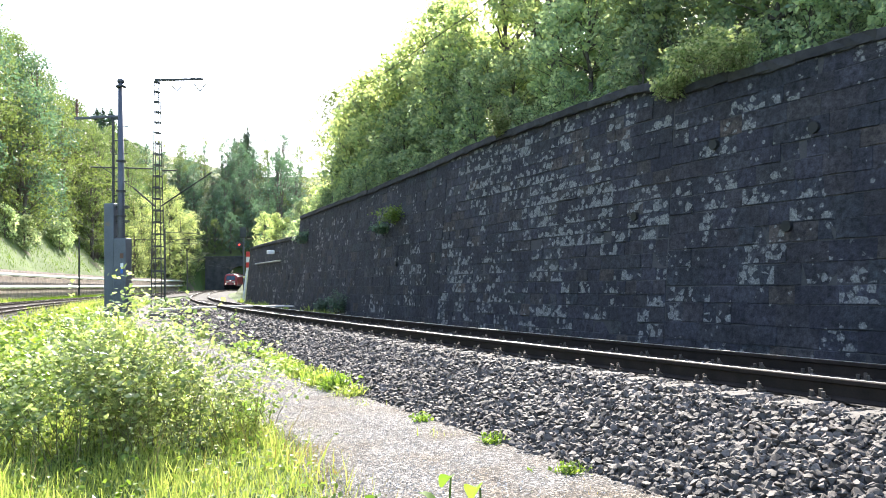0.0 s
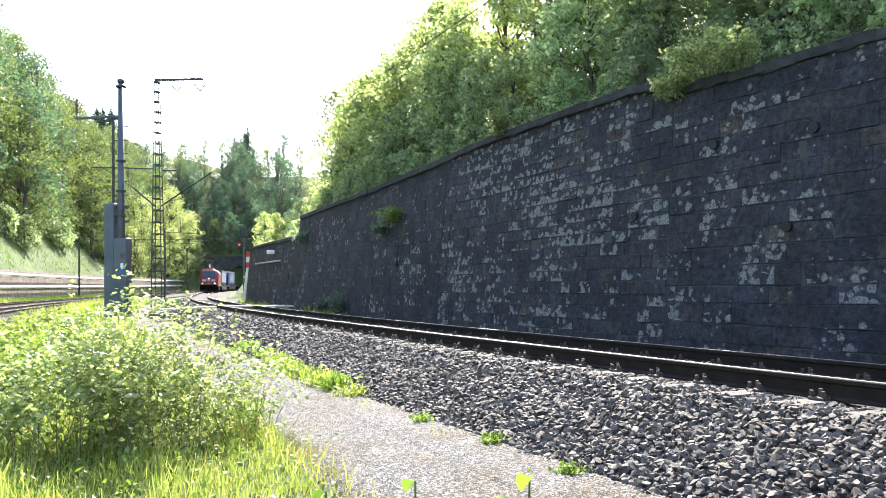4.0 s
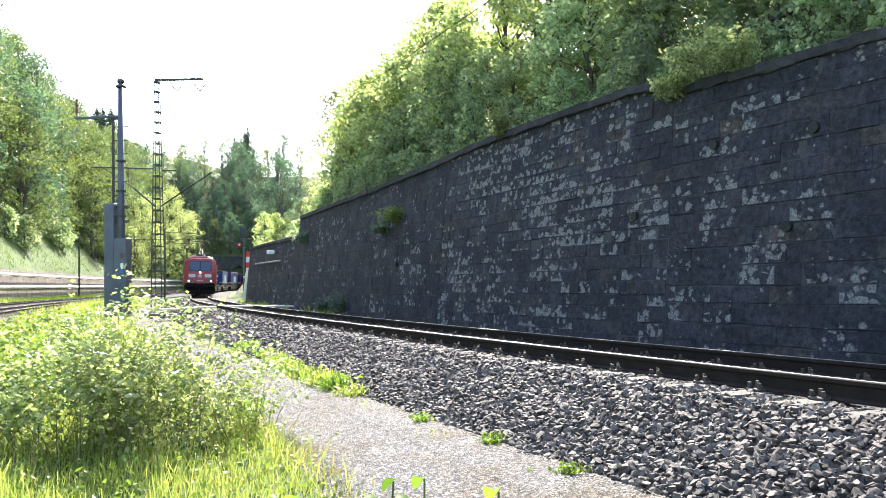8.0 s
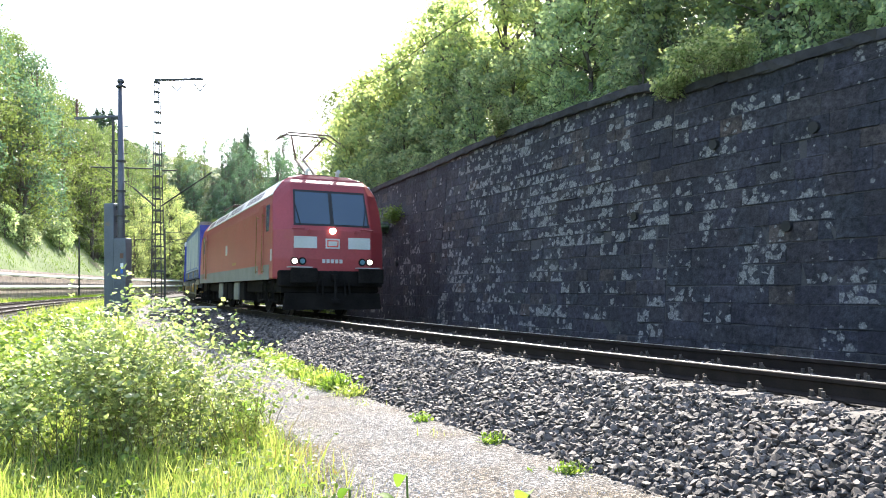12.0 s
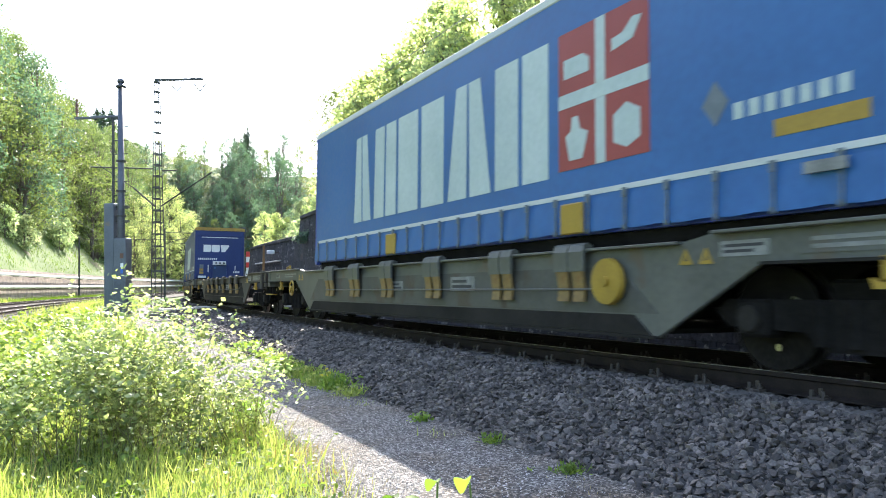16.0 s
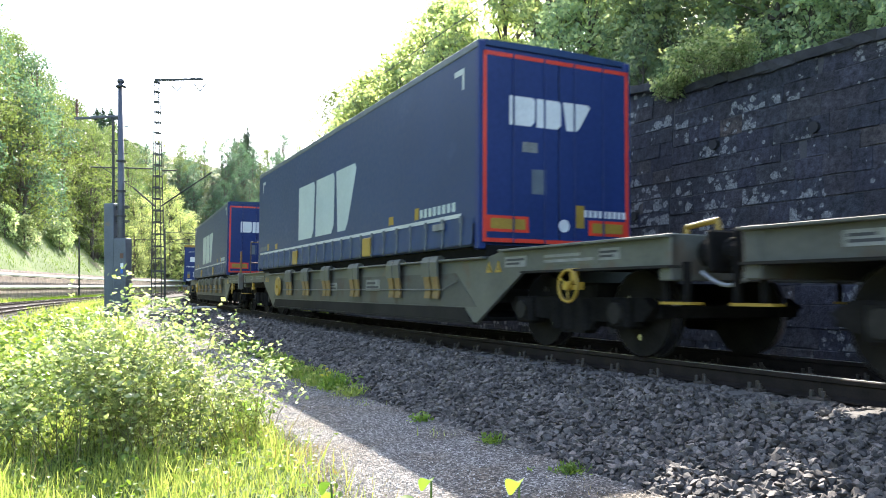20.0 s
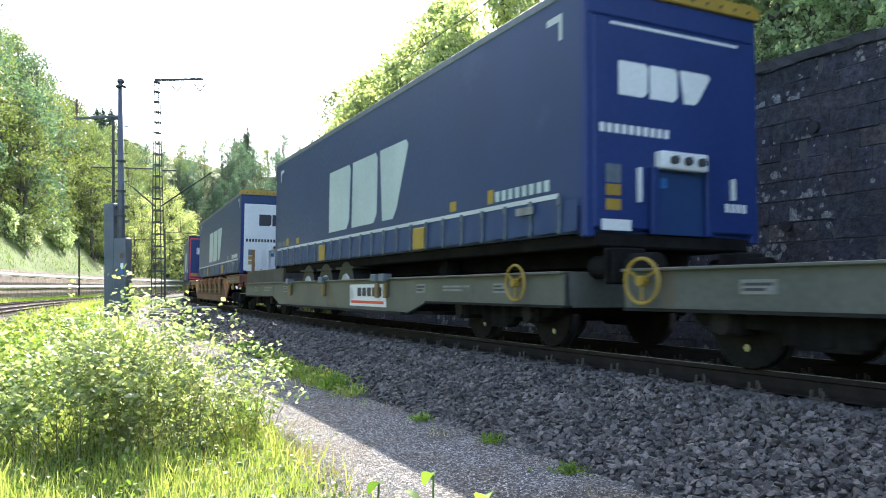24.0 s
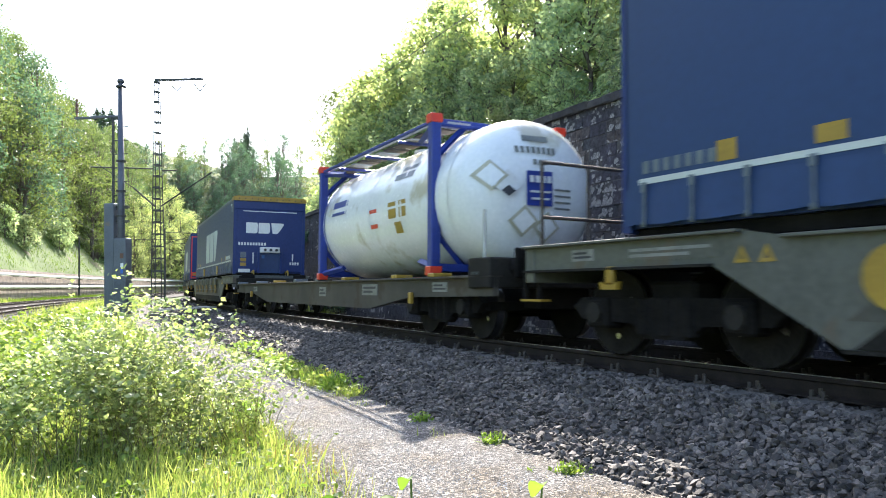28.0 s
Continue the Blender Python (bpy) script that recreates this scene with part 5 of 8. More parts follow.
def make_load(name, label, off, top, style, side_mat, front_mat, seed, trailer=False):
    """A curtain-sided swap body or trailer: its front end, side curtains, roof, straps and prints."""
    t = tagged(empty(name), label, "container", group="loads on the train")
    L, w, z0 = 13.6, 1.275, 1.24
    for y in (-1, 1):
        sd = bpart("side_curtain", side_mat, t, (-L + 0.08, -0.1, min(y * (w - 0.05), y * w), max(y * (w - 0.05), y * w), z0 + 0.35, top - 0.1))
        curtain_skirt(t, L, y * (w - 0.002), z0 + 0.085, z0 + 0.42, side_mat, seed + y)
        bpart("pale_band", M_STRIPWHITE, t, (-L + 0.25, -0.5, min(y * w, y * (w + 0.006)), max(y * w, y * (w + 0.006)), 1.70, 1.755))
        for x in np.arange(-L + 0.35, -0.3, 0.583):
            o = new("strap", strap_mesh())
            o.parent = t
            o.matrix_basis = pose(float(x), y * (w + 0.03), 1.67, 0, 0, 0 if y < 0 else 180)
        for x in (-9.25, -4.2):
            bpart("yellow_pad", M_YELLOW, t, (x - 0.2, x + 0.2, min(y * (w + 0.02), y * (w + 0.06)), max(y * (w + 0.02), y * (w + 0.06)), z0 + 0.06, 1.64), bevel=0.015)
        bpart("label_plate", M_PLATE, t, (-1.3, -0.95, min(y * (w + 0.04), y * (w + 0.066)), max(y * (w + 0.04), y * (w + 0.066)), 1.56, 1.65))
        bpart("top_rail", M_STRAP if style != "leman" else M_STRIPWHITE, t, (-L + 0.02, -0.02, min(y * (w - 0.06), y * (w + 0.012)), max(y * (w - 0.06), y * (w + 0.012)), top - 0.13, top - 0.02), bevel=0.012)
        for x in (-L, -0.12):
            bpart("corner_post", front_mat, t, (x, x + 0.12, min(y * (w - 0.12), y * w), max(y * (w - 0.12), y * w), z0, top - 0.02), bevel=0.015)
        # marks on the curtain
        ya, yb = (y * w, y * w + 0.005) if y > 0 else (y * w - 0.005, y * w)
        if style in ("doors", "bulkhead", "white"):
            logo_side(t, y * (w + 0.001), M_PRINT, 1.88, 3.14, 0.0 if style == "bulkhead" else 0.2)
            sheet("corner_mark", M_STRIPWHITE, t, [(-0.72, 3.78), (-0.42, 3.78), (-0.42, 3.48), (-0.48, 3.48), (-0.48, 3.70), (-0.72, 3.70)], ya, yb)
            for x in np.arange(-1.9, -0.75, 0.16):
                sheet("id_bar", M_PRINT, t, quad(x, x + 0.1, 1.8, 1.93), ya, yb)
            sheet("corner_mark", M_STRIPWHITE, t, [(-13.1, 3.48), (-13.04, 3.48), (-13.04, 3.70), (-12.8, 3.70), (-12.8, 3.78), (-13.1, 3.78)], ya, yb)
            if style != "white":
                for x in np.arange(-13.3, -12.5, 0.13):
                    sheet("id_bar", M_STRAP, t, quad(x, x + 0.08, 1.8, 1.92), ya, yb)
                sheet("warning_plate", M_YELLOW, t, quad(-12.42, -12.22, 1.79, 1.97), ya, yb)
                sheet("warning_plate", M_YELLOW, t, quad(-11.5, -11.25, 1.79, 1.93), ya, yb)
            sheet("warning_plate", M_YELLOW, t, quad(-2.1, -1.95, 1.79, 1.97), ya, yb)
            sheet("warning_plate", M_YELLOW, t, quad(-3.2, -3.0, 1.79, 1.93), ya, yb)
        elif style == "leman":
            for low, high in (((-11.15, -10.3), (-11.04, -10.5)), ((-10.14, -9.15), (-10.08, -9.15)), ((-9.05, -7.38), (-9.05, -7.38)), ((-7.24, -6.02), (-6.98, -6.3)), ((-5.9, -4.7), (-5.9, -4.7))):
                bars("printed_shape", M_PRINT, t, low, high, 1.97, 3.57, ya, yb)
            sq = sheet("square_emblem", M_BROWN, t, quad(-4.49, -3.01, 2.02, 3.58), ya, yb, "rust-red square emblem with a pale cross")
            yc, yd = (yb, yb + 0.003) if y > 0 else (ya - 0.003, ya)
            sheet("cross_bar", M_PRINT, sq, quad(-4.49, -3.01, 2.72, 2.88), yc, yd)
            sheet("cross_bar", M_PRINT, sq, quad(-3.83, -3.67, 2.02, 2.718), yc, yd)
            sheet("cross_bar", M_PRINT, sq, quad(-3.83, -3.67, 2.882, 3.58), yc, yd)
            sheet("pictogram", M_PRINT, sq, [(-4.39, 3.05), (-3.94, 3.05), (-3.94, 3.2), (-4.04, 3.27), (-4.39, 3.27)], yc, yd)
            sheet("pictogram", M_PRINT, sq, [(-3.56, 3.15), (-3.24, 3.2), (-3.11, 3.4), (-3.24, 3.42), (-3.39, 3.3), (-3.56, 3.28)], yc, yd)
            sheet("pictogram", M_PRINT, sq, [(-4.29, 2.12), (-4.06, 2.12), (-3.96, 2.4), (-4.09, 2.45), (-4.14, 2.6), (-4.24, 2.6), (-4.26, 2.45), (-4.36, 2.4)], yc, yd)
            sheet("pictogram", M_PRINT, sq, [(-3.54, 2.2), (-3.34, 2.12), (-3.14, 2.2), (-3.14, 2.48), (-3.34, 2.58), (-3.54, 2.48)], yc, yd)
            for x in np.arange(-2.0, -1.0, 0.16):
                sheet("id_bar", M_PRINT, t, quad(x, x + 0.1, 2.12, 2.26), ya, yb)
            sheet("yellow_plate", M_YELLOW, t, quad(-1.6, -0.8, 1.9, 2.04), ya, yb)
            sheet("diamond_mark", M_STRAP, t, [(-2.35, 2.3), (-2.2, 2.1), (-2.05, 2.3), (-2.2, 2.5)], ya, yb)
        else:
            words = (((-12.33, -11.25), (-12.4, -11.3)), ((-11.1, -10.35), (-11.15, -10.6)), ((-10.2, -9.08), (-10.2, -9.08)), ((-8.92, -8.05), (-8.97, -8.08)), ((-7.22, -6.0), (-7.69, -5.66)), ((-5.9, -4.6), (-5.54, -5.02)), ((-4.57, -4.02), (-4.86, -3.82)), ((-3.66, -2.8), (-3.7, -2.86)), ((-2.7, -1.46), (-2.7, -1.6)))
            for low, high in words:
                bars("printed_shape", M_PRINT, t, low, high, 1.86, 3.72, ya, yb)
            for x in np.arange(-1.75, -0.75, 0.16):
                sheet("id_bar", M_PRINT, t, quad(x, x + 0.1, 1.79, 1.88), ya, yb)
            for xa in (-1.9, -1.1):
                sheet("warning_plate", M_YELLOW, t, quad(xa, xa + 0.2, 1.56, 1.68), ya - 0.03, yb + 0.03)
    # body core, roof, floor frame, rear
    bpart("load_space", front_mat, t, (-L + 0.06, -0.06, -w + 0.06, w - 0.06, z0 + 0.05, top - 0.06))
    bpart("floor_frame", M_UNDER, t, (-L + 0.02, -0.02, -w + 0.14, w - 0.14, z0 - 0.1, z0 + 0.06), bevel=0.02)
    bm = bmesh.new()
    prism(bm, [(-w - 0.008, top - 0.03), (-w + 0.1, top), (0, top + 0.025), (w - 0.1, top), (w + 0.008, top - 0.03), (w - 0.02, top - 0.08), (-w + 0.02, top - 0.08)], -L + 0.02, -0.02, "x")
    part("roof", bm, M_STRIPWHITE if style == "leman" else (M_STRAP if style == "bw" else side_mat), t)
    for k in range(2):
        bpart("rear_door", front_mat, t, (-L - 0.02, -L, -w + 0.06 + k * (w - 0.05), -0.01 + k * (w - 0.05), z0 + 0.05, top - 0.1))
    F = 0.012
    if style == "doors":
        fr = 0.075
        for k in (-1, 1):
            bpart("door_leaf", front_mat, t, (-0.03, F, min(k * 0.012, k * (w - 0.05)), max(k * 0.012, k * (w - 0.05)), z0 + 0.1, top - 0.12), bevel=0.006)
            bpart("red_edge", M_REDLINE, t, (F, F + 0.006, min(k * (w - 0.115), k * (w - 0.06)), max(k * (w - 0.115), k * (w - 0.06)), z0 + 0.155, top - 0.165))
            sheet("reflector_edge", M_REDLINE, t, quad(k * 0.83 - 0.33, k * 0.83 + 0.33, z0 + 0.24, z0 + 0.46), F, F + 0.007, axis="x")
            sheet("reflector", M_YELLOW, t, quad(k * 0.83 - 0.27, k * 0.83 + 0.27, z0 + 0.28, z0 + 0.42), F + 0.004, F + 0.013, axis="x")
            for yy in (0.25, 0.75):
                bm = bmesh.new()
                tube(bm, (F + 0.02, k * yy, z0 + 0.1), (F + 0.02, k * yy, top - 0.12), 0.012, n=8)
                part("lock_rod", bm, front_mat, t)
        bpart("red_edge", M_REDLINE, t, (F, F + 0.006, -w + 0.06, w - 0.06, top - 0.22, top - 0.165), (F, F + 0.006, -w + 0.06, w - 0.06, z0 + 0.1, z0 + 0.155))
        logo_front(t, M_WHITE, -0.81, 0.53, top - 1.14, top - 0.74, F)
        bpart("document_plate", M_STRAP, t, (F, F + 0.006, -0.45, -0.22, z0 + 0.78, z0 + 1.12))
        bpart("warning_label", M_YELLOW, t, (F, F + 0.006, 0.28, 0.42, z0 + 0.34, z0 + 0.66))
        bm = bmesh.new()
        tube(bm, (F, 0.08, z0 + 0.36), (F + 0.006, 0.08, z0 + 0.36), 0.09, n=18)
        part("round_label", bm, M_WHITE, t)
        for y in np.arange(0.42, 1.1, 0.085):
            sheet("id_bar", M_WHITE, t, quad(float(y), float(y) + 0.055, z0 + 0.5, z0 + 0.6), F, F + 0.005, axis="x")
        if seed % 2 == 0:
            bpart("label_plate", M_PLATE, t, (F, F + 0.006, -0.6, -0.36, top - 1.5, top - 1.36))
    elif style in ("bulkhead", "white", "bw"):
        fm = M_WHITE if style == "white" else front_mat
        ink = M_INK if style == "white" else M_WHITE
        bpart("front_wall", fm, t, (-0.03, F, -w + 0.1, w - 0.1, z0 + 0.1, top - 0.42), bevel=0.02)
        bpart("front_header", M_NAVY if style == "white" else front_mat, t, (-0.03, F, -w + 0.02, w - 0.02, top - 0.42, top - 0.12), bevel=0.02)
        bm = bmesh.new()
        prism(bm, [(-w - 0.02, top - 0.12), (w + 0.02, top - 0.12), (w + 0.02, top + 0.01), (w - 0.12, top + 0.045), (-w + 0.12, top + 0.045), (-w - 0.02, top + 0.01)], -0.35, 0.05, "x")
        cap = part("roof_cap", bm, M_YELLOW if style != "bw" else M_SKIRT, t)
        for y in np.arange(-1.1, 1.15, 0.22):
            bm = bmesh.new()
            tube(bm, (0.05, float(y), top - 0.05), (0.06, float(y), top - 0.05), 0.02, n=8)
            part("rivet", bm, M_INK, cap)
        if style != "bw":
            bpart("pale_line", ink if style != "white" else fm, t, (F, F + 0.005, -0.95, 0.95, top - 0.5, top - 0.47))
            dy, dz = (-0.06, -0.03) if style == "white" else (-0.22, -0.15)
            logo_front(t, ink, -0.62 + dy, 0.72 + dy, top - 1.12 + dz, top - 0.74 + dz, F)
        else:
            for k in range(4):
                sheet("printed_shape", M_WHITE, t, quad(-0.35 + k * 0.3, -0.12 + k * 0.3, top - 0.95, top - 0.6), F, F + 0.006, axis="x")
            for k in range(5):
                sheet("printed_shape", M_WHITE, t, quad(-0.5 + k * 0.3, -0.27 + k * 0.3, top - 1.36, top - 1.02), F, F + 0.006, axis="x")
            bpart("printed_bar", M_WHITE, t, (F, F + 0.006, -0.4, 0.9, top - 1.6, top - 1.48))
            sheet("diamond_mark", M_BROWN, t, [(-0.75, top - 1.8), (-0.45, top - 2.1), (-0.15, top - 1.8), (-0.45, top - 1.5)], F, F + 0.004, axis="x")
        for y in np.arange(-1.1, -0.12, 0.1):
            sheet("id_bar", ink, t, quad(float(y), float(y) + 0.065, top - 1.7, top - 1.6), F, F + 0.005, axis="x")
        # the recess for the king-pin side: posts, head box, panel
        bpart("service_frame", fm, t, (F, 0.09, -0.44, -0.34, z0 + 0.05, z0 + 0.8), (F, 0.09, 0.36, 0.46, z0 + 0.05, z0 + 0.8), bevel=0.01)
        bpart("recess_panel", M_NAVY if style != "white" else fm, t, (F, F + 0.004, -0.34, 0.36, z0 + 0.06, z0 + 0.78))
        bpart("connector_box", M_WHITE, t, (F, 0.14, -0.35, 0.34, z0 + 0.78, z0 + 0.98), bevel=0.015)
        for y in (-0.18, 0.02, 0.22):
            bm = bmesh.new()
            tube(bm, (0.13, y, z0 + 0.88), (0.19, y, z0 + 0.88), 0.05, n=10)
            part("socket", bm, M_INK, t)
        bpart("blue_label", M_SKY, t, (F, 0.03, -0.28, -0.18, z0 + 0.58, z0 + 0.69))
        bpart("grab_bar", M_WHITE, t, (F, 0.06, -0.6, -0.56, z0 + 0.4, z0 + 0.78))
        bpart("grab_bar", M_WHITE, t, (F, 0.06, 0.8, 0.84, z0 + 0.5, z0 + 0.75))
        for dz, mt in ((0.6, M_STRAP), (0.46, M_YELLOW), (0.3, M_YELLOW)):
            bpart("grey_label" if mt is M_STRAP else "yellow_label", mt, t, (F, F + 0.005, -1.02, -0.82, z0 + dz, z0 + dz + (0.2 if mt is M_STRAP else 0.12)))
        bpart("white_label", M_WHITE, t, (F, F + 0.005, -1.08, -0.68, z0 + 0.08, z0 + 0.2))
        for y in np.arange(0.72, 1.05, 0.09):
            sheet("id_bar", ink, t, quad(float(y), float(y) + 0.06, z0 + 0.36, z0 + 0.46), F, F + 0.005, axis="x")
    else:
        # corrugated front with a white header
        for y in np.arange(-1.12, 1.13, 0.28):
            bpart("pressed_rib", M_SKYFRONT, t, (-0.02, 0.04, float(y) - 0.07, float(y) + 0.07, z0 + 0.12, top - 0.3), bevel=0.012)
        bpart("front_wall", M_SKYFRONT, t, (-0.03, 0.006, -w + 0.1, w - 0.1, z0 + 0.1, top - 0.28))
        bm = bmesh.new()
        prism(bm, [(-w - 0.02, top - 0.3), (w + 0.02, top - 0.3), (w + 0.02, top - 0.02), (w - 0.1, top + 0.04), (-w + 0.1, top + 0.04), (-w - 0.02, top - 0.02)], -0.3, 0.06, "x")
        cap = part("roof_cap", bm, M_WHITE, t, "white riveted roof cap")
        for y in np.arange(-1.1, 1.15, 0.22):
            bm = bmesh.new()
            tube(bm, (0.06, float(y), top - 0.06), (0.07, float(y), top - 0.06), 0.022, n=8)
            part("rivet", bm, M_INK, cap)
        for k in range(5):
            sheet("printed_shape", M_WHITE, t, quad(-0.68 + k * 0.26, -0.48 + k * 0.26, top - 0.84, top - 0.44), 0.041, 0.046, axis="x")
        sq = sheet("square_emblem", M_BROWN, t, quad(0.68, 1.02, top - 0.84, top - 0.46), 0.041, 0.045, axis="x")
        sheet("cross_bar", M_WHITE, sq, quad(0.83, 0.87, top - 0.84, top - 0.46), 0.045, 0.048, axis="x")
        sheet("cross_bar", M_WHITE, sq, quad(0.68, 1.02, top - 0.67, top - 0.63), 0.048, 0.05, axis="x")
        sheet("printed_bar", M_WHITE, t, quad(-0.4, 0.75, top - 1.06, top - 0.97), 0.041, 0.046, axis="x")
        for z in (1.05, 0.55):
            bx = bpart("connector_box", M_WHITE, t, (0.02, 0.16, -0.15, 0.5, z0 + z - 0.05, z0 + z + 0.22), bevel=0.02)
            for y in (0.0, 0.2, 0.36):
                bm = bmesh.new()
                tube(bm, (0.15, y, z0 + z + 0.06), (0.2, y, z0 + z + 0.06), 0.05, n=10)
                part("socket", bm, M_INK, bx)
        sheet("diamond_mark", M_STRAP, t, [(-0.85, z0 + 0.85), (-0.6, z0 + 0.55), (-0.35, z0 + 0.85), (-0.6, z0 + 1.15)], 0.041, 0.046, axis="x")
        bpart("document_plate", M_PLATE, t, (0.04, 0.047, 0.6, 0.85, z0 + 0.7, z0 + 1.0))
        bpart("white_label", M_WHITE, t, (0.04, 0.047, -0.95, -0.6, z0 + 0.16, z0 + 0.26))
    if trailer:
        for x in (-8.1, -9.45, -10.8):
            for y in (-1, 1):
                bm = bmesh.new()
                tube(bm, (x, y * 0.78, 0.75), (x, y * 1.16, 0.75), 0.5, 0.5, 24)
                wl = part("tyre", bm, M_RUBBER, t)
                bm = bmesh.new()
                tube(bm, (x, y * 1.1, 0.75), (x, y * 1.19, 0.75), 0.3, 0.24, 18)
                part("rim", bm, M_GALV, wl)
            bpart("mudguard", M_RUBBER, t, (x - 0.55, x + 0.55, -1.2, 1.2, 1.1, 1.14))
        bpart("chassis_beam", M_UNDER, t, (-L + 0.3, -0.4, -0.55, -0.4, 0.95, 1.2), (-L + 0.3, -0.4, 0.4, 0.55, 0.95, 1.2))
        bpart("landing_gear", M_UNDER, t, (-4.4, -4.15, -0.85, -0.6, 0.6, 1.2), (-4.4, -4.15, 0.6, 0.85, 0.6, 1.2))
    ride(t, off, 1.6, L - 1.6, 0.02 if trailer else 0.0)


make_load("swap_body", "bright blue curtain-sided swap body with huge pale printed blocks", 18.95, 4.03, "bw", M_SKY, M_SKYFRONT, 11)
make_load("swap_body", "blue curtain-sided swap body with ribbed front and white cap", 38.5, 4.13, "leman", M_SKY, M_SKYFRONT, 12)
make_load("swap_body", "navy curtain-sided swap body with yellow roof cap", 78.0, 3.99, "bulkhead", M_NAVY, M_NAVYFRONT, 13)
make_load("swap_body", "navy curtain-sided swap body, red-edged doors and pasted label", 100.57, 4.09, "doors", M_NAVY, M_NAVYFRONT, 14)
make_load("swap_body", "navy curtain-sided swap body with red-edged doors", 120.3, 3.97, "doors", M_NAVY, M_NAVYFRONT, 15)
make_load("semi_trailer", "navy curtain-sided semi-trailer with yellow roof cap in a pocket wagon", 154.2, 4.08, "bulkhead", M_NAVY, M_NAVYFRONT, 16, True)
make_load("swap_body", "navy curtain-sided swap body with white front wall", 173.2, 4.0, "white", M_NAVY, M_NAVYFRONT, 17)
make_load("swap_body", "navy curtain-sided swap body with ribbed red-edged doors", 196.0, 3.98, "doors", M_NAVY, M_NAVYFRONT, 19)
make_load("swap_body", "navy curtain-sided swap body behind the tank, yellow roof cap", 230.7, 3.98, "bulkhead", M_NAVY, M_NAVYFRONT, 21)
make_load("swap_body", "navy swap body at the end, with red-edged doors", 250.0, 3.98, "doors", M_NAVY, M_NAVYFRONT, 23)
# ---- wagons ----
M_RUSTY = surface("rusty_yellow_stake", (0.13, 0.065, 0.022), (0.22, 0.115, 0.035), 0.7, scale=4, fine=40, bump=0.1)
def handwheel(parent, x, y, z, r, solid=False):
    bm = bmesh.new()
    n = 24
    if solid:
        tube(bm, (x, y, z), (x, y + (0.05 if y > 0 else -0.05), z), r, r * 0.96, n)
        tube(bm, (x, y, z), (x, y + (0.08 if y > 0 else -0.08), z), r * 0.25, r * 0.2, 12)
    else:
        rim = [[bm.verts.new((x + (r + 0.017 * math.cos(q)) * math.cos(a), y + 0.017 * math.sin(q), z + (r + 0.017 * math.cos(q)) * math.sin(a))) for q in np.arange(6) * math.pi / 3] for a in np.arange(n) * 2 * math.pi / n]
        for i in range(n):
            for j in range(6):
                bm.faces.new((rim[i][j], rim[(i + 1) % n][j], rim[(i + 1) % n][(j + 1) % 6], rim[i][(j + 1) % 6]))
        for a in (0.5, 2.6, 4.7):
            tube(bm, (x, y, z), (x + r * math.cos(a), y, z + r * math.sin(a)), 0.011, n=6)
        tube(bm, (x, y - 0.04, z), (x, y + 0.04, z), 0.05, n=8)
    return part("handwheel", bm, M_YELLOW, parent, "yellow handwheel")


LUG_ME = {}


def lug_mesh(mat):
    if mat.name not in LUG_ME:
        bm = bmesh.new()
        # a rounded hump over the beam, a curved flap hanging before the recess
        prism(bm, [(0.02, 0.28), (0.02, 0.36), (-0.04, 0.385), (-0.09, 0.36), (-0.115, 0.29), (-0.105, 0.08), (-0.075, 0.08), (-0.08, 0.28)], -0.13, 0.13, "x")
        flap = [(-0.10, 0.10), (-0.075, -0.02), (-0.06, -0.12), (-0.075, -0.24), (-0.045, -0.24), (-0.03, -0.12), (-0.045, -0.02), (-0.07, 0.10)]
        prism(bm, flap, -0.095, 0.095, "x")
        me = bpy.data.meshes.new("lifting_lug")
        bm.to_mesh(me)
        bm.free()
        me.materials.append(mat)
        me.materials.append(M_FLAP)
        for p in me.polygons:
            p.material_index = 1 if p.center.z < 0.11 and abs(p.center.x) < 0.1 else 0
        LUG_ME[mat.name] = me
    return LUG_ME[mat.name]


def plates(t, y, items, z_off=0.0):
    """Small pale data plates with unreadable lines."""
    for x, z, w, h in items:
        ya, yb = (y, y + 0.005) if y > 0 else (y - 0.005, y)
        p = sheet("data_plate", M_PLATE if w < 0.9 else M_WAGON, t, quad(x - w / 2, x + w / 2, z - h / 2, z + h / 2), ya, yb)
        yc, yd = (yb, yb + 0.003) if y > 0 else (ya - 0.003, ya)
        for k in range(2):
            zz = z - h * 0.28 + k * h * 0.36
            sheet("print_line", M_INK if w < 0.9 else M_PLATE, p, quad(x - w * 0.42, x + w * (0.2 + 0.2 * ((k + int(x * 7)) % 2)), zz, zz + h * 0.2), yc, yd)


def warning(t, x, z, y):
    ya, yb = (y, y + 0.006) if y > 0 else (y - 0.006, y)
    for k in (0, 0.24):
        w = sheet("warning_triangle", M_YELLOW, t, [(x + k - 0.08, z), (x + k + 0.08, z), (x + k, z + 0.145)], ya, yb)
        sheet("flash_mark", M_INK, w, [(x + k - 0.02, z + 0.03), (x + k + 0.02, z + 0.03), (x + k, z + 0.09)], yb if y > 0 else ya - 0.002, yb + 0.002 if y > 0 else ya)


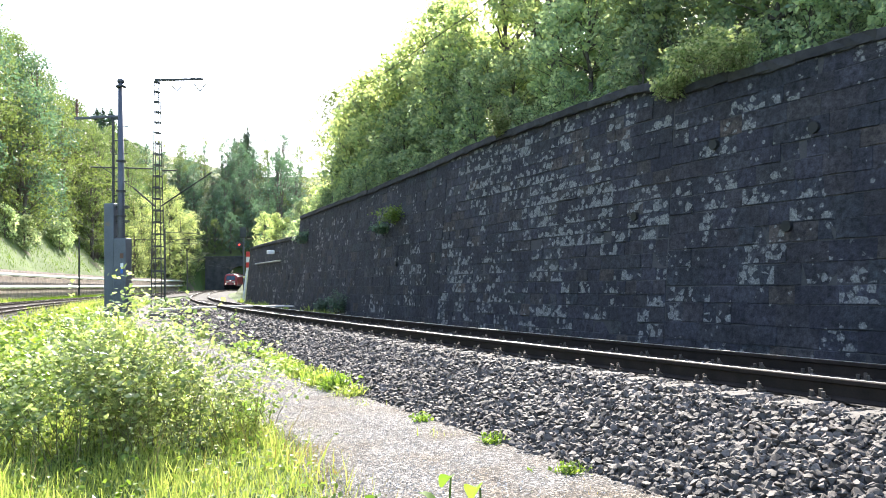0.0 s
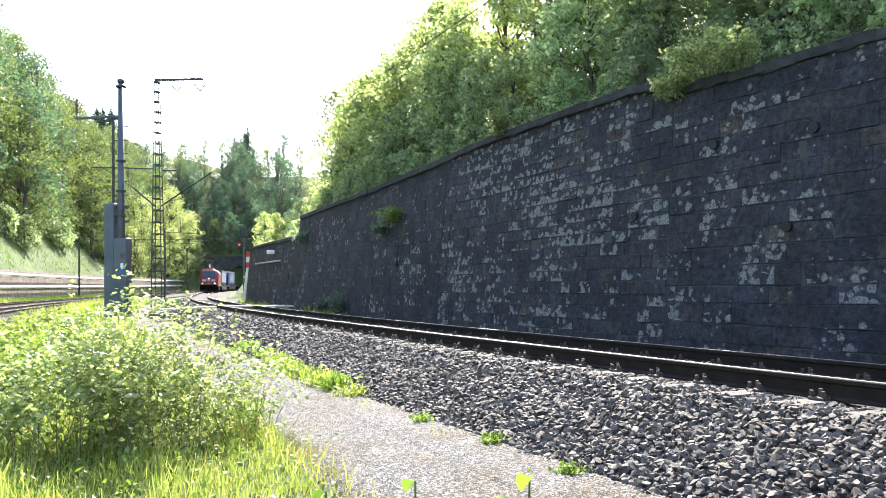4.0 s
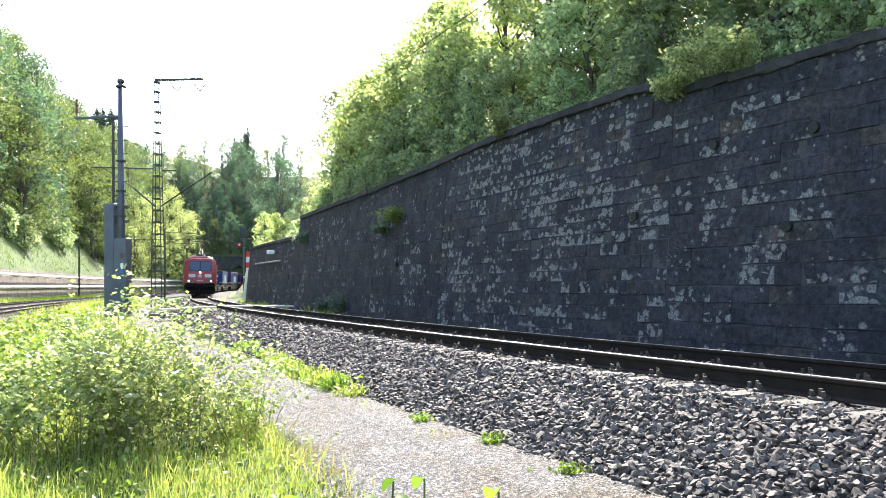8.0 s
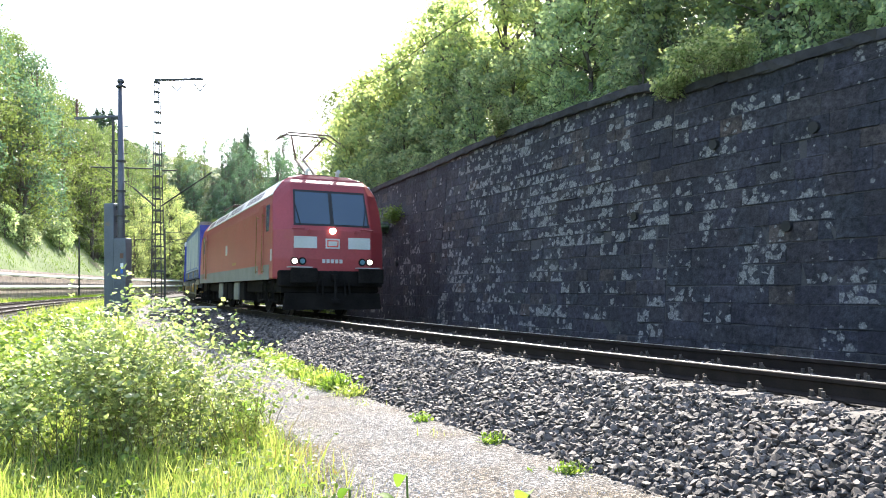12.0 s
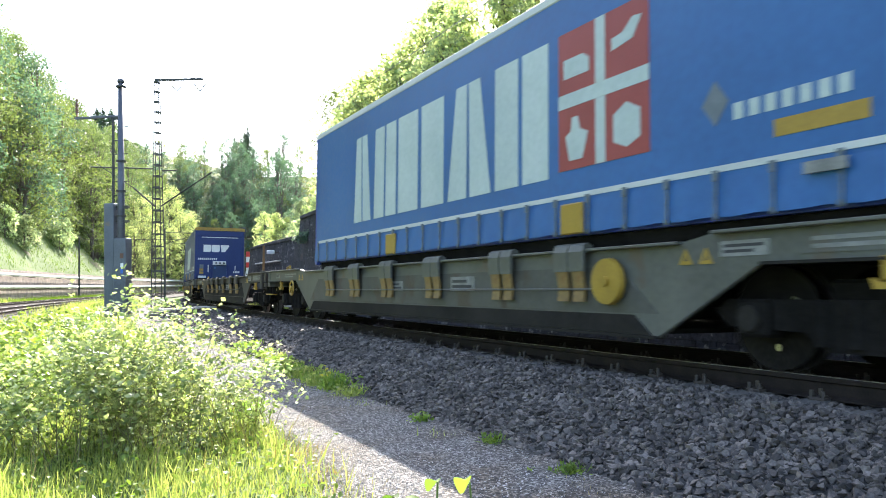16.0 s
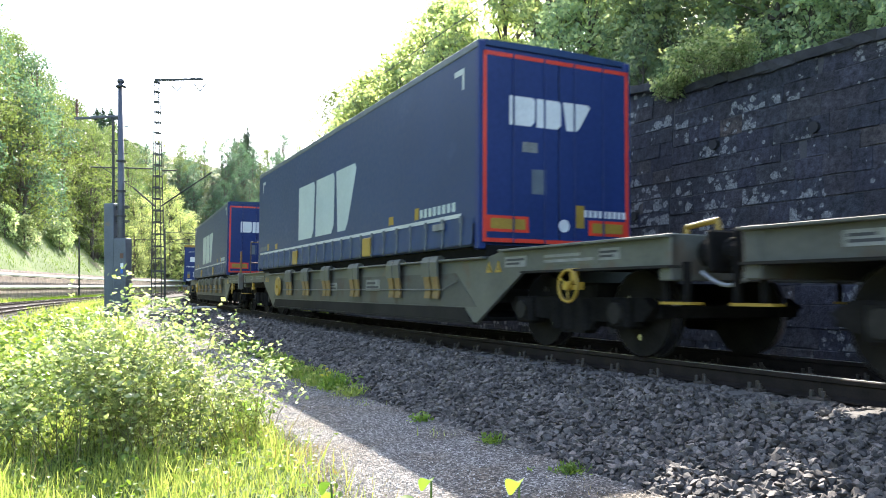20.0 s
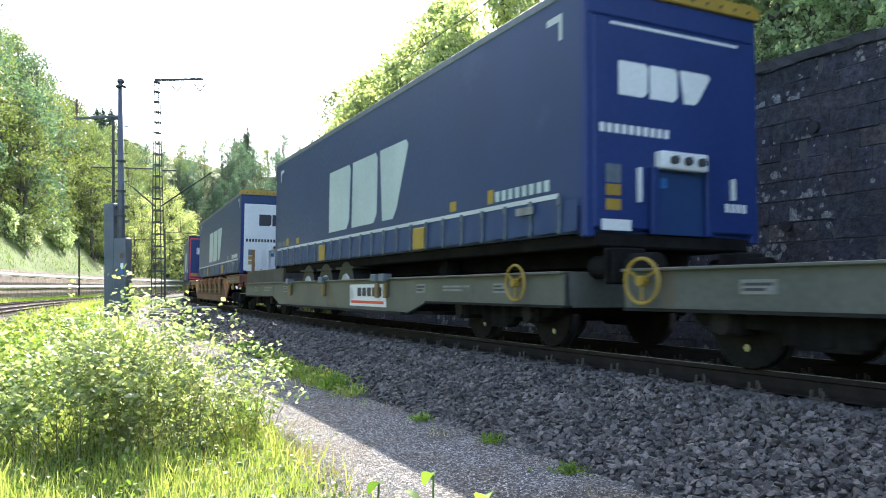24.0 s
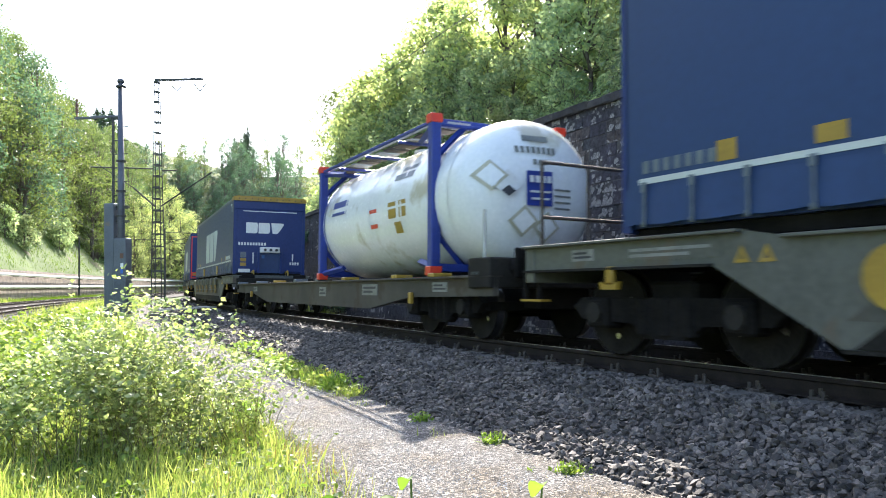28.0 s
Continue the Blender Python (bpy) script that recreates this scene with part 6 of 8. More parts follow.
def make_wagon(off, L, label, paint, recess, wheel=None, ring=None, railing=False, stake=None, hook=True):
    """A pocket wagon: two deep side frames, headstocks, bogies, lugs, rods and small fittings."""
    t = tagged(empty("pocket_wagon"), label, "wagon", group="wagons of the train")
    fr = [(0, 1.19), (0, 0.92), (-2.55, 0.90), (-3.72, 0.25), (-L + 3.87, 0.25), (-L + 2.7, 0.90), (-L, 0.92), (-L, 1.19), (-L + 3.0, 1.19), (-L + 3.4, 1.12), (-3.4, 1.12), (-3.0, 1.19)]
    low = 0.47
    for y in (-1, 1):
        a, b = sorted((y * 1.25, y * 1.30))
        side = sheet("side_frame", paint, t, fr, a, b)
        a, b = sorted((y * 1.30, y * 1.306))
        # Recess panel and grey sills take a darker colour in place of shade.
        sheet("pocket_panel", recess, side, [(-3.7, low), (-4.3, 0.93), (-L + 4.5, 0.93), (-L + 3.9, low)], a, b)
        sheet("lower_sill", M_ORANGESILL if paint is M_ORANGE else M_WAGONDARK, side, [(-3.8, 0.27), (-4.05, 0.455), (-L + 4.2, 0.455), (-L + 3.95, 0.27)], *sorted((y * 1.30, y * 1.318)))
        a, b = sorted((y * 1.22, y * 1.38))
        bpart("top_flange", paint, side, (-3.0, 0.0, a, b, 1.17, 1.2), (-L, -L + 3.0, a, b, 1.17, 1.2), (-L + 3.4, -3.4, a, b, 1.10, 1.13), bevel=0.006)
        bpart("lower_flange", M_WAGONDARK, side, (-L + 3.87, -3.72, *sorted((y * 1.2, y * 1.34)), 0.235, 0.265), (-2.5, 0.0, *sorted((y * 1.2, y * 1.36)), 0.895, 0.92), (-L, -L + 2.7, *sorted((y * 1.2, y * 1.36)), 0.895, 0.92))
        for x in (-4.85, -5.13, -6.3, -6.58, -8.3, -8.58, -10.1, -10.38, -11.7, -11.98, -13.2, -13.48):
            o = new("lifting_lug", lug_mesh(paint))
            o.parent = t
            o.matrix_basis = pose(x, y * 1.3, 0.81, 0, 0, 0 if y < 0 else 180)
        bm = bmesh.new()
        tube(bm, (-4.6, y * 1.37, 0.7), (-L + 5.2, y * 1.37, 0.7), 0.011, n=8)
        tube(bm, (-4.6, y * 1.37, 0.7), (-4.2, y * 1.33, 0.82), 0.011, n=8)
        part("release_rod", bm, paint, t)
        if hook:
            for x in (-1.45, -L + 1.45):
                bm = bmesh.new()
                box(bm, x - 0.05, x + 0.05, y * 1.33 - 0.03, y * 1.33 + 0.03, 0.76, 0.93, 0.01)
                prism(bm, [(x - 0.13, 0.78), (x - 0.11, 0.70), (x + 0.11, 0.70), (x + 0.13, 0.78), (x + 0.06, 0.75), (x - 0.06, 0.75)], y * 1.33 - 0.03, y * 1.33 + 0.03, "y")
                part("lashing_hook", bm, M_YELLOW, t)
        plates(t, y * 1.302, [(-0.9, 1.06, 0.34, 0.12), (-1.6, 1.05, 1.1, 0.16), (-2.7, 1.04, 0.5, 0.13), (-L + 1.0, 1.06, 0.34, 0.12), (-L + 2.2, 1.05, 1.2, 0.15)])
        if paint is not M_ORANGE:
            plates(t, y * 1.308, [(-7.6, 0.78, 0.7, 0.2), (-9.9, 0.76, 0.45, 0.16)])
        warning(t, -3.35, 0.92, y * 1.302)
        warning(t, -L + 3.0, 0.92, y * 1.302)
        for x0 in (-0.02, -L + 0.02):
            bpart("corner_step", M_YELLOW, t, (x0 - 0.2, x0 + 0.2, *sorted((y * 1.12, y * 1.26)), 0.565, 0.59))
            bpart("step_bracket", M_UNDER, t, (x0 - 0.2, x0 - 0.16, *sorted((y * 1.16, y * 1.22)), 0.58, 0.95), (x0 + 0.06, x0 + 0.1, *sorted((y * 1.16, y * 1.22)), 0.58, 0.95))
        buffer(t, 0.0, y * 0.875, 1.04, 1)
        buffer(t, -L, y * 0.875, 1.04, -1)
        bm = bmesh.new()
        hose = [[bm.verts.new((0.05 + 0.5 * u, y * (1.0 - 0.1 * u) + 0.02 * math.cos(q), 0.86 - 0.12 * math.sin(u * 3.0) + 0.02 * math.sin(q))) for q in np.arange(6) * math.pi / 3] for u in np.linspace(0, 1, 8)]
        for a, b in zip(hose, hose[1:]):
            for j in range(6):
                bm.faces.new((a[j], a[(j + 1) % 6], b[(j + 1) % 6], b[j]))
        part("brake_hose", bm, M_GALV, t)
    for x in (-0.16, -L):
        bpart("headstock", paint, t, (x, x + 0.16, -1.32, 1.32, 0.78, 1.21), bevel=0.012)
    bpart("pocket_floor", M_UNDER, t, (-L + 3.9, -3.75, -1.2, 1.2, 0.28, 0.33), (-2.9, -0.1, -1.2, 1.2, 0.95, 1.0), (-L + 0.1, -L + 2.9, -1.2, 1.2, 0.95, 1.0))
    for x in np.arange(-L + 4.2, -4.0, 1.9):
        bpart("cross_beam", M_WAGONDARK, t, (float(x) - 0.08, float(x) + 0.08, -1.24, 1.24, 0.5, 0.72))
    for x in (-1.9, -L + 1.9):
        make_bogie(t, x, 0.46, 1.8)
    if wheel is not None:
        handwheel(t, wheel, -1.36, 0.78, 0.24, True)
    if ring is not None:
        handwheel(t, ring, -1.38, 0.74, 0.17)
    if stake is not None:
        bpart("stake", M_RUSTY, t, (stake - 0.05, stake + 0.01, -1.33, -1.27, 1.2, 1.95), bevel=0.01)
        bpart("stake_socket", paint, t, (stake - 0.12, stake + 0.08, -1.37, -1.22, 0.72, 1.24), bevel=0.01)
    if railing:
        bm = bmesh.new()
        x = -L + 0.1
        for y in (-1.15, -0.45, 0.45, 1.15):
            tube(bm, (x, y, 1.2), (x, y, 2.2), 0.022, n=8)
        for z in (1.55, 2.2):
            tube(bm, (x, -1.15, z), (x, 1.15, z), 0.022, n=8)
        part("end_railing", bm, M_DARKSTEEL, t)
    for y in (-0.6, 0.6):
        bm = bmesh.new()
        tube(bm, (-0.55, y, 1.21), (-0.55, y, 1.33), 0.03, n=8)
        tube(bm, (-0.55, y, 1.33), (-0.15, y, 1.37), 0.03, n=8)
        tube(bm, (-0.15, y, 1.37), (-0.12, y, 1.2), 0.03, n=8)
        part("uncoupling_lever", bm, M_YELLOW, t)
    ride(t, off, 1.9, L - 1.9)
    return t


def make_low_wagon(off, L, label, ring_x, board_x, hump):
    """A low articulated carrier with a straight deep side beam."""
    t = tagged(empty("low_carrier_wagon"), label, "wagon", group="wagons of the train")
    fr = [(0, 0.89), (0, 0.52), (-3.6, 0.52), (-4.4, 0.32), (-L + 4.4, 0.32), (-L + 3.6, 0.52), (-L, 0.52), (-L, 0.89)]
    for y in (-1, 1):
        side = sheet("side_beam", M_WAGON, t, fr, *sorted((y * 1.25, y * 1.31)))
        bpart("top_flange", M_WAGON, side, (-L, 0, *sorted((y * 1.2, y * 1.37)), 0.87, 0.9), bevel=0.006)
        bpart("lower_lip", M_WAGONDARK, side, (-L + 4.4, -4.4, *sorted((y * 1.2, y * 1.4)), 0.30, 0.34), (-3.6, 0, *sorted((y * 1.2, y * 1.34)), 0.50, 0.53), (-L, -L + 3.6, *sorted((y * 1.2, y * 1.34)), 0.50, 0.53))
        plates(t, y * 1.312, [(-1.4, 0.72, 0.32, 0.12), (-2.6, 0.72, 1.0, 0.14), (-3.8, 0.72, 0.34, 0.14), (-L + 1.5, 0.72, 0.34, 0.12), (-L + 3.1, 0.72, 1.2, 0.2), (-L + 5.0, 0.72, 0.4, 0.15)])
        warning(t, -5.6, 0.64, y * 1.312)
        if board_x is not None:
            b = sheet("name_board", M_WHITE, t, quad(board_x - 0.95, board_x + 0.95, 0.4, 0.8), *sorted((y * 1.312, y * 1.32)))
            b_y = sorted((y * 1.32, y * 1.324))
            for k in range(5):
                sheet("printed_shape", M_INK, b, quad(board_x - 0.5 + k * 0.26, board_x - 0.3 + k * 0.26, 0.58, 0.74), *b_y)
            sheet("red_line", M_REDLINE, b, quad(board_x - 0.85, board_x + 0.85, 0.45, 0.5), *b_y)
        for x in (-5.2, -5.6, -8.8, -11.6):
            bm = bmesh.new()
            box(bm, x - 0.12, x + 0.12, y * 1.36 - 0.08, y * 1.36 + 0.08, 0.84, 0.97, 0.012)
            part("folding_spigot", bm, M_STRAP, t)
            bpart("ochre_latch", M_FLAP, t, (x - 0.06, x + 0.06, *sorted((y * 1.32, y * 1.38)), 0.56, 0.82), bevel=0.01)
        buffer(t, 0.0, y * 0.875, 0.95, 1)
        buffer(t, -L, y * 0.875, 0.95, -1)
        handwheel(t, ring_x, y * 1.39, 0.78, 0.21)
    for x in (-0.14, -L):
        bpart("headstock", M_WAGON, t, (x, x + 0.14, -1.32, 1.32, 0.5, 0.9), bevel=0.012)
    bpart("deck", M_UNDER, t, (-L + 3.6, -3.6, -1.2, 1.2, 0.32, 0.37), (-3.6, -0.1, -1.2, 1.2, 0.6, 0.66), (-L + 0.1, -L + 3.6, -1.2, 1.2, 0.6, 0.66))
    if hump:
        for b in ((-L, -L + 4.6, -1.28, -1.2, 0.9, 1.27), (-L, -L + 4.6, 1.2, 1.28, 0.9, 1.27), (-L, -L + 0.1, -1.2, 1.2, 0.9, 1.27)):
            bpart("end_box_wall", M_GRIME, t, b, bevel=0.012)
        bpart("stake", M_RUSTY, t, (-L + 0.9, -L + 0.98, -1.34, -1.26, 1.2, 1.9))
    for x in (-1.9, -L + 1.9):
        make_bogie(t, x, 0.42, 1.8)
    ride(t, off, 1.9, L - 1.9)


def make_flat_wagon(off, L, label):
    t = tagged(empty("container_wagon"), label, "wagon", group="wagons of the train")
    fr = [(0, 0.88), (0, 0.62), (-2.8, 0.58), (-4.6, 0.36), (-L + 4.6, 0.36), (-L + 2.8, 0.58), (-L, 0.62), (-L, 0.88)]
    for y in (-1, 1):
        side = sheet("side_sill", M_GRIME, t, fr, *sorted((y * 1.16, y * 1.24)))
        bpart("top_flange", M_GRIME, side, (-L, 0, *sorted((y * 1.1, y * 1.3)), 0.86, 0.89), bevel=0.006)
        plates(t, y * 1.242, [(-1.6, 0.74, 0.5, 0.14), (-4.6, 0.7, 0.8, 0.2), (-7.6, 0.66, 0.5, 0.2), (-L + 3, 0.72, 0.5, 0.14)])
        for x in (-0.4, -1.8, -3.3, -6.0, -7.9, -9.8, -12.0, -14.2, -L + 0.5):
            bpart("container_spigot", M_YELLOW if int(x * 10) % 3 == 0 else M_STRAP, t, (x - 0.12, x + 0.12, *sorted((y * 1.0, y * 1.3)), 0.89, 0.95), bevel=0.01)
        for x in (-2.6, -L + 2.6):
            bpart("lashing_hook", M_YELLOW, t, (x - 0.05, x + 0.05, *sorted((y * 1.25, y * 1.31)), 0.48, 0.66), bevel=0.01)
        buffer(t, 0.0, y * 0.875, 1.0, 1)
        buffer(t, -L, y * 0.875, 1.0, -1)
        bm = bmesh.new()
        tube(bm, (-0.2, y * 1.26, 0.88), (-0.2, y * 1.26, 1.75), 0.022, n=8)
        part("hand_pole", bm, M_GALV, t)
    bpart("headstock", M_WAGONDARK, t, (-0.6, 0, -1.3, 1.3, 0.72, 1.12), (-L, -L + 0.3, -1.3, 1.3, 0.72, 1.1), bevel=0.02)
    bpart("centre_sill", M_UNDER, t, (-L + 0.2, -0.2, -0.4, 0.4, 0.45, 0.84))
    for x in np.arange(-L + 1.5, -1.0, 2.0):
        bpart("cross_beam", M_WAGONDARK, t, (float(x) - 0.08, float(x) + 0.08, -1.16, 1.16, 0.6, 0.85))
    for x in (-2.0, -L + 2.0):
        make_bogie(t, x, 0.46, 1.8)
    ride(t, off, 2.0, L - 2.0)


make_wagon(17.9, 19.4, "grey-green pocket wagon with yellow handwheel, first behind the loco", M_WAGON, M_WAGONMID, wheel=-4.35, railing=True)
make_wagon(37.7, 18.8, "grey-green pocket wagon with yellow handwheel and stake", M_WAGON, M_WAGONMID, wheel=-4.35, ring=-16.2, stake=-0.1)
make_wagon(56.9, 19.1, "empty grimy brown-grey pocket wagon with worn lugs", M_GRIME, M_WAGONDARK, stake=-0.4)
make_wagon(77.1, 19.2, "grimy grey-green pocket wagon with lashing hooks", M_WAGONMID, M_WAGONDARK)
make_wagon(97.0, 19.1, "grey-green pocket wagon, wheel at its far end", M_WAGON, M_WAGONMID, wheel=-14.4, ring=-1.5, railing=True)
make_wagon(116.8, 19.1, "grey-green pocket wagon with a short stake", M_WAGON, M_WAGONMID, wheel=-14.4, ring=-1.5, stake=-0.05)
make_low_wagon(136.6, 17.0, "empty low grey-green carrier wagon with white name board", -16.7, -8.4, False)
make_low_wagon(154.5, 17.2, "low grey-green carrier wagon with raised end box", -0.9, -6.2, True)
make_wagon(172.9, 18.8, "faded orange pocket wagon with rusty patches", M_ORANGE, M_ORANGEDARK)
make_wagon(192.6, 18.6, "grey-green pocket wagon coupled to the orange one", M_WAGON, M_WAGONMID, wheel=-14.3, ring=-1.6, railing=True)
make_flat_wagon(212.0, 17.7, "low dark container wagon with white hand poles")
make_wagon(230.2, 18.6, "grey-green pocket wagon behind the container wagon", M_WAGON, M_WAGONMID)
make_wagon(249.2, 18.6, "grey-green pocket wagon at the end of the train", M_WAGON, M_WAGONMID)


def make_tank(off):
    t = tagged(empty("tank_container"), "white tank container in a blue steel frame", "tank container", group="loads on the train")
    R, zc = 1.17, 2.13
    prof = [(1.02, 0.05), (1.0, 0.35), (0.93, 0.65), (0.8, 0.92), (0.62, 1.08), (0.38, 1.155), (0.2, R), (-2.1, R), (-4.0, R), (-5.9, R), (-6.1, 1.155), (-6.34, 1.08), (-6.5, 0.92), (-6.63, 0.65), (-6.7, 0.35), (-6.72, 0.05)]
    bm = bmesh.new()
    n, rings = 40, []
    for x, r in prof:
        rings.append([bm.verts.new((x, r * math.cos(2 * math.pi * i / n), zc + r * math.sin(2 * math.pi * i / n))) for i in range(n)])
    for a, b in zip(rings, rings[1:]):
        for i in range(n):
            j = (i + 1) % n
            bm.faces.new((a[i], a[j], b[j], b[i]))
    bm.faces.new(rings[0])
    bm.faces.new(rings[-1])
    bmesh.ops.recalc_face_normals(bm, faces=bm.faces[:])
    shell = part("tank_shell", bm, M_TANK, t, smooth=True)
    for x in (0.15, -1.6, -3.1, -4.5, -5.85):
        bm = bmesh.new()
        tube(bm, (x - 0.03, 0, zc), (x + 0.03, 0, zc), R + 0.008, n=40, caps=False)
        part("weld_band" if x not in (-5.85,) else "dark_band", bm, M_TANK if x != -5.85 else M_TANKFRAME, shell)
    x0, x1 = -0.35, -6.06
    for x in (x0, x1):
        for y in (-1, 1):
            bpart("corner_post", M_TANKFRAME, t, (x - 0.08, x + 0.08, *sorted((y * 1.06, y * 1.22)), 0.98, 3.34), bevel=0.015)
            for z in (0.95, 3.3):
                bpart("corner_casting", M_REDLINE, t, (x - 0.1, x + 0.1, *sorted((y * 1.04, y * 1.24)), z - 0.03, z + 0.11), bevel=0.01)
            for z, dz in ((1.05, 0.55), (3.25, -0.5)):
                for a, b, r in (((x, y * 1.12, z + dz), (x, y * 0.62, z), 0.05), ((x, y * 1.14, z), (x - 0.9 if x == x0 else x + 0.9, y * 0.95, z + dz * 0.2), 0.06)):
                    bm = bmesh.new()
                    tube(bm, a, b, r, n=4)
                    part("gusset", bm, M_TANKFRAME, t)
        bpart("end_beam", M_TANKFRAME, t, (x - 0.06, x + 0.06, -1.06, 1.06, 0.98, 1.1), (x - 0.06, x + 0.06, -1.06, 1.06, 3.22, 3.34), bevel=0.01)
        bm = bmesh.new()
        tube(bm, (x - 0.05, 0, zc), (x + 0.05, 0, zc), R + 0.035, n=40, caps=False)
        part("cradle_ring", bm, M_TANKFRAME, t)
    for y in (-1, 1):
        bm = bmesh.new()
        tube(bm, (x0, y * 1.16, 3.3), (x1, y * 1.16, 3.3), 0.035, n=6)
        part("top_rail", bm, M_TANKFRAME, t)
        # prints on the side
        for a, x, w, h, m in ((0.22, -4.9, 0.9, 0.3, M_TANKFRAME), (-0.12, -2.9, 0.35, 0.35, M_REDLINE), (-0.05, -2.0, 0.35, 0.28, M_YELLOW), (-0.05, -1.55, 0.3, 0.28, M_YELLOW), (-0.32, -1.8, 0.3, 0.2, M_YELLOW), (0.45, -1.7, 0.8, 0.12, M_STRAP), (0.58, -1.6, 0.6, 0.08, M_STRAP)):
            bm = bmesh.new()
            v = []
            for dx, da in ((-w / 2, -h / 2 / R), (w / 2, -h / 2 / R), (w / 2, h / 2 / R), (-w / 2, h / 2 / R)):
                v.append(bm.verts.new((x + dx, y * (R + 0.006) * math.cos(a + da), zc + (R + 0.006) * math.sin(a + da))))
            bm.faces.new(v)
            part("placard", bm, m, shell)
    # walkway on the top
    for y in (-0.75, 0.75):
        for k in range(12):
            x = -0.25 - k * 0.48
            bpart("walkway_plank", M_DARKSTEEL if k % 3 else M_GALV, t, (x - 0.34, x - 0.03, y - 0.2, y + 0.2, 3.27, 3.3))
    for y in (-1.0, -0.52, 0.52, 1.0):
        bm = bmesh.new()
        tube(bm, (-0.3, y, 3.33), (-6.0, y, 3.33), 0.022, n=6)
        part("walkway_rail", bm, M_GALV, t)
    bm = bmesh.new()
    for x in (-0.3, -1.9, -3.5, -5.1, -5.8):
        tube(bm, (x, -1.1, 3.25), (x, 1.1, 3.25), 0.03, n=6)
    part("walkway_bearer", bm, M_TANKFRAME, t)
    bm = bmesh.new()
    tube(bm, (-3.0, 0, 3.2), (-3.0, 0, 3.36), 0.28, n=18)
    part("manhole", bm, M_GALV, t)
    # marks on the round end
    def end_mark(name, y, z, w, h, m, diamond=False, d=0.006):
        y, z = y - 0.42, z - 0.1
        rr = math.hypot(y, z - zc)
        x = float(np.interp(rr, [q[1] for q in prof[:7]], [q[0] for q in prof[:7]]))
        bm = bmesh.new()
        pts = [(y, z - h / 2), (y + w / 2, z), (y, z + h / 2), (y - w / 2, z)] if diamond else [(y - w / 2, z - h / 2), (y + w / 2, z - h / 2), (y + w / 2, z + h / 2), (y - w / 2, z + h / 2)]
        v = []
        for a, b in pts:
            r2 = math.hypot(a, b - zc)
            v.append(bm.verts.new((float(np.interp(r2, [q[1] for q in prof[:7]], [q[0] for q in prof[:7]])) + d + 0.012 + 0.2 * w * h, a, b)))
        bm.faces.new(v)
        bmesh.ops.recalc_face_normals(bm, faces=bm.faces[:])
        part(name, bm, m, shell)
    end_mark("sign_plate", 0.28, 2.25, 0.42, 0.5, M_TANKFRAME)
    for k in range(4):
        end_mark("sign_mark", 0.14 + k * 0.095, 2.38, 0.07, 0.1, M_WHITE, d=0.055)
    end_mark("sign_line", 0.28, 2.2, 0.34, 0.03, M_WHITE, d=0.055)
    end_mark("sign_line", 0.28, 2.1, 0.3, 0.03, M_WHITE, d=0.055)
    end_mark("hazard_label", -0.2, 2.3, 0.42, 0.42, M_WHITE, True)
    end_mark("hazard_label_dark_half", -0.2, 2.2, 0.2, 0.16, M_INK, True, 0.05)
    for y, z in ((0.05, 1.78), (0.42, 1.7), (-0.42, 2.42)):
        end_mark("faded_placard", y, z, 0.46, 0.46, M_FADED, True, 0.003)
        end_mark("faded_placard_centre", y, z, 0.34, 0.34, M_TANK, True, 0.03)
    end_mark("dark_label", 0.3, 3.0, 0.42, 0.09, M_SKIRT)
    for k in range(8):
        end_mark("id_bar", -0.02 + k * 0.085, 2.82, 0.055, 0.1, M_SKIRT)
    for k in range(3):
        end_mark("id_bar", 0.24 + k * 0.085, 2.64, 0.06, 0.08, M_SKIRT)
    for k in range(4):
        end_mark("data_line", 0.7, 2.25 - k * 0.09, 0.3, 0.03, M_SKIRT)
    ride(t, off, 0.6, 5.6)


make_tank(213.7)
# ---- foreground plants ----
BLADE_V = np.array([(-0.5, 0, 0), (0.5, 0, 0), (0.42, 0.10, 0.5), (-0.42, 0.10, 0.5), (0.06, 0.36, 1.0), (-0.06, 0.36, 1.0)], float)
BLADE_F = np.array([(0, 1, 2, 3), (3, 2, 4, 5)])
M_STEM = surface("green_brown_stem", (0.09, 0.1, 0.035), (0.17, 0.15, 0.07), 0.8, scale=8, fine=60, bump=0.2)
M_FLOWER = leafy("yellow_flowers", (0.5, 0.4, 0.02), (0.7, 0.6, 0.03), 0.3)
M_DRY = leafy("dry_grass", (0.22, 0.17, 0.06), (0.36, 0.3, 0.12), 0.3)
M_SLOPE = leafy("slope_grass_blades", (0.05, 0.105, 0.012), (0.115, 0.18, 0.028), 0.45, gloss=0.85, shine=0.15)
M_PALE = leafy("pale_herb_leaves", (0.13, 0.19, 0.08), (0.33, 0.36, 0.22), 0.5)
M_WEED = leafy("bright_weed_leaves", (0.1, 0.18, 0.03), (0.2, 0.29, 0.055), 0.52)


def xy_of(s, lat):
    x, y, _ = trk(s, lat)
    return x, y


def blades(name, s, lat, h0, h1, w, mat, label, seed, lean=0.5):
    """Grass: many bent blades at the places s, lat."""
    rng = np.random.default_rng(seed)
    n = len(s)
    x, y = xy_of(s, lat)
    z = rough_height(s, lat) - 0.01
    h = rng.uniform(h0, h1, n) * (0.75 + 0.5 * np.sin(x * 2.3 + y * 1.7) ** 2)
    v, f = scatter(BLADE_V, BLADE_F, np.stack([x, y, z], -1), spins(n, rng, lean), np.stack([np.full(n, w) * rng.uniform(0.6, 1.4, n), h * 0.9, h], -1))
    ob = link_mesh(name, v, f, mat)
    tagged(ob, label, "grass", kind="stuff")


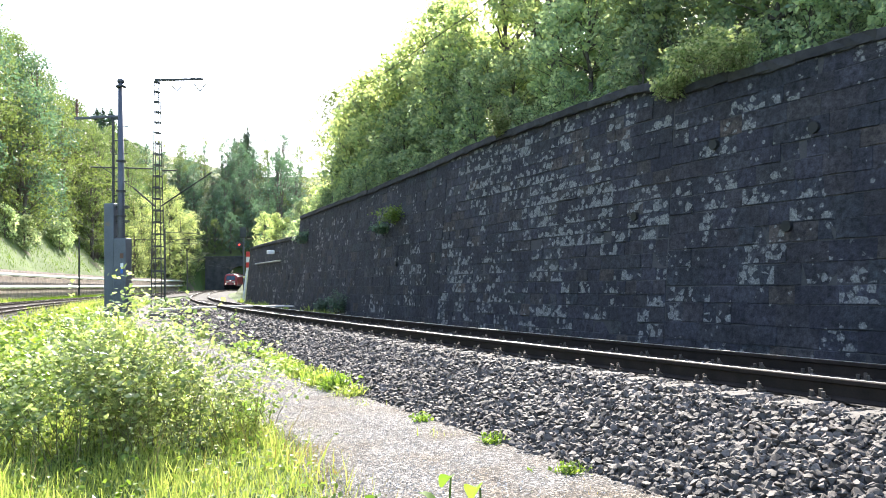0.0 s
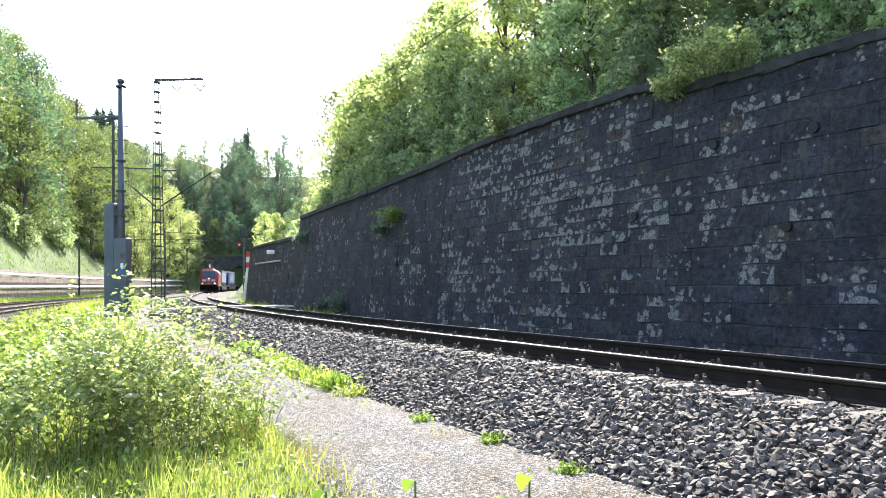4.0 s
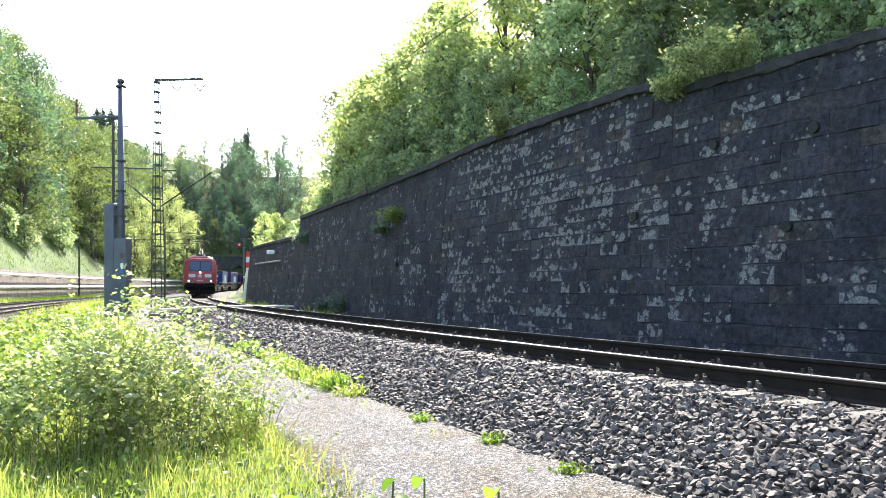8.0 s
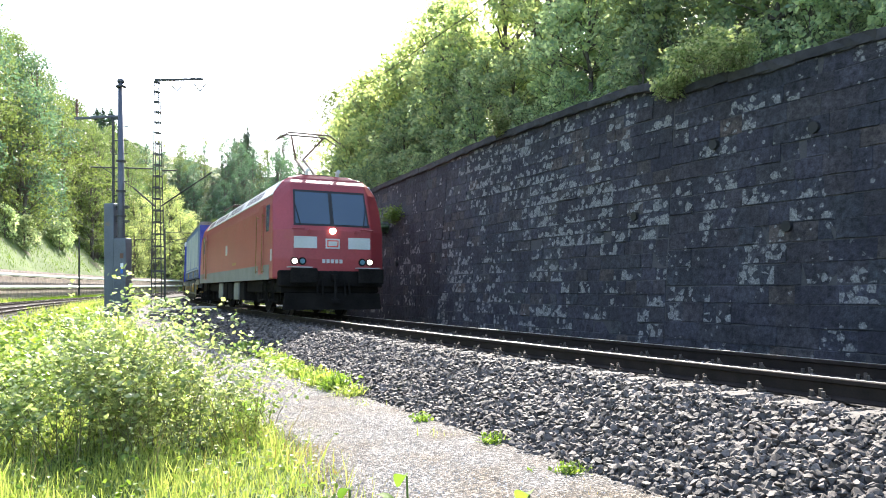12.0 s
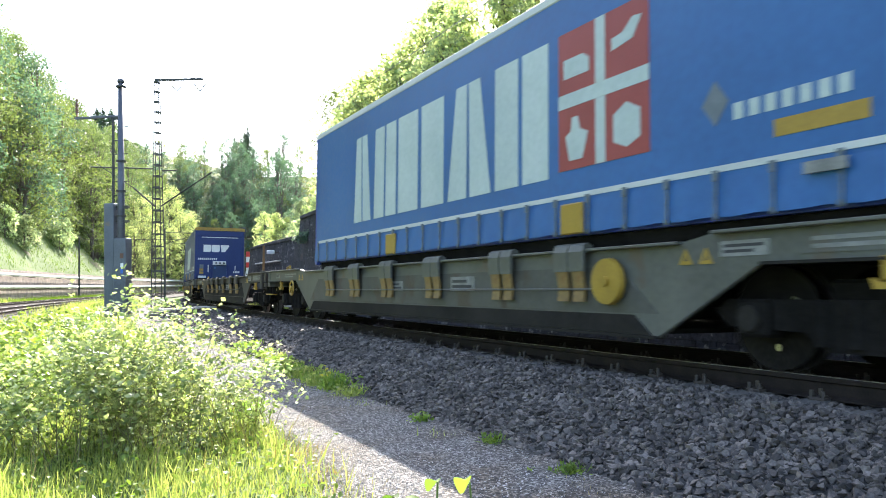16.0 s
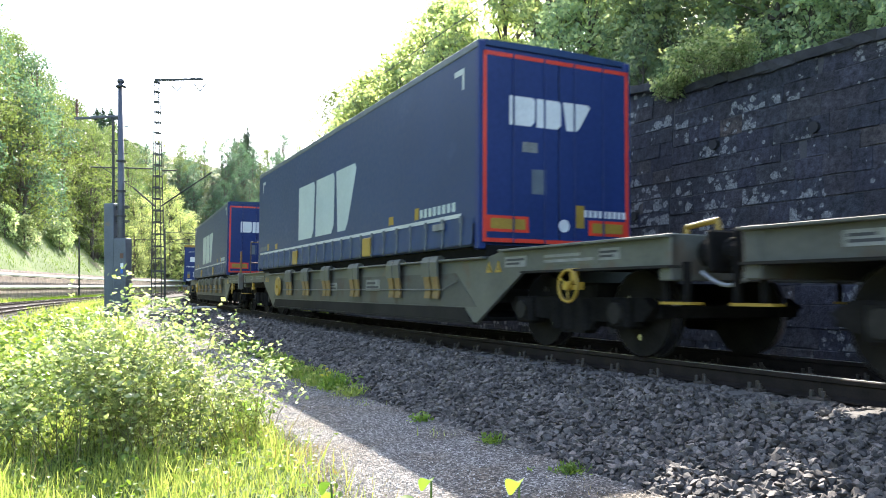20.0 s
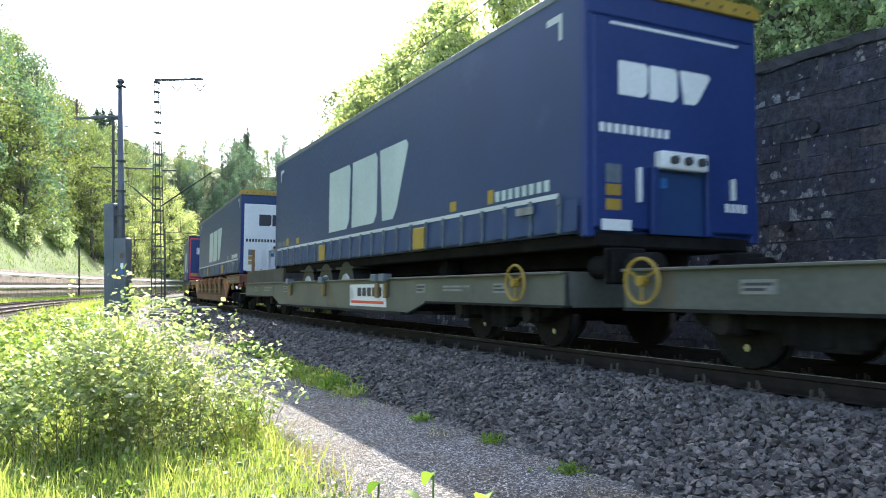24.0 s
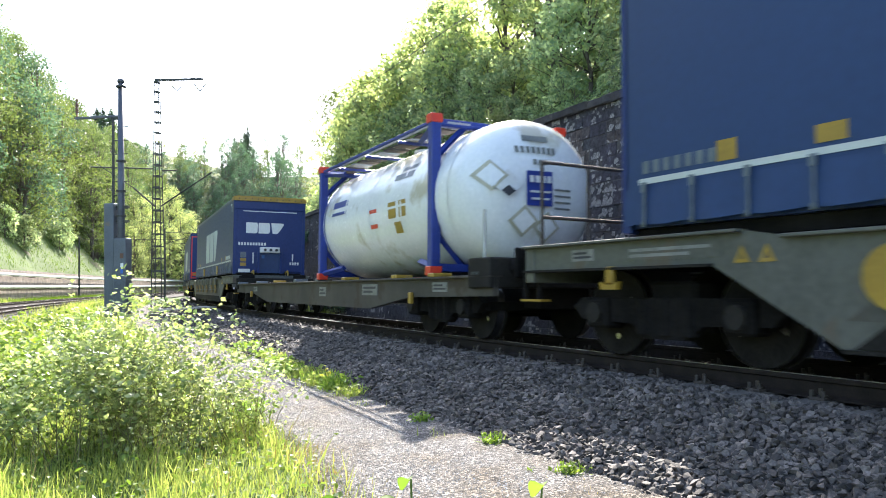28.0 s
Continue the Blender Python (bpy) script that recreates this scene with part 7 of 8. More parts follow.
def make_grass():
    rng = np.random.default_rng(21)
    n = 44000
    s, lat = rng.uniform(-13.5, 2, n), rng.uniform(4.25, 8.6, n)
    x, y = xy_of(s, lat)
    keep = (y > 2.6) & (lat > 4.35 + 0.25 * np.exp(-((s + 11) / 3.0) ** 2) + rng.normal(0, 0.1, n)) & ~((np.abs(x) < 0.9) & (y < 4.2))
    s, lat = s[keep], lat[keep]
    blades("meadow_grass", s, lat, 0.06, 0.26, 0.0085, M_GRASS, "tall bright meadow grass along the path", 22)
    k = rng.uniform(0, 1, len(s)) < 0.2
    hx, hy = xy_of(s[k], lat[k])
    hz = rough_height(s[k], lat[k]) + rng.uniform(0.02, 0.22, int(k.sum()))
    tagged(leaf_cloud("meadow_herbs", np.stack([hx, hy, hz], -1), 0.05, M_WEED, None, 29, 1.2), "small broad-leaved herbs in the grass", "herbs", kind="stuff")
    k = rng.uniform(0, 1, len(s)) < 0.018
    blades("dry_stalks", s[k], lat[k], 0.22, 0.42, 0.007, M_DRY, "dry pale stalks among the grass", 23, 0.35)
    n = 16000
    s, lat = rng.uniform(2, 62, n), np.where(rng.uniform(0, 1, n) < 0.75, rng.uniform(4.5, 8.2, n), rng.uniform(14.6, 17.6, n))
    blades("meadow_grass", s, lat, 0.22, 0.6, 0.035, M_GRASS, "tall grass between path and side tracks", 24)
    n = 24000
    s, lat = rng.uniform(55, 185, n), np.where(rng.uniform(0, 1, n) < 0.5, rng.uniform(13.5, 17.0, n), rng.uniform(18.6, 30, n))
    blades("slope_grass", s, lat, 0.2, 0.5, 0.05, M_SLOPE, "grass on the foot of the far slope", 25)
    n = 5000
    s, lat = rng.uniform(-2, 50, n), rng.uniform(-3.3, -2.7, n)
    keep = (np.sin(s * 0.8) + np.sin(s * 0.37 + 1) > 0.1) & (s > 14)
    blades("verge_grass", s[keep], lat[keep], 0.12, 0.35, 0.03, M_GRASS, "shaded grass at the foot of the wall", 26)
    # thin dry grass where the meadow runs out on the path
    n = 3400
    s = rng.uniform(-13, 4, n)
    lat = 4.28 + 0.25 * np.exp(-((s + 11) / 3.0) ** 2) + rng.normal(0, 0.16, n)
    blades("dry_edge_grass", s, lat, 0.03, 0.13, 0.008, M_DRY, "dry trodden grass between meadow and path", 30, 0.8)
    # sparse tufts on the path's edge
    n = 2600
    s, lat = rng.uniform(-11.5, 6, n), rng.normal(2.98, 0.1, n)
    keep = (np.sin(s * 2.1) + np.sin(s * 0.9 + 0.6) > 0.5) | (s > -5.2) & (rng.uniform(0, 1, n) < 0.5)
    blades("edge_grass", s[keep], lat[keep], 0.05, 0.15, 0.012, M_GRASS, "thin grass where path meets ballast", 27)
    n = 1500
    s, lat = rng.uniform(-11, 8, n), rng.normal(3.0, 0.16, n)
    blades("dry_edge_grass", s, lat, 0.02, 0.07, 0.01, M_DRY, "dry moss and grass at the path's edge", 28, 0.9)


def leaf_cloud(name, pts, size, mat, parent, seed, tilt=1.3):
    rng = np.random.default_rng(seed)
    n = len(pts)
    sc = np.repeat(rng.uniform(0.65, 1.3, (n, 1)) * size, 3, 1)
    v, f = scatter(LEAF_V, LEAF_F, np.asarray(pts), spins(n, rng, tilt), sc)
    return link_mesh(name, v, f, mat, parent)


def make_bush(name, label, x, y, wide, high, stems, per, leaf, mat, seed):
    """A shrub: many arching stems, leaves set along them."""
    rng = np.random.default_rng(seed)
    t = tagged(empty(name, pose(x, y, ground_z(x, y) - 0.02)), label, "bush")
    bm = bmesh.new()
    pts = []
    for k in range(stems):
        a, r = rng.uniform(0, 2 * math.pi), wide * rng.uniform(0.15, 1.0) ** 0.6
        top = high * (1.02 - 0.5 * (r / wide) ** 2) * rng.uniform(0.72, 1.06)
        p0 = Vector((rng.normal(0, 0.36 * wide), rng.normal(0, 0.36 * wide), 0))
        p2 = Vector((math.cos(a) * r, math.sin(a) * r, top))
        p1 = Vector((p2.x * 0.35 + p0.x * 0.4, p2.y * 0.35 + p0.y * 0.4, top * 0.72))
        last = p0
        for i in range(1, 7):
            u = i / 6
            q = p0 * (1 - u) ** 2 + p1 * 2 * u * (1 - u) + p2 * u * u
            tube(bm, last, q, 0.0045 * (1.2 - u), 0.004 * (1.05 - u), 4, caps=False)
            last = q
        for u in rng.uniform(0.14, 1.03, max(1, per // 6)):
            q = p0 * (1 - u) ** 2 + p1 * 2 * u * (1 - u) + p2 * u * u
            c = np.array(q) + rng.normal(0, 0.06 * wide, 3) * np.array([1, 1, 0.7])
            pts.extend(c + rng.normal(0, 0.75 * leaf, (6, 3)))
    st = part("stem_tangle", bm, M_STEM, t)
    lf = leaf_cloud("leaves", np.array(pts), leaf, mat, t, seed + 1, 1.1)
    tagged(st, kind="stuff")
    tagged(lf, kind="stuff")
    return t


def make_weed(name, label, x, y, wide, high, n, leaf_w, mat, seed, z=None):
    """A low tuft of pointed leaves."""
    rng = np.random.default_rng(seed)
    t = tagged(empty(name, pose(x, y, (ground_z(x, y) if z is None else z))), label, "weed", group="weeds along the path")
    loc = np.stack([rng.normal(0, wide * 0.3, n), rng.normal(0, wide * 0.3, n), np.zeros(n)], -1)
    h = rng.uniform(0.5, 1.0, n) * high
    v, f = scatter(BLADE_V, BLADE_F, loc, spins(n, rng, 1.15), np.stack([np.full(n, leaf_w), h, h], -1))
    tagged(link_mesh("leaves", v, f, mat, t), kind="stuff")
    pts = np.stack([rng.normal(0, wide * 0.42, n), rng.normal(0, wide * 0.42, n), rng.uniform(0.02, high * 0.75, n)], -1)
    tagged(leaf_cloud("small_leaves", pts, leaf_w * 2.6, mat, t, seed + 3), kind="stuff")
    return t


make_grass()
make_bush("roadside_bush", "leafy willow bush with small shiny backlit leaves", -2.68, 6.95, 1.12, 1.48, 112, 48, 0.057, M_BUSH, 31)
make_bush("roadside_bush", "taller thin shoots of the bush behind", -3.2, 7.4, 0.85, 1.66, 56, 42, 0.056, M_BUSH, 33)
make_bush("roadside_bush", "loose side shoots of the willow bush", -3.75, 6.7, 0.85, 1.15, 46, 42, 0.062, M_BUSH, 34)
make_bush("roadside_bush", "low yellow-green bush in the grass", -4.9, 8.6, 0.9, 1.05, 60, 40, 0.07, M_WEED, 35)
make_bush("roadside_bush", "loose bush with arching twigs beside the path", -1.95, 7.5, 0.62, 1.05, 30, 30, 0.055, M_BUSH, 37)
make_bush("roadside_bush", "low herbs with yellow tips near the mast", -6.4, 13.0, 1.3, 0.95, 60, 36, 0.08, M_WEED, 39)
make_bush("roadside_bush", "flowering yellow-green herbs beside the siding", -9.0, 17.5, 1.6, 1.0, 60, 36, 0.1, M_WEED, 41)
for i, (x, y, w, h, n, lw, m) in enumerate(((-1.5, 10.4, 0.3, 0.3, 90, 0.03, M_WEED), (-1.95, 11.3, 0.3, 0.22, 80, 0.03, M_WEED), (-2.4, 12.3, 0.32, 0.22, 80, 0.03, M_WEED), (-2.95, 13.6, 0.32, 0.24, 80, 0.035, M_WEED), (-3.6, 15.2, 0.35, 0.24, 80, 0.035, M_WEED), (-4.3, 16.8, 0.4, 0.3, 80, 0.04, M_WEED), (-1.22, 9.8, 0.26, 0.2, 90, 0.022, M_GRASS), (-1.75, 10.85, 0.34, 0.26, 110, 0.026, M_GRASS), (-2.15, 11.8, 0.36, 0.24, 110, 0.028, M_GRASS), (-2.65, 12.9, 0.38, 0.24, 110, 0.03, M_GRASS), (-3.2, 14.3, 0.4, 0.25, 110, 0.03, M_GRASS), (-1.62, 11.9, 0.2, 0.18, 60, 0.02, M_DRY), (-2.12, 8.25, 0.2, 0.26, 80, 0.022, M_WEED), (-0.27, 7.9, 0.15, 0.13, 60, 0.018, M_WEED), (0.40, 6.75, 0.14, 0.14, 60, 0.017, M_WEED), (0.90, 5.66, 0.14, 0.13, 70, 0.015, M_WEED), (-1.05, 7.3, 0.05, 0.04, 14, 0.01, M_WEED), (0.62, 5.75, 0.06, 0.05, 16, 0.01, M_WEED), (-2.2, 9.4, 0.1, 0.08, 30, 0.012, M_WEED))):
    make_weed("weed_tuft", "bright green weed tuft at the edge of the gravel path", x, y, w, h, n, lw, m, 50 + i, -0.6)
for i, (s, lat) in enumerate(((33, 5.0), (41, 5.4), (49, 5.2), (27, 5.6), (20, 5.9), (56, 4.9))):
    x, y = xy_of(s, lat)
    make_bush("roadside_bush", "low bright herbs at the side of the line", float(x), float(y), 0.9, 0.8, 26, 26, 0.11, M_WEED, 80 + i * 2)


def make_flowers():
    rng = np.random.default_rng(61)
    n = 500
    s, lat = rng.uniform(-6, 25, n), rng.uniform(5.2, 8, n)
    x, y = xy_of(s, lat)
    z = rough_height(s, lat) + rng.uniform(0.3, 0.75, n)
    p = np.stack([x, y, z], -1)
    k = np.concatenate([p, np.array([-1.62, 10.35, -0.35]) + rng.normal(0, 0.06, (26, 3))])
    ob = leaf_cloud("yellow_flowers", k, 0.035, M_FLOWER, None, 62)
    tagged(ob, "scattered small yellow flowers in the meadow", "flowers", kind="stuff")


make_flowers()

# ---- plants on and over the wall ----
for i, (s, z, w, h, m, lab) in enumerate(((9.2, 2.9, 0.75, 0.62, M_WEED, "leafy shrub growing out of the wall joints"), (14.6, -0.35, 0.7, 1.0, M_LEAF2, "dark green shrub at the foot of the wall"), (22.5, 2.9, 0.6, 0.7, M_LEAF2, "ivy hanging on the wall"), (-4.25, 4.1, 0.4, 0.5, M_PALE, "pale green shrub hanging over the coping"), (-4.9, 4.3, 0.6, 1.0, M_PALE, "pale flowering shrub on top of the wall"), (-5.7, 4.25, 0.6, 0.75, M_PALE, "pale-leaved shrub on top of the wall"), (2.0, 4.55, 0.4, 0.75, M_PALE, "pale flowering herbs on top of the wall"), (17.5, -0.35, 0.4, 0.6, M_LEAF2, "small shaded shrub at the wall's foot"), (10.3, 2.6, 0.5, 0.4, M_LEAF2, "dark leaves growing from the wall"))):
    x, y = xy_of(s, -3.25 - 0.106 * (z + 0.35))
    b = make_bush("wall_shrub", lab, float(x), float(y), w, h, 40, 30, 0.075, m, 100 + i * 3)
    b.matrix_basis = pose(float(x), float(y), z)

# ---- tall herbs right before the viewer, stirred by the wind ----
HERBS = []


def make_herb(x, y, top, seed, lab):
    rng = np.random.default_rng(seed)
    g = ground_z(x, y)
    t = tagged(empty("tall_herb", pose(x, y, g)), lab, "herb", group="herbs before the viewer")
    bm = bmesh.new()
    h = top - g
    tube(bm, (0, 0, 0), (0.02, 0.01, h), 0.0045, 0.0025, 6)
    part("stem", bm, M_HERBSTEM, t)
    for k in range(11):
        z = h * (0.45 + 0.55 * (k + 0.6) / 11)
        a = k * 2.4 + rng.uniform(-0.3, 0.3)
        L = rng.uniform(0.075, 0.11) * (1.2 - 0.35 * k / 11)
        bm = bmesh.new()
        rows = []
        for i in range(6):
            u = i / 5
            w = L * 0.2 * math.sin(math.pi * (0.06 + 0.9 * u)) ** 0.8
            c = Vector((math.cos(a) * L * 0.75 * u, math.sin(a) * L * 0.75 * u, z + L * (0.95 * u - 0.5 * u * u)))
            sd = Vector((-math.sin(a), math.cos(a), 0)) * w
            rows.append([bm.verts.new(c + sd + Vector((0, 0, w * 0.4))), bm.verts.new(c), bm.verts.new(c - sd + Vector((0, 0, w * 0.4)))])
        for p, q in zip(rows, rows[1:]):
            bm.faces.new((p[0], p[1], q[1], q[0]))
            bm.faces.new((p[1], p[2], q[2], q[1]))
        part("leaf", bm, M_HERB, t, smooth=True)
    HERBS.append((t, x, y, g, seed))


M_HERBSTEM = leafy("herb_stem", (0.12, 0.18, 0.05), (0.16, 0.22, 0.06), 0.3, random="object")
M_HERB = leafy("herb_leaves", (0.065, 0.13, 0.022), (0.13, 0.21, 0.035), 0.6, random="object", gloss=0.62)
make_herb(-0.20, 1.62, 0.425, 1, "tall leafy herb with pale green leaves")
make_herb(-0.07, 1.66, 0.43, 2, "leafy herb with broad pale leaves")
make_herb(0.10, 1.60, 0.425, 3, "leafy herb with upright bright leaves")
make_herb(-0.32, 1.75, 0.36, 4, "short leafy herb in the grass")
# ---- stones of the retaining wall ----
def wall_stone_material(name, random, bias, spot_from, dark):
    """Sooty sandstone with pale crusts of lichen that keep to single stones."""
    m = bpy.data.materials.new(name)
    m.use_nodes = True
    nt = m.node_tree
    nd, ln = nt.nodes, nt.links
    pr = nd["Principled BSDF"]
    geo = nd.new("ShaderNodeNewGeometry")
    pos = geo.outputs["Position"]
    rnd = nd.new("ShaderNodeObjectInfo").outputs["Random"] if random == "object" else geo.outputs["Random Per Island"]

    def noise_tex(scale, detail=5.0, rough=0.55):
        t = nd.new("ShaderNodeTexNoise")
        t.inputs["Scale"].default_value, t.inputs["Detail"].default_value, t.inputs["Roughness"].default_value = scale, detail, rough
        ln.new(pos, t.inputs["Vector"])
        return t.outputs["Fac"]

    def ramp(src, a, b, ca, cb):
        r = nd.new("ShaderNodeValToRGB")
        r.color_ramp.elements[0].position, r.color_ramp.elements[1].position = a, b
        r.color_ramp.elements[0].color, r.color_ramp.elements[1].color = (*ca, 1), (*cb, 1)
        ln.new(src, r.inputs["Fac"])
        return r.outputs["Color"]

    def math_node(op, a, b):
        k = nd.new("ShaderNodeMath")
        k.operation = op
        for i, v in enumerate((a, b)):
            if isinstance(v, (int, float)):
                k.inputs[i].default_value = v
            else:
                ln.new(v, k.inputs[i])
        return k.outputs[0]

    def mix(f, a, b):
        k = nd.new("ShaderNodeMix")
        k.data_type = "RGBA"
        ln.new(f, k.inputs["Factor"])
        ln.new(a, k.inputs["A"])
        if isinstance(b, tuple):
            k.inputs["B"].default_value = (*b, 1)
        else:
            ln.new(b, k.inputs["B"])
        return k.outputs["Result"]

    tone = nd.new("ShaderNodeValToRGB")
    tones = ((0.0, (0.026, 0.026, 0.032)), (0.2, (0.038, 0.037, 0.041)), (0.4, (0.029, 0.032, 0.035)), (0.55, (0.042, 0.038, 0.037)), (0.7, (0.034, 0.038, 0.039)), (0.8, (0.07, 0.055, 0.04)), (0.86, (0.04, 0.048, 0.043)), (1.0, (0.034, 0.034, 0.041)))
    while len(tone.color_ramp.elements) < len(tones):
        tone.color_ramp.elements.new(0.5)
    # Blue is raised in the stone tones for skylight on the unlit wall.
    for e, (at_, c) in zip(tone.color_ramp.elements, tones):
        e.position, e.color = at_, (c[0] * dark * 2.0, c[1] * dark * 1.98, c[2] * dark * 2.4, 1)
    ln.new(math_node("FRACT", math_node("MULTIPLY", rnd, 3.7), 0.0), tone.inputs["Fac"])
    mottle = ramp(noise_tex(9.0, 9.0, 0.78), 0.38, 0.63, (0.14, 0.14, 0.15), (1.0, 0.99, 0.98))
    base = nd.new("ShaderNodeMix")
    base.data_type, base.blend_type = "RGBA", "MULTIPLY"
    base.inputs["Factor"].default_value = 1.0
    ln.new(tone.outputs["Color"], base.inputs["A"])
    ln.new(mottle, base.inputs["B"])
    soot = ramp(noise_tex(1.1, 3.0), 0.42, 0.62, (0.55, 0.55, 0.57), (1.0, 0.98, 0.96))
    hs = nd.new("ShaderNodeMix")
    hs.data_type, hs.blend_type = "RGBA", "MULTIPLY"
    hs.inputs["Factor"].default_value = 1.0
    ln.new(base.outputs["Result"], hs.inputs["A"])
    ln.new(soot, hs.inputs["B"])
    # lichen: crusts that rise in lobes from the bed joint of single stones, and loose round spots
    uv = nd.new("ShaderNodeSeparateXYZ")
    ln.new(nd.new("ShaderNodeUVMap").outputs[0], uv.inputs[0])
    up = uv.outputs["Y"]
    rnd2 = math_node("FRACT", math_node("MULTIPLY", rnd, 7.31), 0.0)
    area = math_node("MULTIPLY", math_node("SUBTRACT", noise_tex(0.5, 2.0), 0.5), 2.4)
    amount = math_node("MINIMUM", math_node("ADD", math_node("ADD", math_node("MULTIPLY", rnd2, 1.15), area), bias), 0.5)
    ragged = math_node("MULTIPLY", math_node("SUBTRACT", noise_tex(38.0, 3.0), 0.5), 0.5)

    def cells(scale):
        k = nd.new("ShaderNodeTexVoronoi")
        k.inputs["Scale"].default_value = scale
        ln.new(pos, k.inputs["Vector"])
        c = nd.new("ShaderNodeSeparateColor")
        ln.new(k.outputs["Color"], c.inputs[0])
        return k.outputs["Distance"], c.outputs[0]

    dist, own = cells(8.5)
    rise = math_node("SUBTRACT", math_node("SUBTRACT", math_node("ADD", amount, math_node("MULTIPLY", math_node("SUBTRACT", own, 0.5), 0.9)), math_node("MULTIPLY", up, 0.45)), math_node("MULTIPLY", dist, 0.55))

    def step(src, lo, hi):
        k = nd.new("ShaderNodeMapRange")
        k.inputs["From Min"].default_value, k.inputs["From Max"].default_value = lo, hi
        ln.new(src, k.inputs["Value"])
        return k.outputs[0]

    crust = math_node("MULTIPLY", step(math_node("ADD", rise, ragged), 0.0, 0.12), step(up, 0.05, 0.1))
    spot_dist, spot_own = cells(8.0)
    size = math_node("ADD", math_node("MULTIPLY", math_node("SUBTRACT", spot_own, spot_from), 1.5), math_node("MULTIPLY", area, 0.3))
    spot = step(math_node("ADD", math_node("SUBTRACT", size, spot_dist), math_node("MULTIPLY", ragged, 0.6)), 0.0, 0.06)
    cover = math_node("MAXIMUM", crust, spot)
    cover = math_node("MULTIPLY", cover, step(noise_tex(26.0, 4.0), 0.12, 0.5))
    lich = ramp(noise_tex(30.0, 6.0, 0.7), 0.36, 0.66, (0.075, 0.077, 0.076), (0.37, 0.362, 0.34))
    col = mix(math_node("MULTIPLY", cover, 0.85), hs.outputs["Result"], lich)
    ln.new(col, pr.inputs["Base Color"])
    pr.inputs["Roughness"].default_value = 0.88
    bp = nd.new("ShaderNodeBump")
    bp.inputs["Strength"].default_value, bp.inputs["Distance"].default_value = 1.0, 0.03
    ln.new(noise_tex(11.0, 8.0, 0.65), bp.inputs["Height"])
    ln.new(bp.outputs[0], pr.inputs["Normal"])
    return m


# three stretches of the wall, built of different stone
WALL_MATS = {}
for panel, bias, spot_from, dark in (("near", -0.62, 0.78, 0.95), ("middle", -0.32, 0.9, 0.9), ("far", -0.8, 0.92, 0.72)):
    for rnd_kind in ("object", "island"):
        WALL_MATS[panel, rnd_kind] = wall_stone_material("sooty_sandstone_" + panel, rnd_kind, bias, spot_from, dark)
LENGTHS = {"near": (0.3, 0.38, 0.47, 0.58, 0.72), "middle": (0.26, 0.32, 0.39, 0.47, 0.56), "far": (0.3, 0.38, 0.46, 0.56, 0.68)}
RS = np.random.default_rng(77)
COURSES = {"near": [0.32, 0.3, 0.34, 0.28, 0.33, 0.31, 0.29, 0.34, 0.3, 0.32, 0.28, 0.33, 0.31, 0.3, 0.32, 0.3],
           "middle": [0.27, 0.25, 0.28, 0.24, 0.26, 0.23, 0.27, 0.25, 0.24, 0.26, 0.25, 0.28, 0.24, 0.26, 0.25, 0.27, 0.24, 0.26, 0.25, 0.26],
           "far": [0.34, 0.31, 0.36, 0.29, 0.35, 0.33, 0.30, 0.37, 0.32, 0.34, 0.29, 0.36, 0.33, 0.32, 0.30, 0.33]}


def stone_shape(length, height_m, seed):
    """A dressed stone: local x along the wall, y out of it; slightly pillowed and chipped."""
    rng = np.random.default_rng(seed)
    a, b = length / 2 - 0.002, height_m / 2 - 0.002
    c = 0.007
    d = 0.003 + rng.uniform(0, 0.007)
    back = [(-a, -0.06, -b), (a, -0.06, -b), (a, -0.06, b), (-a, -0.06, b)]
    mid = [(-a, 0.0, -b), (a, 0.0, -b), (a, 0.0, b), (-a, 0.0, b)]
    front = [(-a + c, d, -b + c), (0, d + rng.uniform(0, 0.008), -b + c), (a - c, d, -b + c), (a - c, d, b - c), (0, d + rng.uniform(0, 0.008), b - c), (-a + c, d, b - c)]
    v = np.array(back + mid + front, float)
    v[8:, :] += rng.normal(0, 0.004, (6, 3))
    v[8:, 1] = np.maximum(v[8:, 1], 0.003)
    f = [(0, 1, 5), (0, 5, 4), (1, 2, 6), (1, 6, 5), (2, 3, 7), (2, 7, 6), (3, 0, 4), (3, 4, 7), (4, 5, 9), (4, 9, 8), (5, 10, 9), (5, 6, 11), (5, 11, 10), (6, 7, 12), (6, 12, 11), (7, 13, 12), (7, 4, 8), (7, 8, 13), (8, 9, 12), (8, 12, 13), (9, 10, 11), (9, 11, 12)]
    return v, np.array(f)


SHAPES, STONE_ME = {}, {}


def stone_data(key):
    if key not in SHAPES:
        SHAPES[key] = stone_shape(key[0], key[1], int(key[0] * 1000 + key[1] * 77) + key[2])
    return SHAPES[key]


def stone_uv(me, up):
    """UV: v runs from a stone's bed (0) to its top (1)."""
    layer = me.uv_layers.new(name="UVMap")
    idx = np.empty(len(me.loops), np.int32)
    me.loops.foreach_get("vertex_index", idx)
    layer.data.foreach_set("uv", np.stack([np.zeros(len(idx)), up[idx]], -1).astype(np.float32).ravel())


def stone_mesh(key, panel):
    if (key, panel) not in STONE_ME:
        v, f = stone_data(key)
        me = bpy.data.meshes.new("stone")
        me.from_pydata(v.tolist(), [], f.tolist())
        me.materials.append(WALL_MATS[panel, "object"])
        stone_uv(me, v[:, 2] / key[1] + 0.5)
        STONE_ME[key, panel] = me
    return STONE_ME[key, panel]


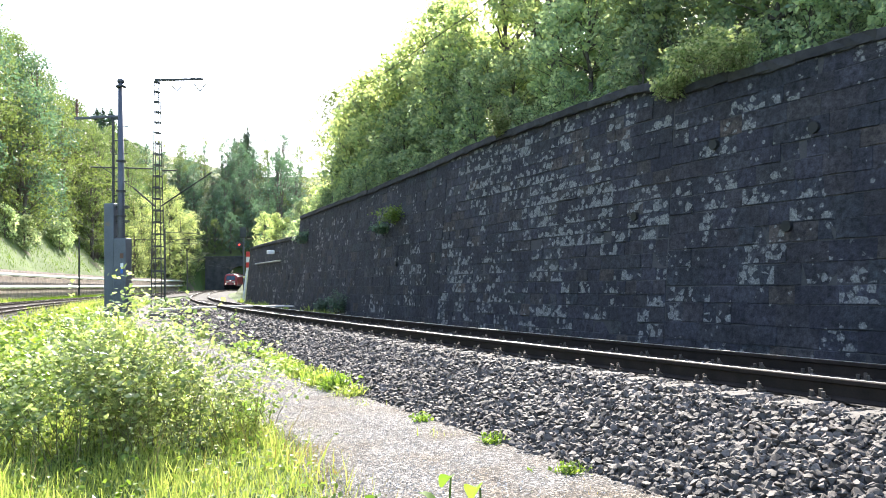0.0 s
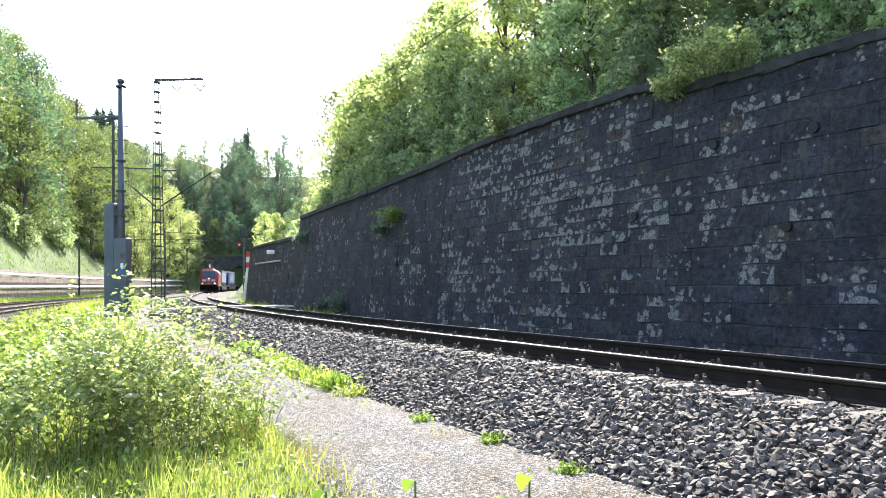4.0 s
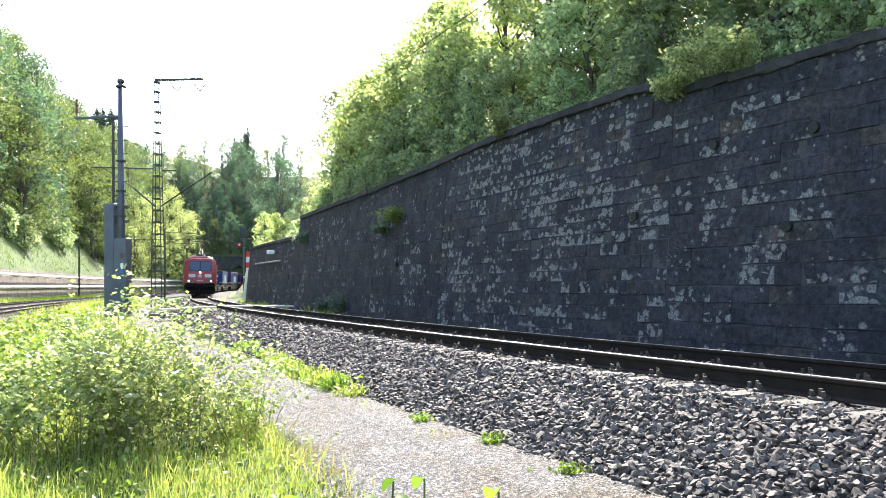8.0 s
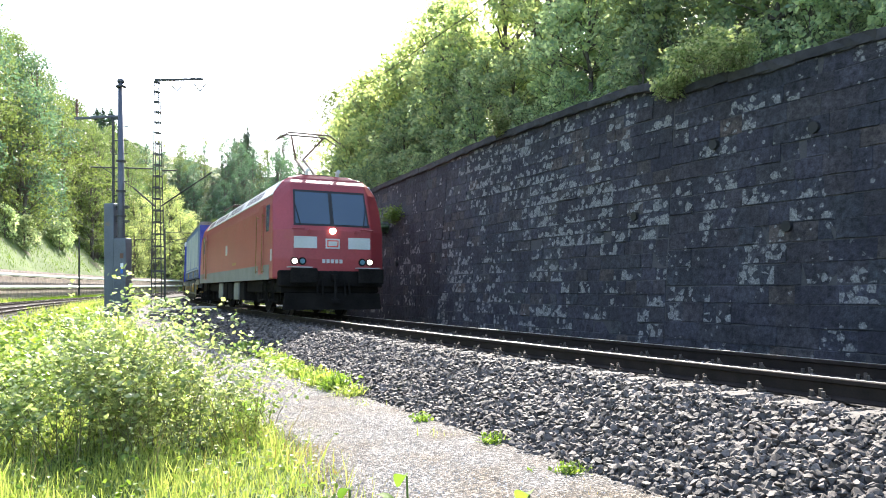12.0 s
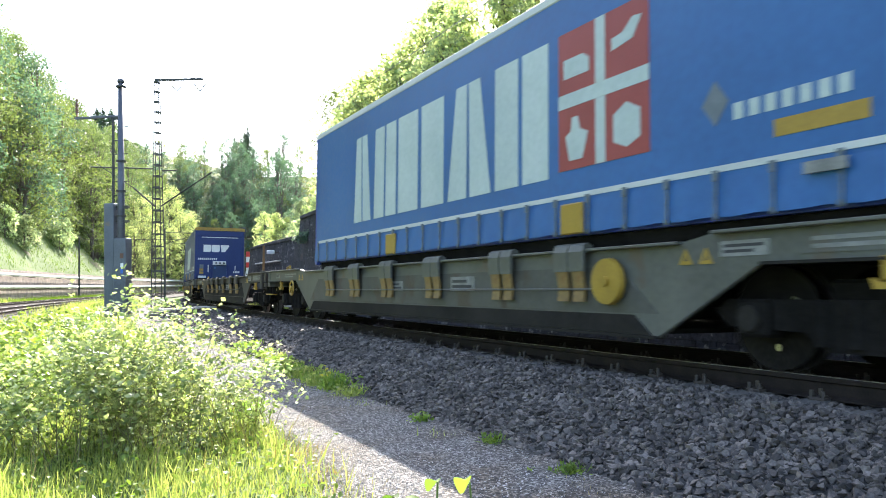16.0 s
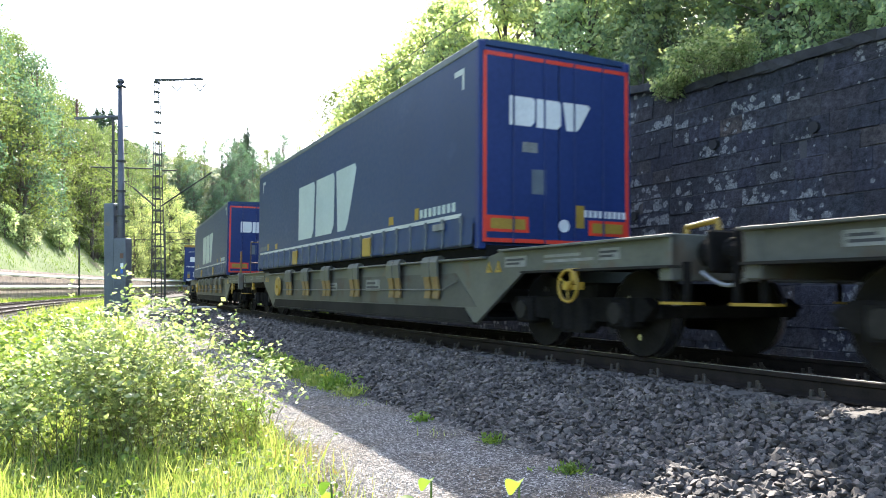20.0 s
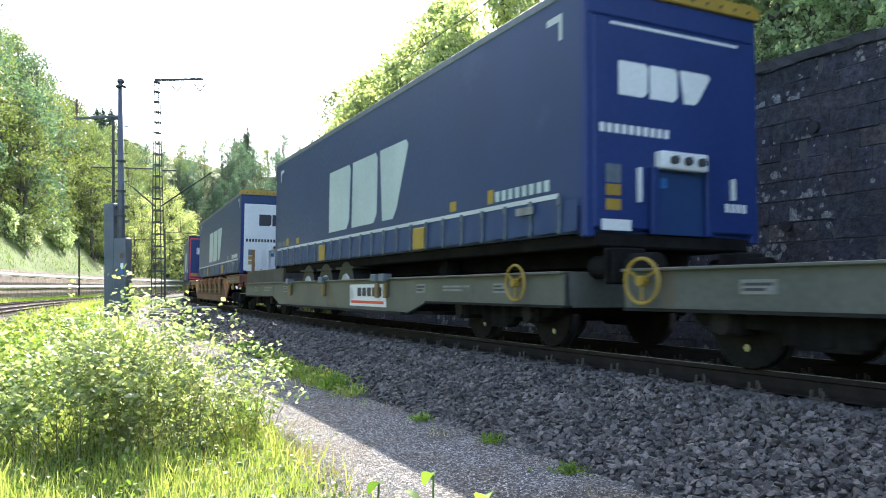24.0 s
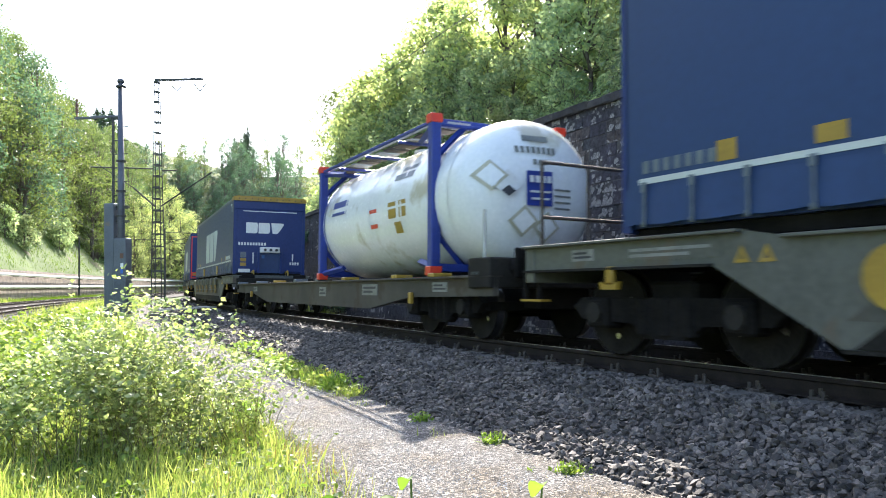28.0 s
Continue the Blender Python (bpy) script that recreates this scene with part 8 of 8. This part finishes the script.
def wall_stones():
    joined = {p: ([], [], [], [0]) for p in ("near", "middle", "far")}
    for panel, s0, s1, low in (("near", WALL_S0 + 20, -4.2, False), ("middle", -4.17, 5.4, False), ("far", 5.43, 24.7, False), ("far", 24.7, WALL_END, True)):
        z0 = -0.55 + (0.05 if panel == "middle" else 0.0)
        for row, ch in enumerate(COURSES[panel]):
            zb = z0
            z0 += ch
            s = s0
            while s < s1 - 0.05:
                L = float(RS.choice(LENGTHS[panel]))
                if s + L > s1 - 0.3:
                    L = max(0.2, round(s1 - s, 2))
                key = (L, ch, int(RS.integers(0, 2)))
                top = 3.3 + 0.45 * (s - 24.7) / (WALL_END - 24.7) if low else float(wall_top(s + L / 2))
                # the uppermost stones are cut to the slope of the coping
                cut = min(1.0, (top + 0.02 - zb) / ch)
                if cut > 0.25:
                    z = zb + ch * cut / 2
                    m = place(s + L / 2, wall_lat(z), z + float(RS.normal(0, 0.006))) @ pose(0, float(RS.normal(0, 0.005)), 0, 6.05 + float(RS.normal(0, 0.35)), float(RS.normal(0, 0.5)), float(RS.normal(0, 0.4))) @ Matrix.Diagonal((1, 1, cut, 1))
                    if -8.3 < s < 0.3:
                        o = new("stone", stone_mesh(key, panel))
                        o.parent = WALL
                        o.matrix_basis = m
                    else:
                        v, f = stone_data(key)
                        a = np.array(m)
                        vs, fs, ups, n0 = joined[panel]
                        vs.append(v @ a[:3, :3].T + a[:3, 3])
                        fs.append(f + n0[0])
                        ups.append(v[:, 2] / ch + 0.5)
                        n0[0] += len(v)
                s += L
    for panel, (vs, fs, ups, _) in joined.items():
        ob = link_mesh("far_stones", np.concatenate(vs), np.concatenate(fs), WALL_MATS[panel, "island"], WALL)
        stone_uv(ob.data, np.concatenate(ups))
        tagged(ob, kind="stuff")


def coping():
    M_COPE = surface("dark_coping_stone", (0.016, 0.0155, 0.017), (0.05, 0.047, 0.048), 0.9, scale=1.6, fine=14, bump=0.6, bump_size=0.02, random="object", vary=0.3, spots=((0.03, 0.04, 0.018), 1.2, 0.6))
    bm = bmesh.new()
    box(bm, -0.647, 0.647, -0.9, 0.085, 0.0, 0.17, 0.012)
    bmesh.ops.subdivide_edges(bm, edges=[e for e in bm.edges if e.calc_length() > 0.6], cuts=5, use_grid_fill=True)
    rng = np.random.default_rng(5)
    for v in bm.verts:
        if v.co.y > 0:
            v.co += Vector(rng.normal(0, 0.009, 3).tolist())
    me = bpy.data.meshes.new("coping_stone")
    bm.to_mesh(me)
    bm.free()
    me.materials.append(M_COPE)
    for s in np.concatenate([np.arange(-4.2 - 13 * 1.3, -4.3, 1.3), np.arange(-4.2, 24.0, 1.3)]):
        o = new("coping_stone", me)
        o.parent = WALL
        a, b = (float(wall_top(s)), float(wall_top(s + 1.3))) if (s < -4.2) == (s + 1.3 < -4.2) else (4.13, 4.13)
        o.matrix_basis = place(float(s) + 0.65, wall_lat(4.3), (a + b) / 2) @ pose(0, float(RS.normal(0, 0.012)), float(RS.normal(0, 0.008)), 0, -math.degrees((b - a) / 1.3))
    for s in np.arange(24.8, WALL_END - 0.6, 1.3):
        z = 3.3 + 0.45 * (s - 24.7) / (WALL_END - 24.7)
        o = new("coping_stone", me)
        o.parent = WALL
        o.matrix_basis = place(float(s) + 0.65, wall_lat(z), z) @ pose(0, float(RS.normal(0, 0.012)), 0)
    bm = bmesh.new()
    for s, z in ((-7.16, 3.01), (-6.74, 1.58), (-5.22, 3.08), (-3.27, 2.03), (9.0, 1.5)):
        c = place(s, wall_lat(z), z)
        tube(bm, c @ Vector((0, -0.1, 0)), c @ Vector((0, 0.075, 0)), 0.085, n=14)
    ob = part("drain_pipe", bm, M_RUBBER, WALL)
    tagged(ob, kind="stuff")


wall_stones()
coping()


# ---- ballast stones ----
def bed_z(lat):
    return np.interp(lat, [-3.1, -2.3, -1.4, -0.95, 0.95, 1.4, 2.2, 2.95], [-0.45, -0.36, -0.22, -0.215, -0.175, -0.17, -0.41, -0.66])


def lump(seed):
    """A broken stone: the hull of a few random points, with flat faces and sharp edges."""
    rng = np.random.default_rng(seed)
    d = rng.normal(0, 1, (13, 3))
    d = d / np.linalg.norm(d, axis=1, keepdims=True) * rng.uniform(0.9, 1.15, (13, 1)) * np.array([1.15, 0.92, 0.72])
    bm = bmesh.new()
    for p in d:
        bm.verts.new(p.tolist())
    bmesh.ops.convex_hull(bm, input=bm.verts[:])
    bmesh.ops.delete(bm, geom=[v for v in bm.verts if not v.link_faces], context="VERTS")
    bmesh.ops.triangulate(bm, faces=bm.faces[:])
    bm.verts.index_update()
    v = np.array([q.co[:] for q in bm.verts])
    f = np.array([[q.index for q in p.verts] for p in bm.faces])
    bm.free()
    return v, f


def ballast_stones():
    rng = np.random.default_rng(91)
    lumps = [lump(k + 10) for k in range(6)]
    zones = ((-13.8, 1.0, 0.92, 3.0, 860, 0.032), (1.0, 16, 0.92, 2.9, 320, 0.046), (16, 60, 0.92, 2.7, 90, 0.07), (-13.8, 30, -0.66, 0.66, 75, 0.04), (-13.8, 30, -2.9, -0.9, 60, 0.045))
    near = []
    for zi, (s0, s1, l0, l1, dens, size) in enumerate(zones):
        n = int((s1 - s0) * (l1 - l0) * dens)
        s, lat = rng.uniform(s0, s1, n), rng.uniform(l0, l1, n)
        if zi == 0:
            x, y = xy_of(s, lat)
            keep = y > 1.2
            s, lat, n = s[keep], lat[keep], int(keep.sum())
        # a sleeper's end is only partly buried
        ph = np.abs(((s + 5.03 + 0.3) % 0.6) - 0.3)
        keep = ~((ph < 0.1) & (lat < 1.18) & (lat > -1.2) & (rng.uniform(0, 1, n) < 0.75))
        s, lat = s[keep], lat[keep]
        n = len(s)
        x, y = xy_of(s, lat)
        sc = size * rng.uniform(0.55, 1.3, (n, 1)) * np.ones((1, 3))
        z = bed_z(lat) + sc[:, 0] * rng.uniform(-0.1, 0.75, n)
        loc = np.stack([x, y, z], -1)
        rot = spins(n, rng, 0.9)
        if zi == 0:
            pick = np.where((s < -9.3) & (s > -11.6) & (lat < 2.0) & (lat > 1.0))[0][:300]
            near = (loc[pick], rot[pick], sc[pick, 0])
            rest = np.setdiff1d(np.arange(n), pick)
        else:
            rest = np.arange(n)
        vs, fs, n0 = [], [], 0
        for k, (tv, tf) in enumerate(lumps):
            idx = rest[k::6]
            v, f = scatter(tv, tf, loc[idx], rot[idx], sc[idx])
            vs.append(v)
            fs.append(f + n0)
            n0 += len(v)
        ob = link_mesh("crushed_stones", np.concatenate(vs), np.concatenate(fs), M_STONE_I)
        tagged(ob, "loose grey-brown crushed ballast stones", "ballast stones", kind="stuff")
    mes = []
    for tv, tf in lumps:
        me = bpy.data.meshes.new("crushed_stone")
        me.from_pydata(tv.tolist(), [], tf.tolist())
        me.materials.append(M_STONE_O)
        mes.append(me)
    for k, (p, r, c) in enumerate(zip(*near)):
        o = new("crushed_stone", mes[k % 6])
        o.parent = ballast
        m = Matrix(r.tolist()).to_4x4()
        o.matrix_basis = Matrix.Translation(Vector(p.tolist())) @ m @ Matrix.Scale(float(c), 4)
    # pebbles of the path
    n = 16000
    s, lat = rng.uniform(-13.2, 2, n), rng.uniform(2.8, 4.6, n)
    x, y = xy_of(s, lat)
    oc = np.array([(1, 0, 0), (-1, 0, 0), (0, 1, 0), (0, -1, 0), (0, 0, 0.7), (0, 0, -0.7)], float)
    of = np.array([(0, 2, 4), (2, 1, 4), (1, 3, 4), (3, 0, 4), (2, 0, 5), (1, 2, 5), (3, 1, 5), (0, 3, 5)])
    sc = rng.uniform(0.003, 0.010, (n, 1)) * np.ones((1, 3))
    v, f = scatter(oc, of, np.stack([x, y, np.full(n, -0.572)], -1), spins(n, rng, 0.6), sc)
    tagged(link_mesh("path_pebbles", v, f, M_PEBBLE), "pale small pebbles strewn on the path", "pebbles", kind="stuff")


M_PEBBLE = surface("pale_pebbles", (0.24, 0.23, 0.22), (0.5, 0.48, 0.46), 0.85, scale=6, fine=60, bump=0.1, random="island", vary=0.5)
ballast_stones()


def motions():
    for ob, off, a, b, rise in MOVING:
        rows = []
        for t in np.arange(0, SECONDS + 0.01, 0.5):
            rows.append((float(t), ride_pose(LOCO_S + off - SPEED * float(t), a, b, rise)))
        walk(ob, rows)
    # herbs sway
    for ob, x, y, g, seed in HERBS:
        rows = []
        for t in np.arange(0, SECONDS + 0.01, 1.0):
            t = float(t)
            rows.append((t, pose(x, y, g, 2.2 * math.sin(t * 1.1 + seed * 2.1) + 1.2 * math.sin(t * 0.43 + seed), 3.0 * math.sin(t * 0.8 + seed * 1.3) + 1.5 * math.sin(t * 0.31 + seed * 4), 0)))
        walk(ob, rows)
    # wheels turn while they run past the viewer
    for ob, r, back in WHEELS:
        t0 = (LOCO_S + back - 26.0) / SPEED
        t1 = (LOCO_S + back + 14.0) / SPEED
        t0, t1 = max(0.0, min(SECONDS, t0)), max(0.0, min(SECONDS, t1))
        x, z = ob.location.x, ob.location.z
        rows = [(0.0, pose(x, 0, z))]
        f0, f1 = int(t0 * 30) + 1, int(t1 * 30)
        ang = 0.0
        for k in range(f0, f1):
            ang += math.degrees(SPEED / 30.0 / r)
            rows.append((k / 30.0, pose(x, 0, z, 0, ang % 360.0, 0)))
        if f1 / 30.0 < SECONDS - 0.05:
            rows.append((SECONDS, rows[-1][1]))
        if len(rows) > 2:
            walk(ob, rows)


motions()
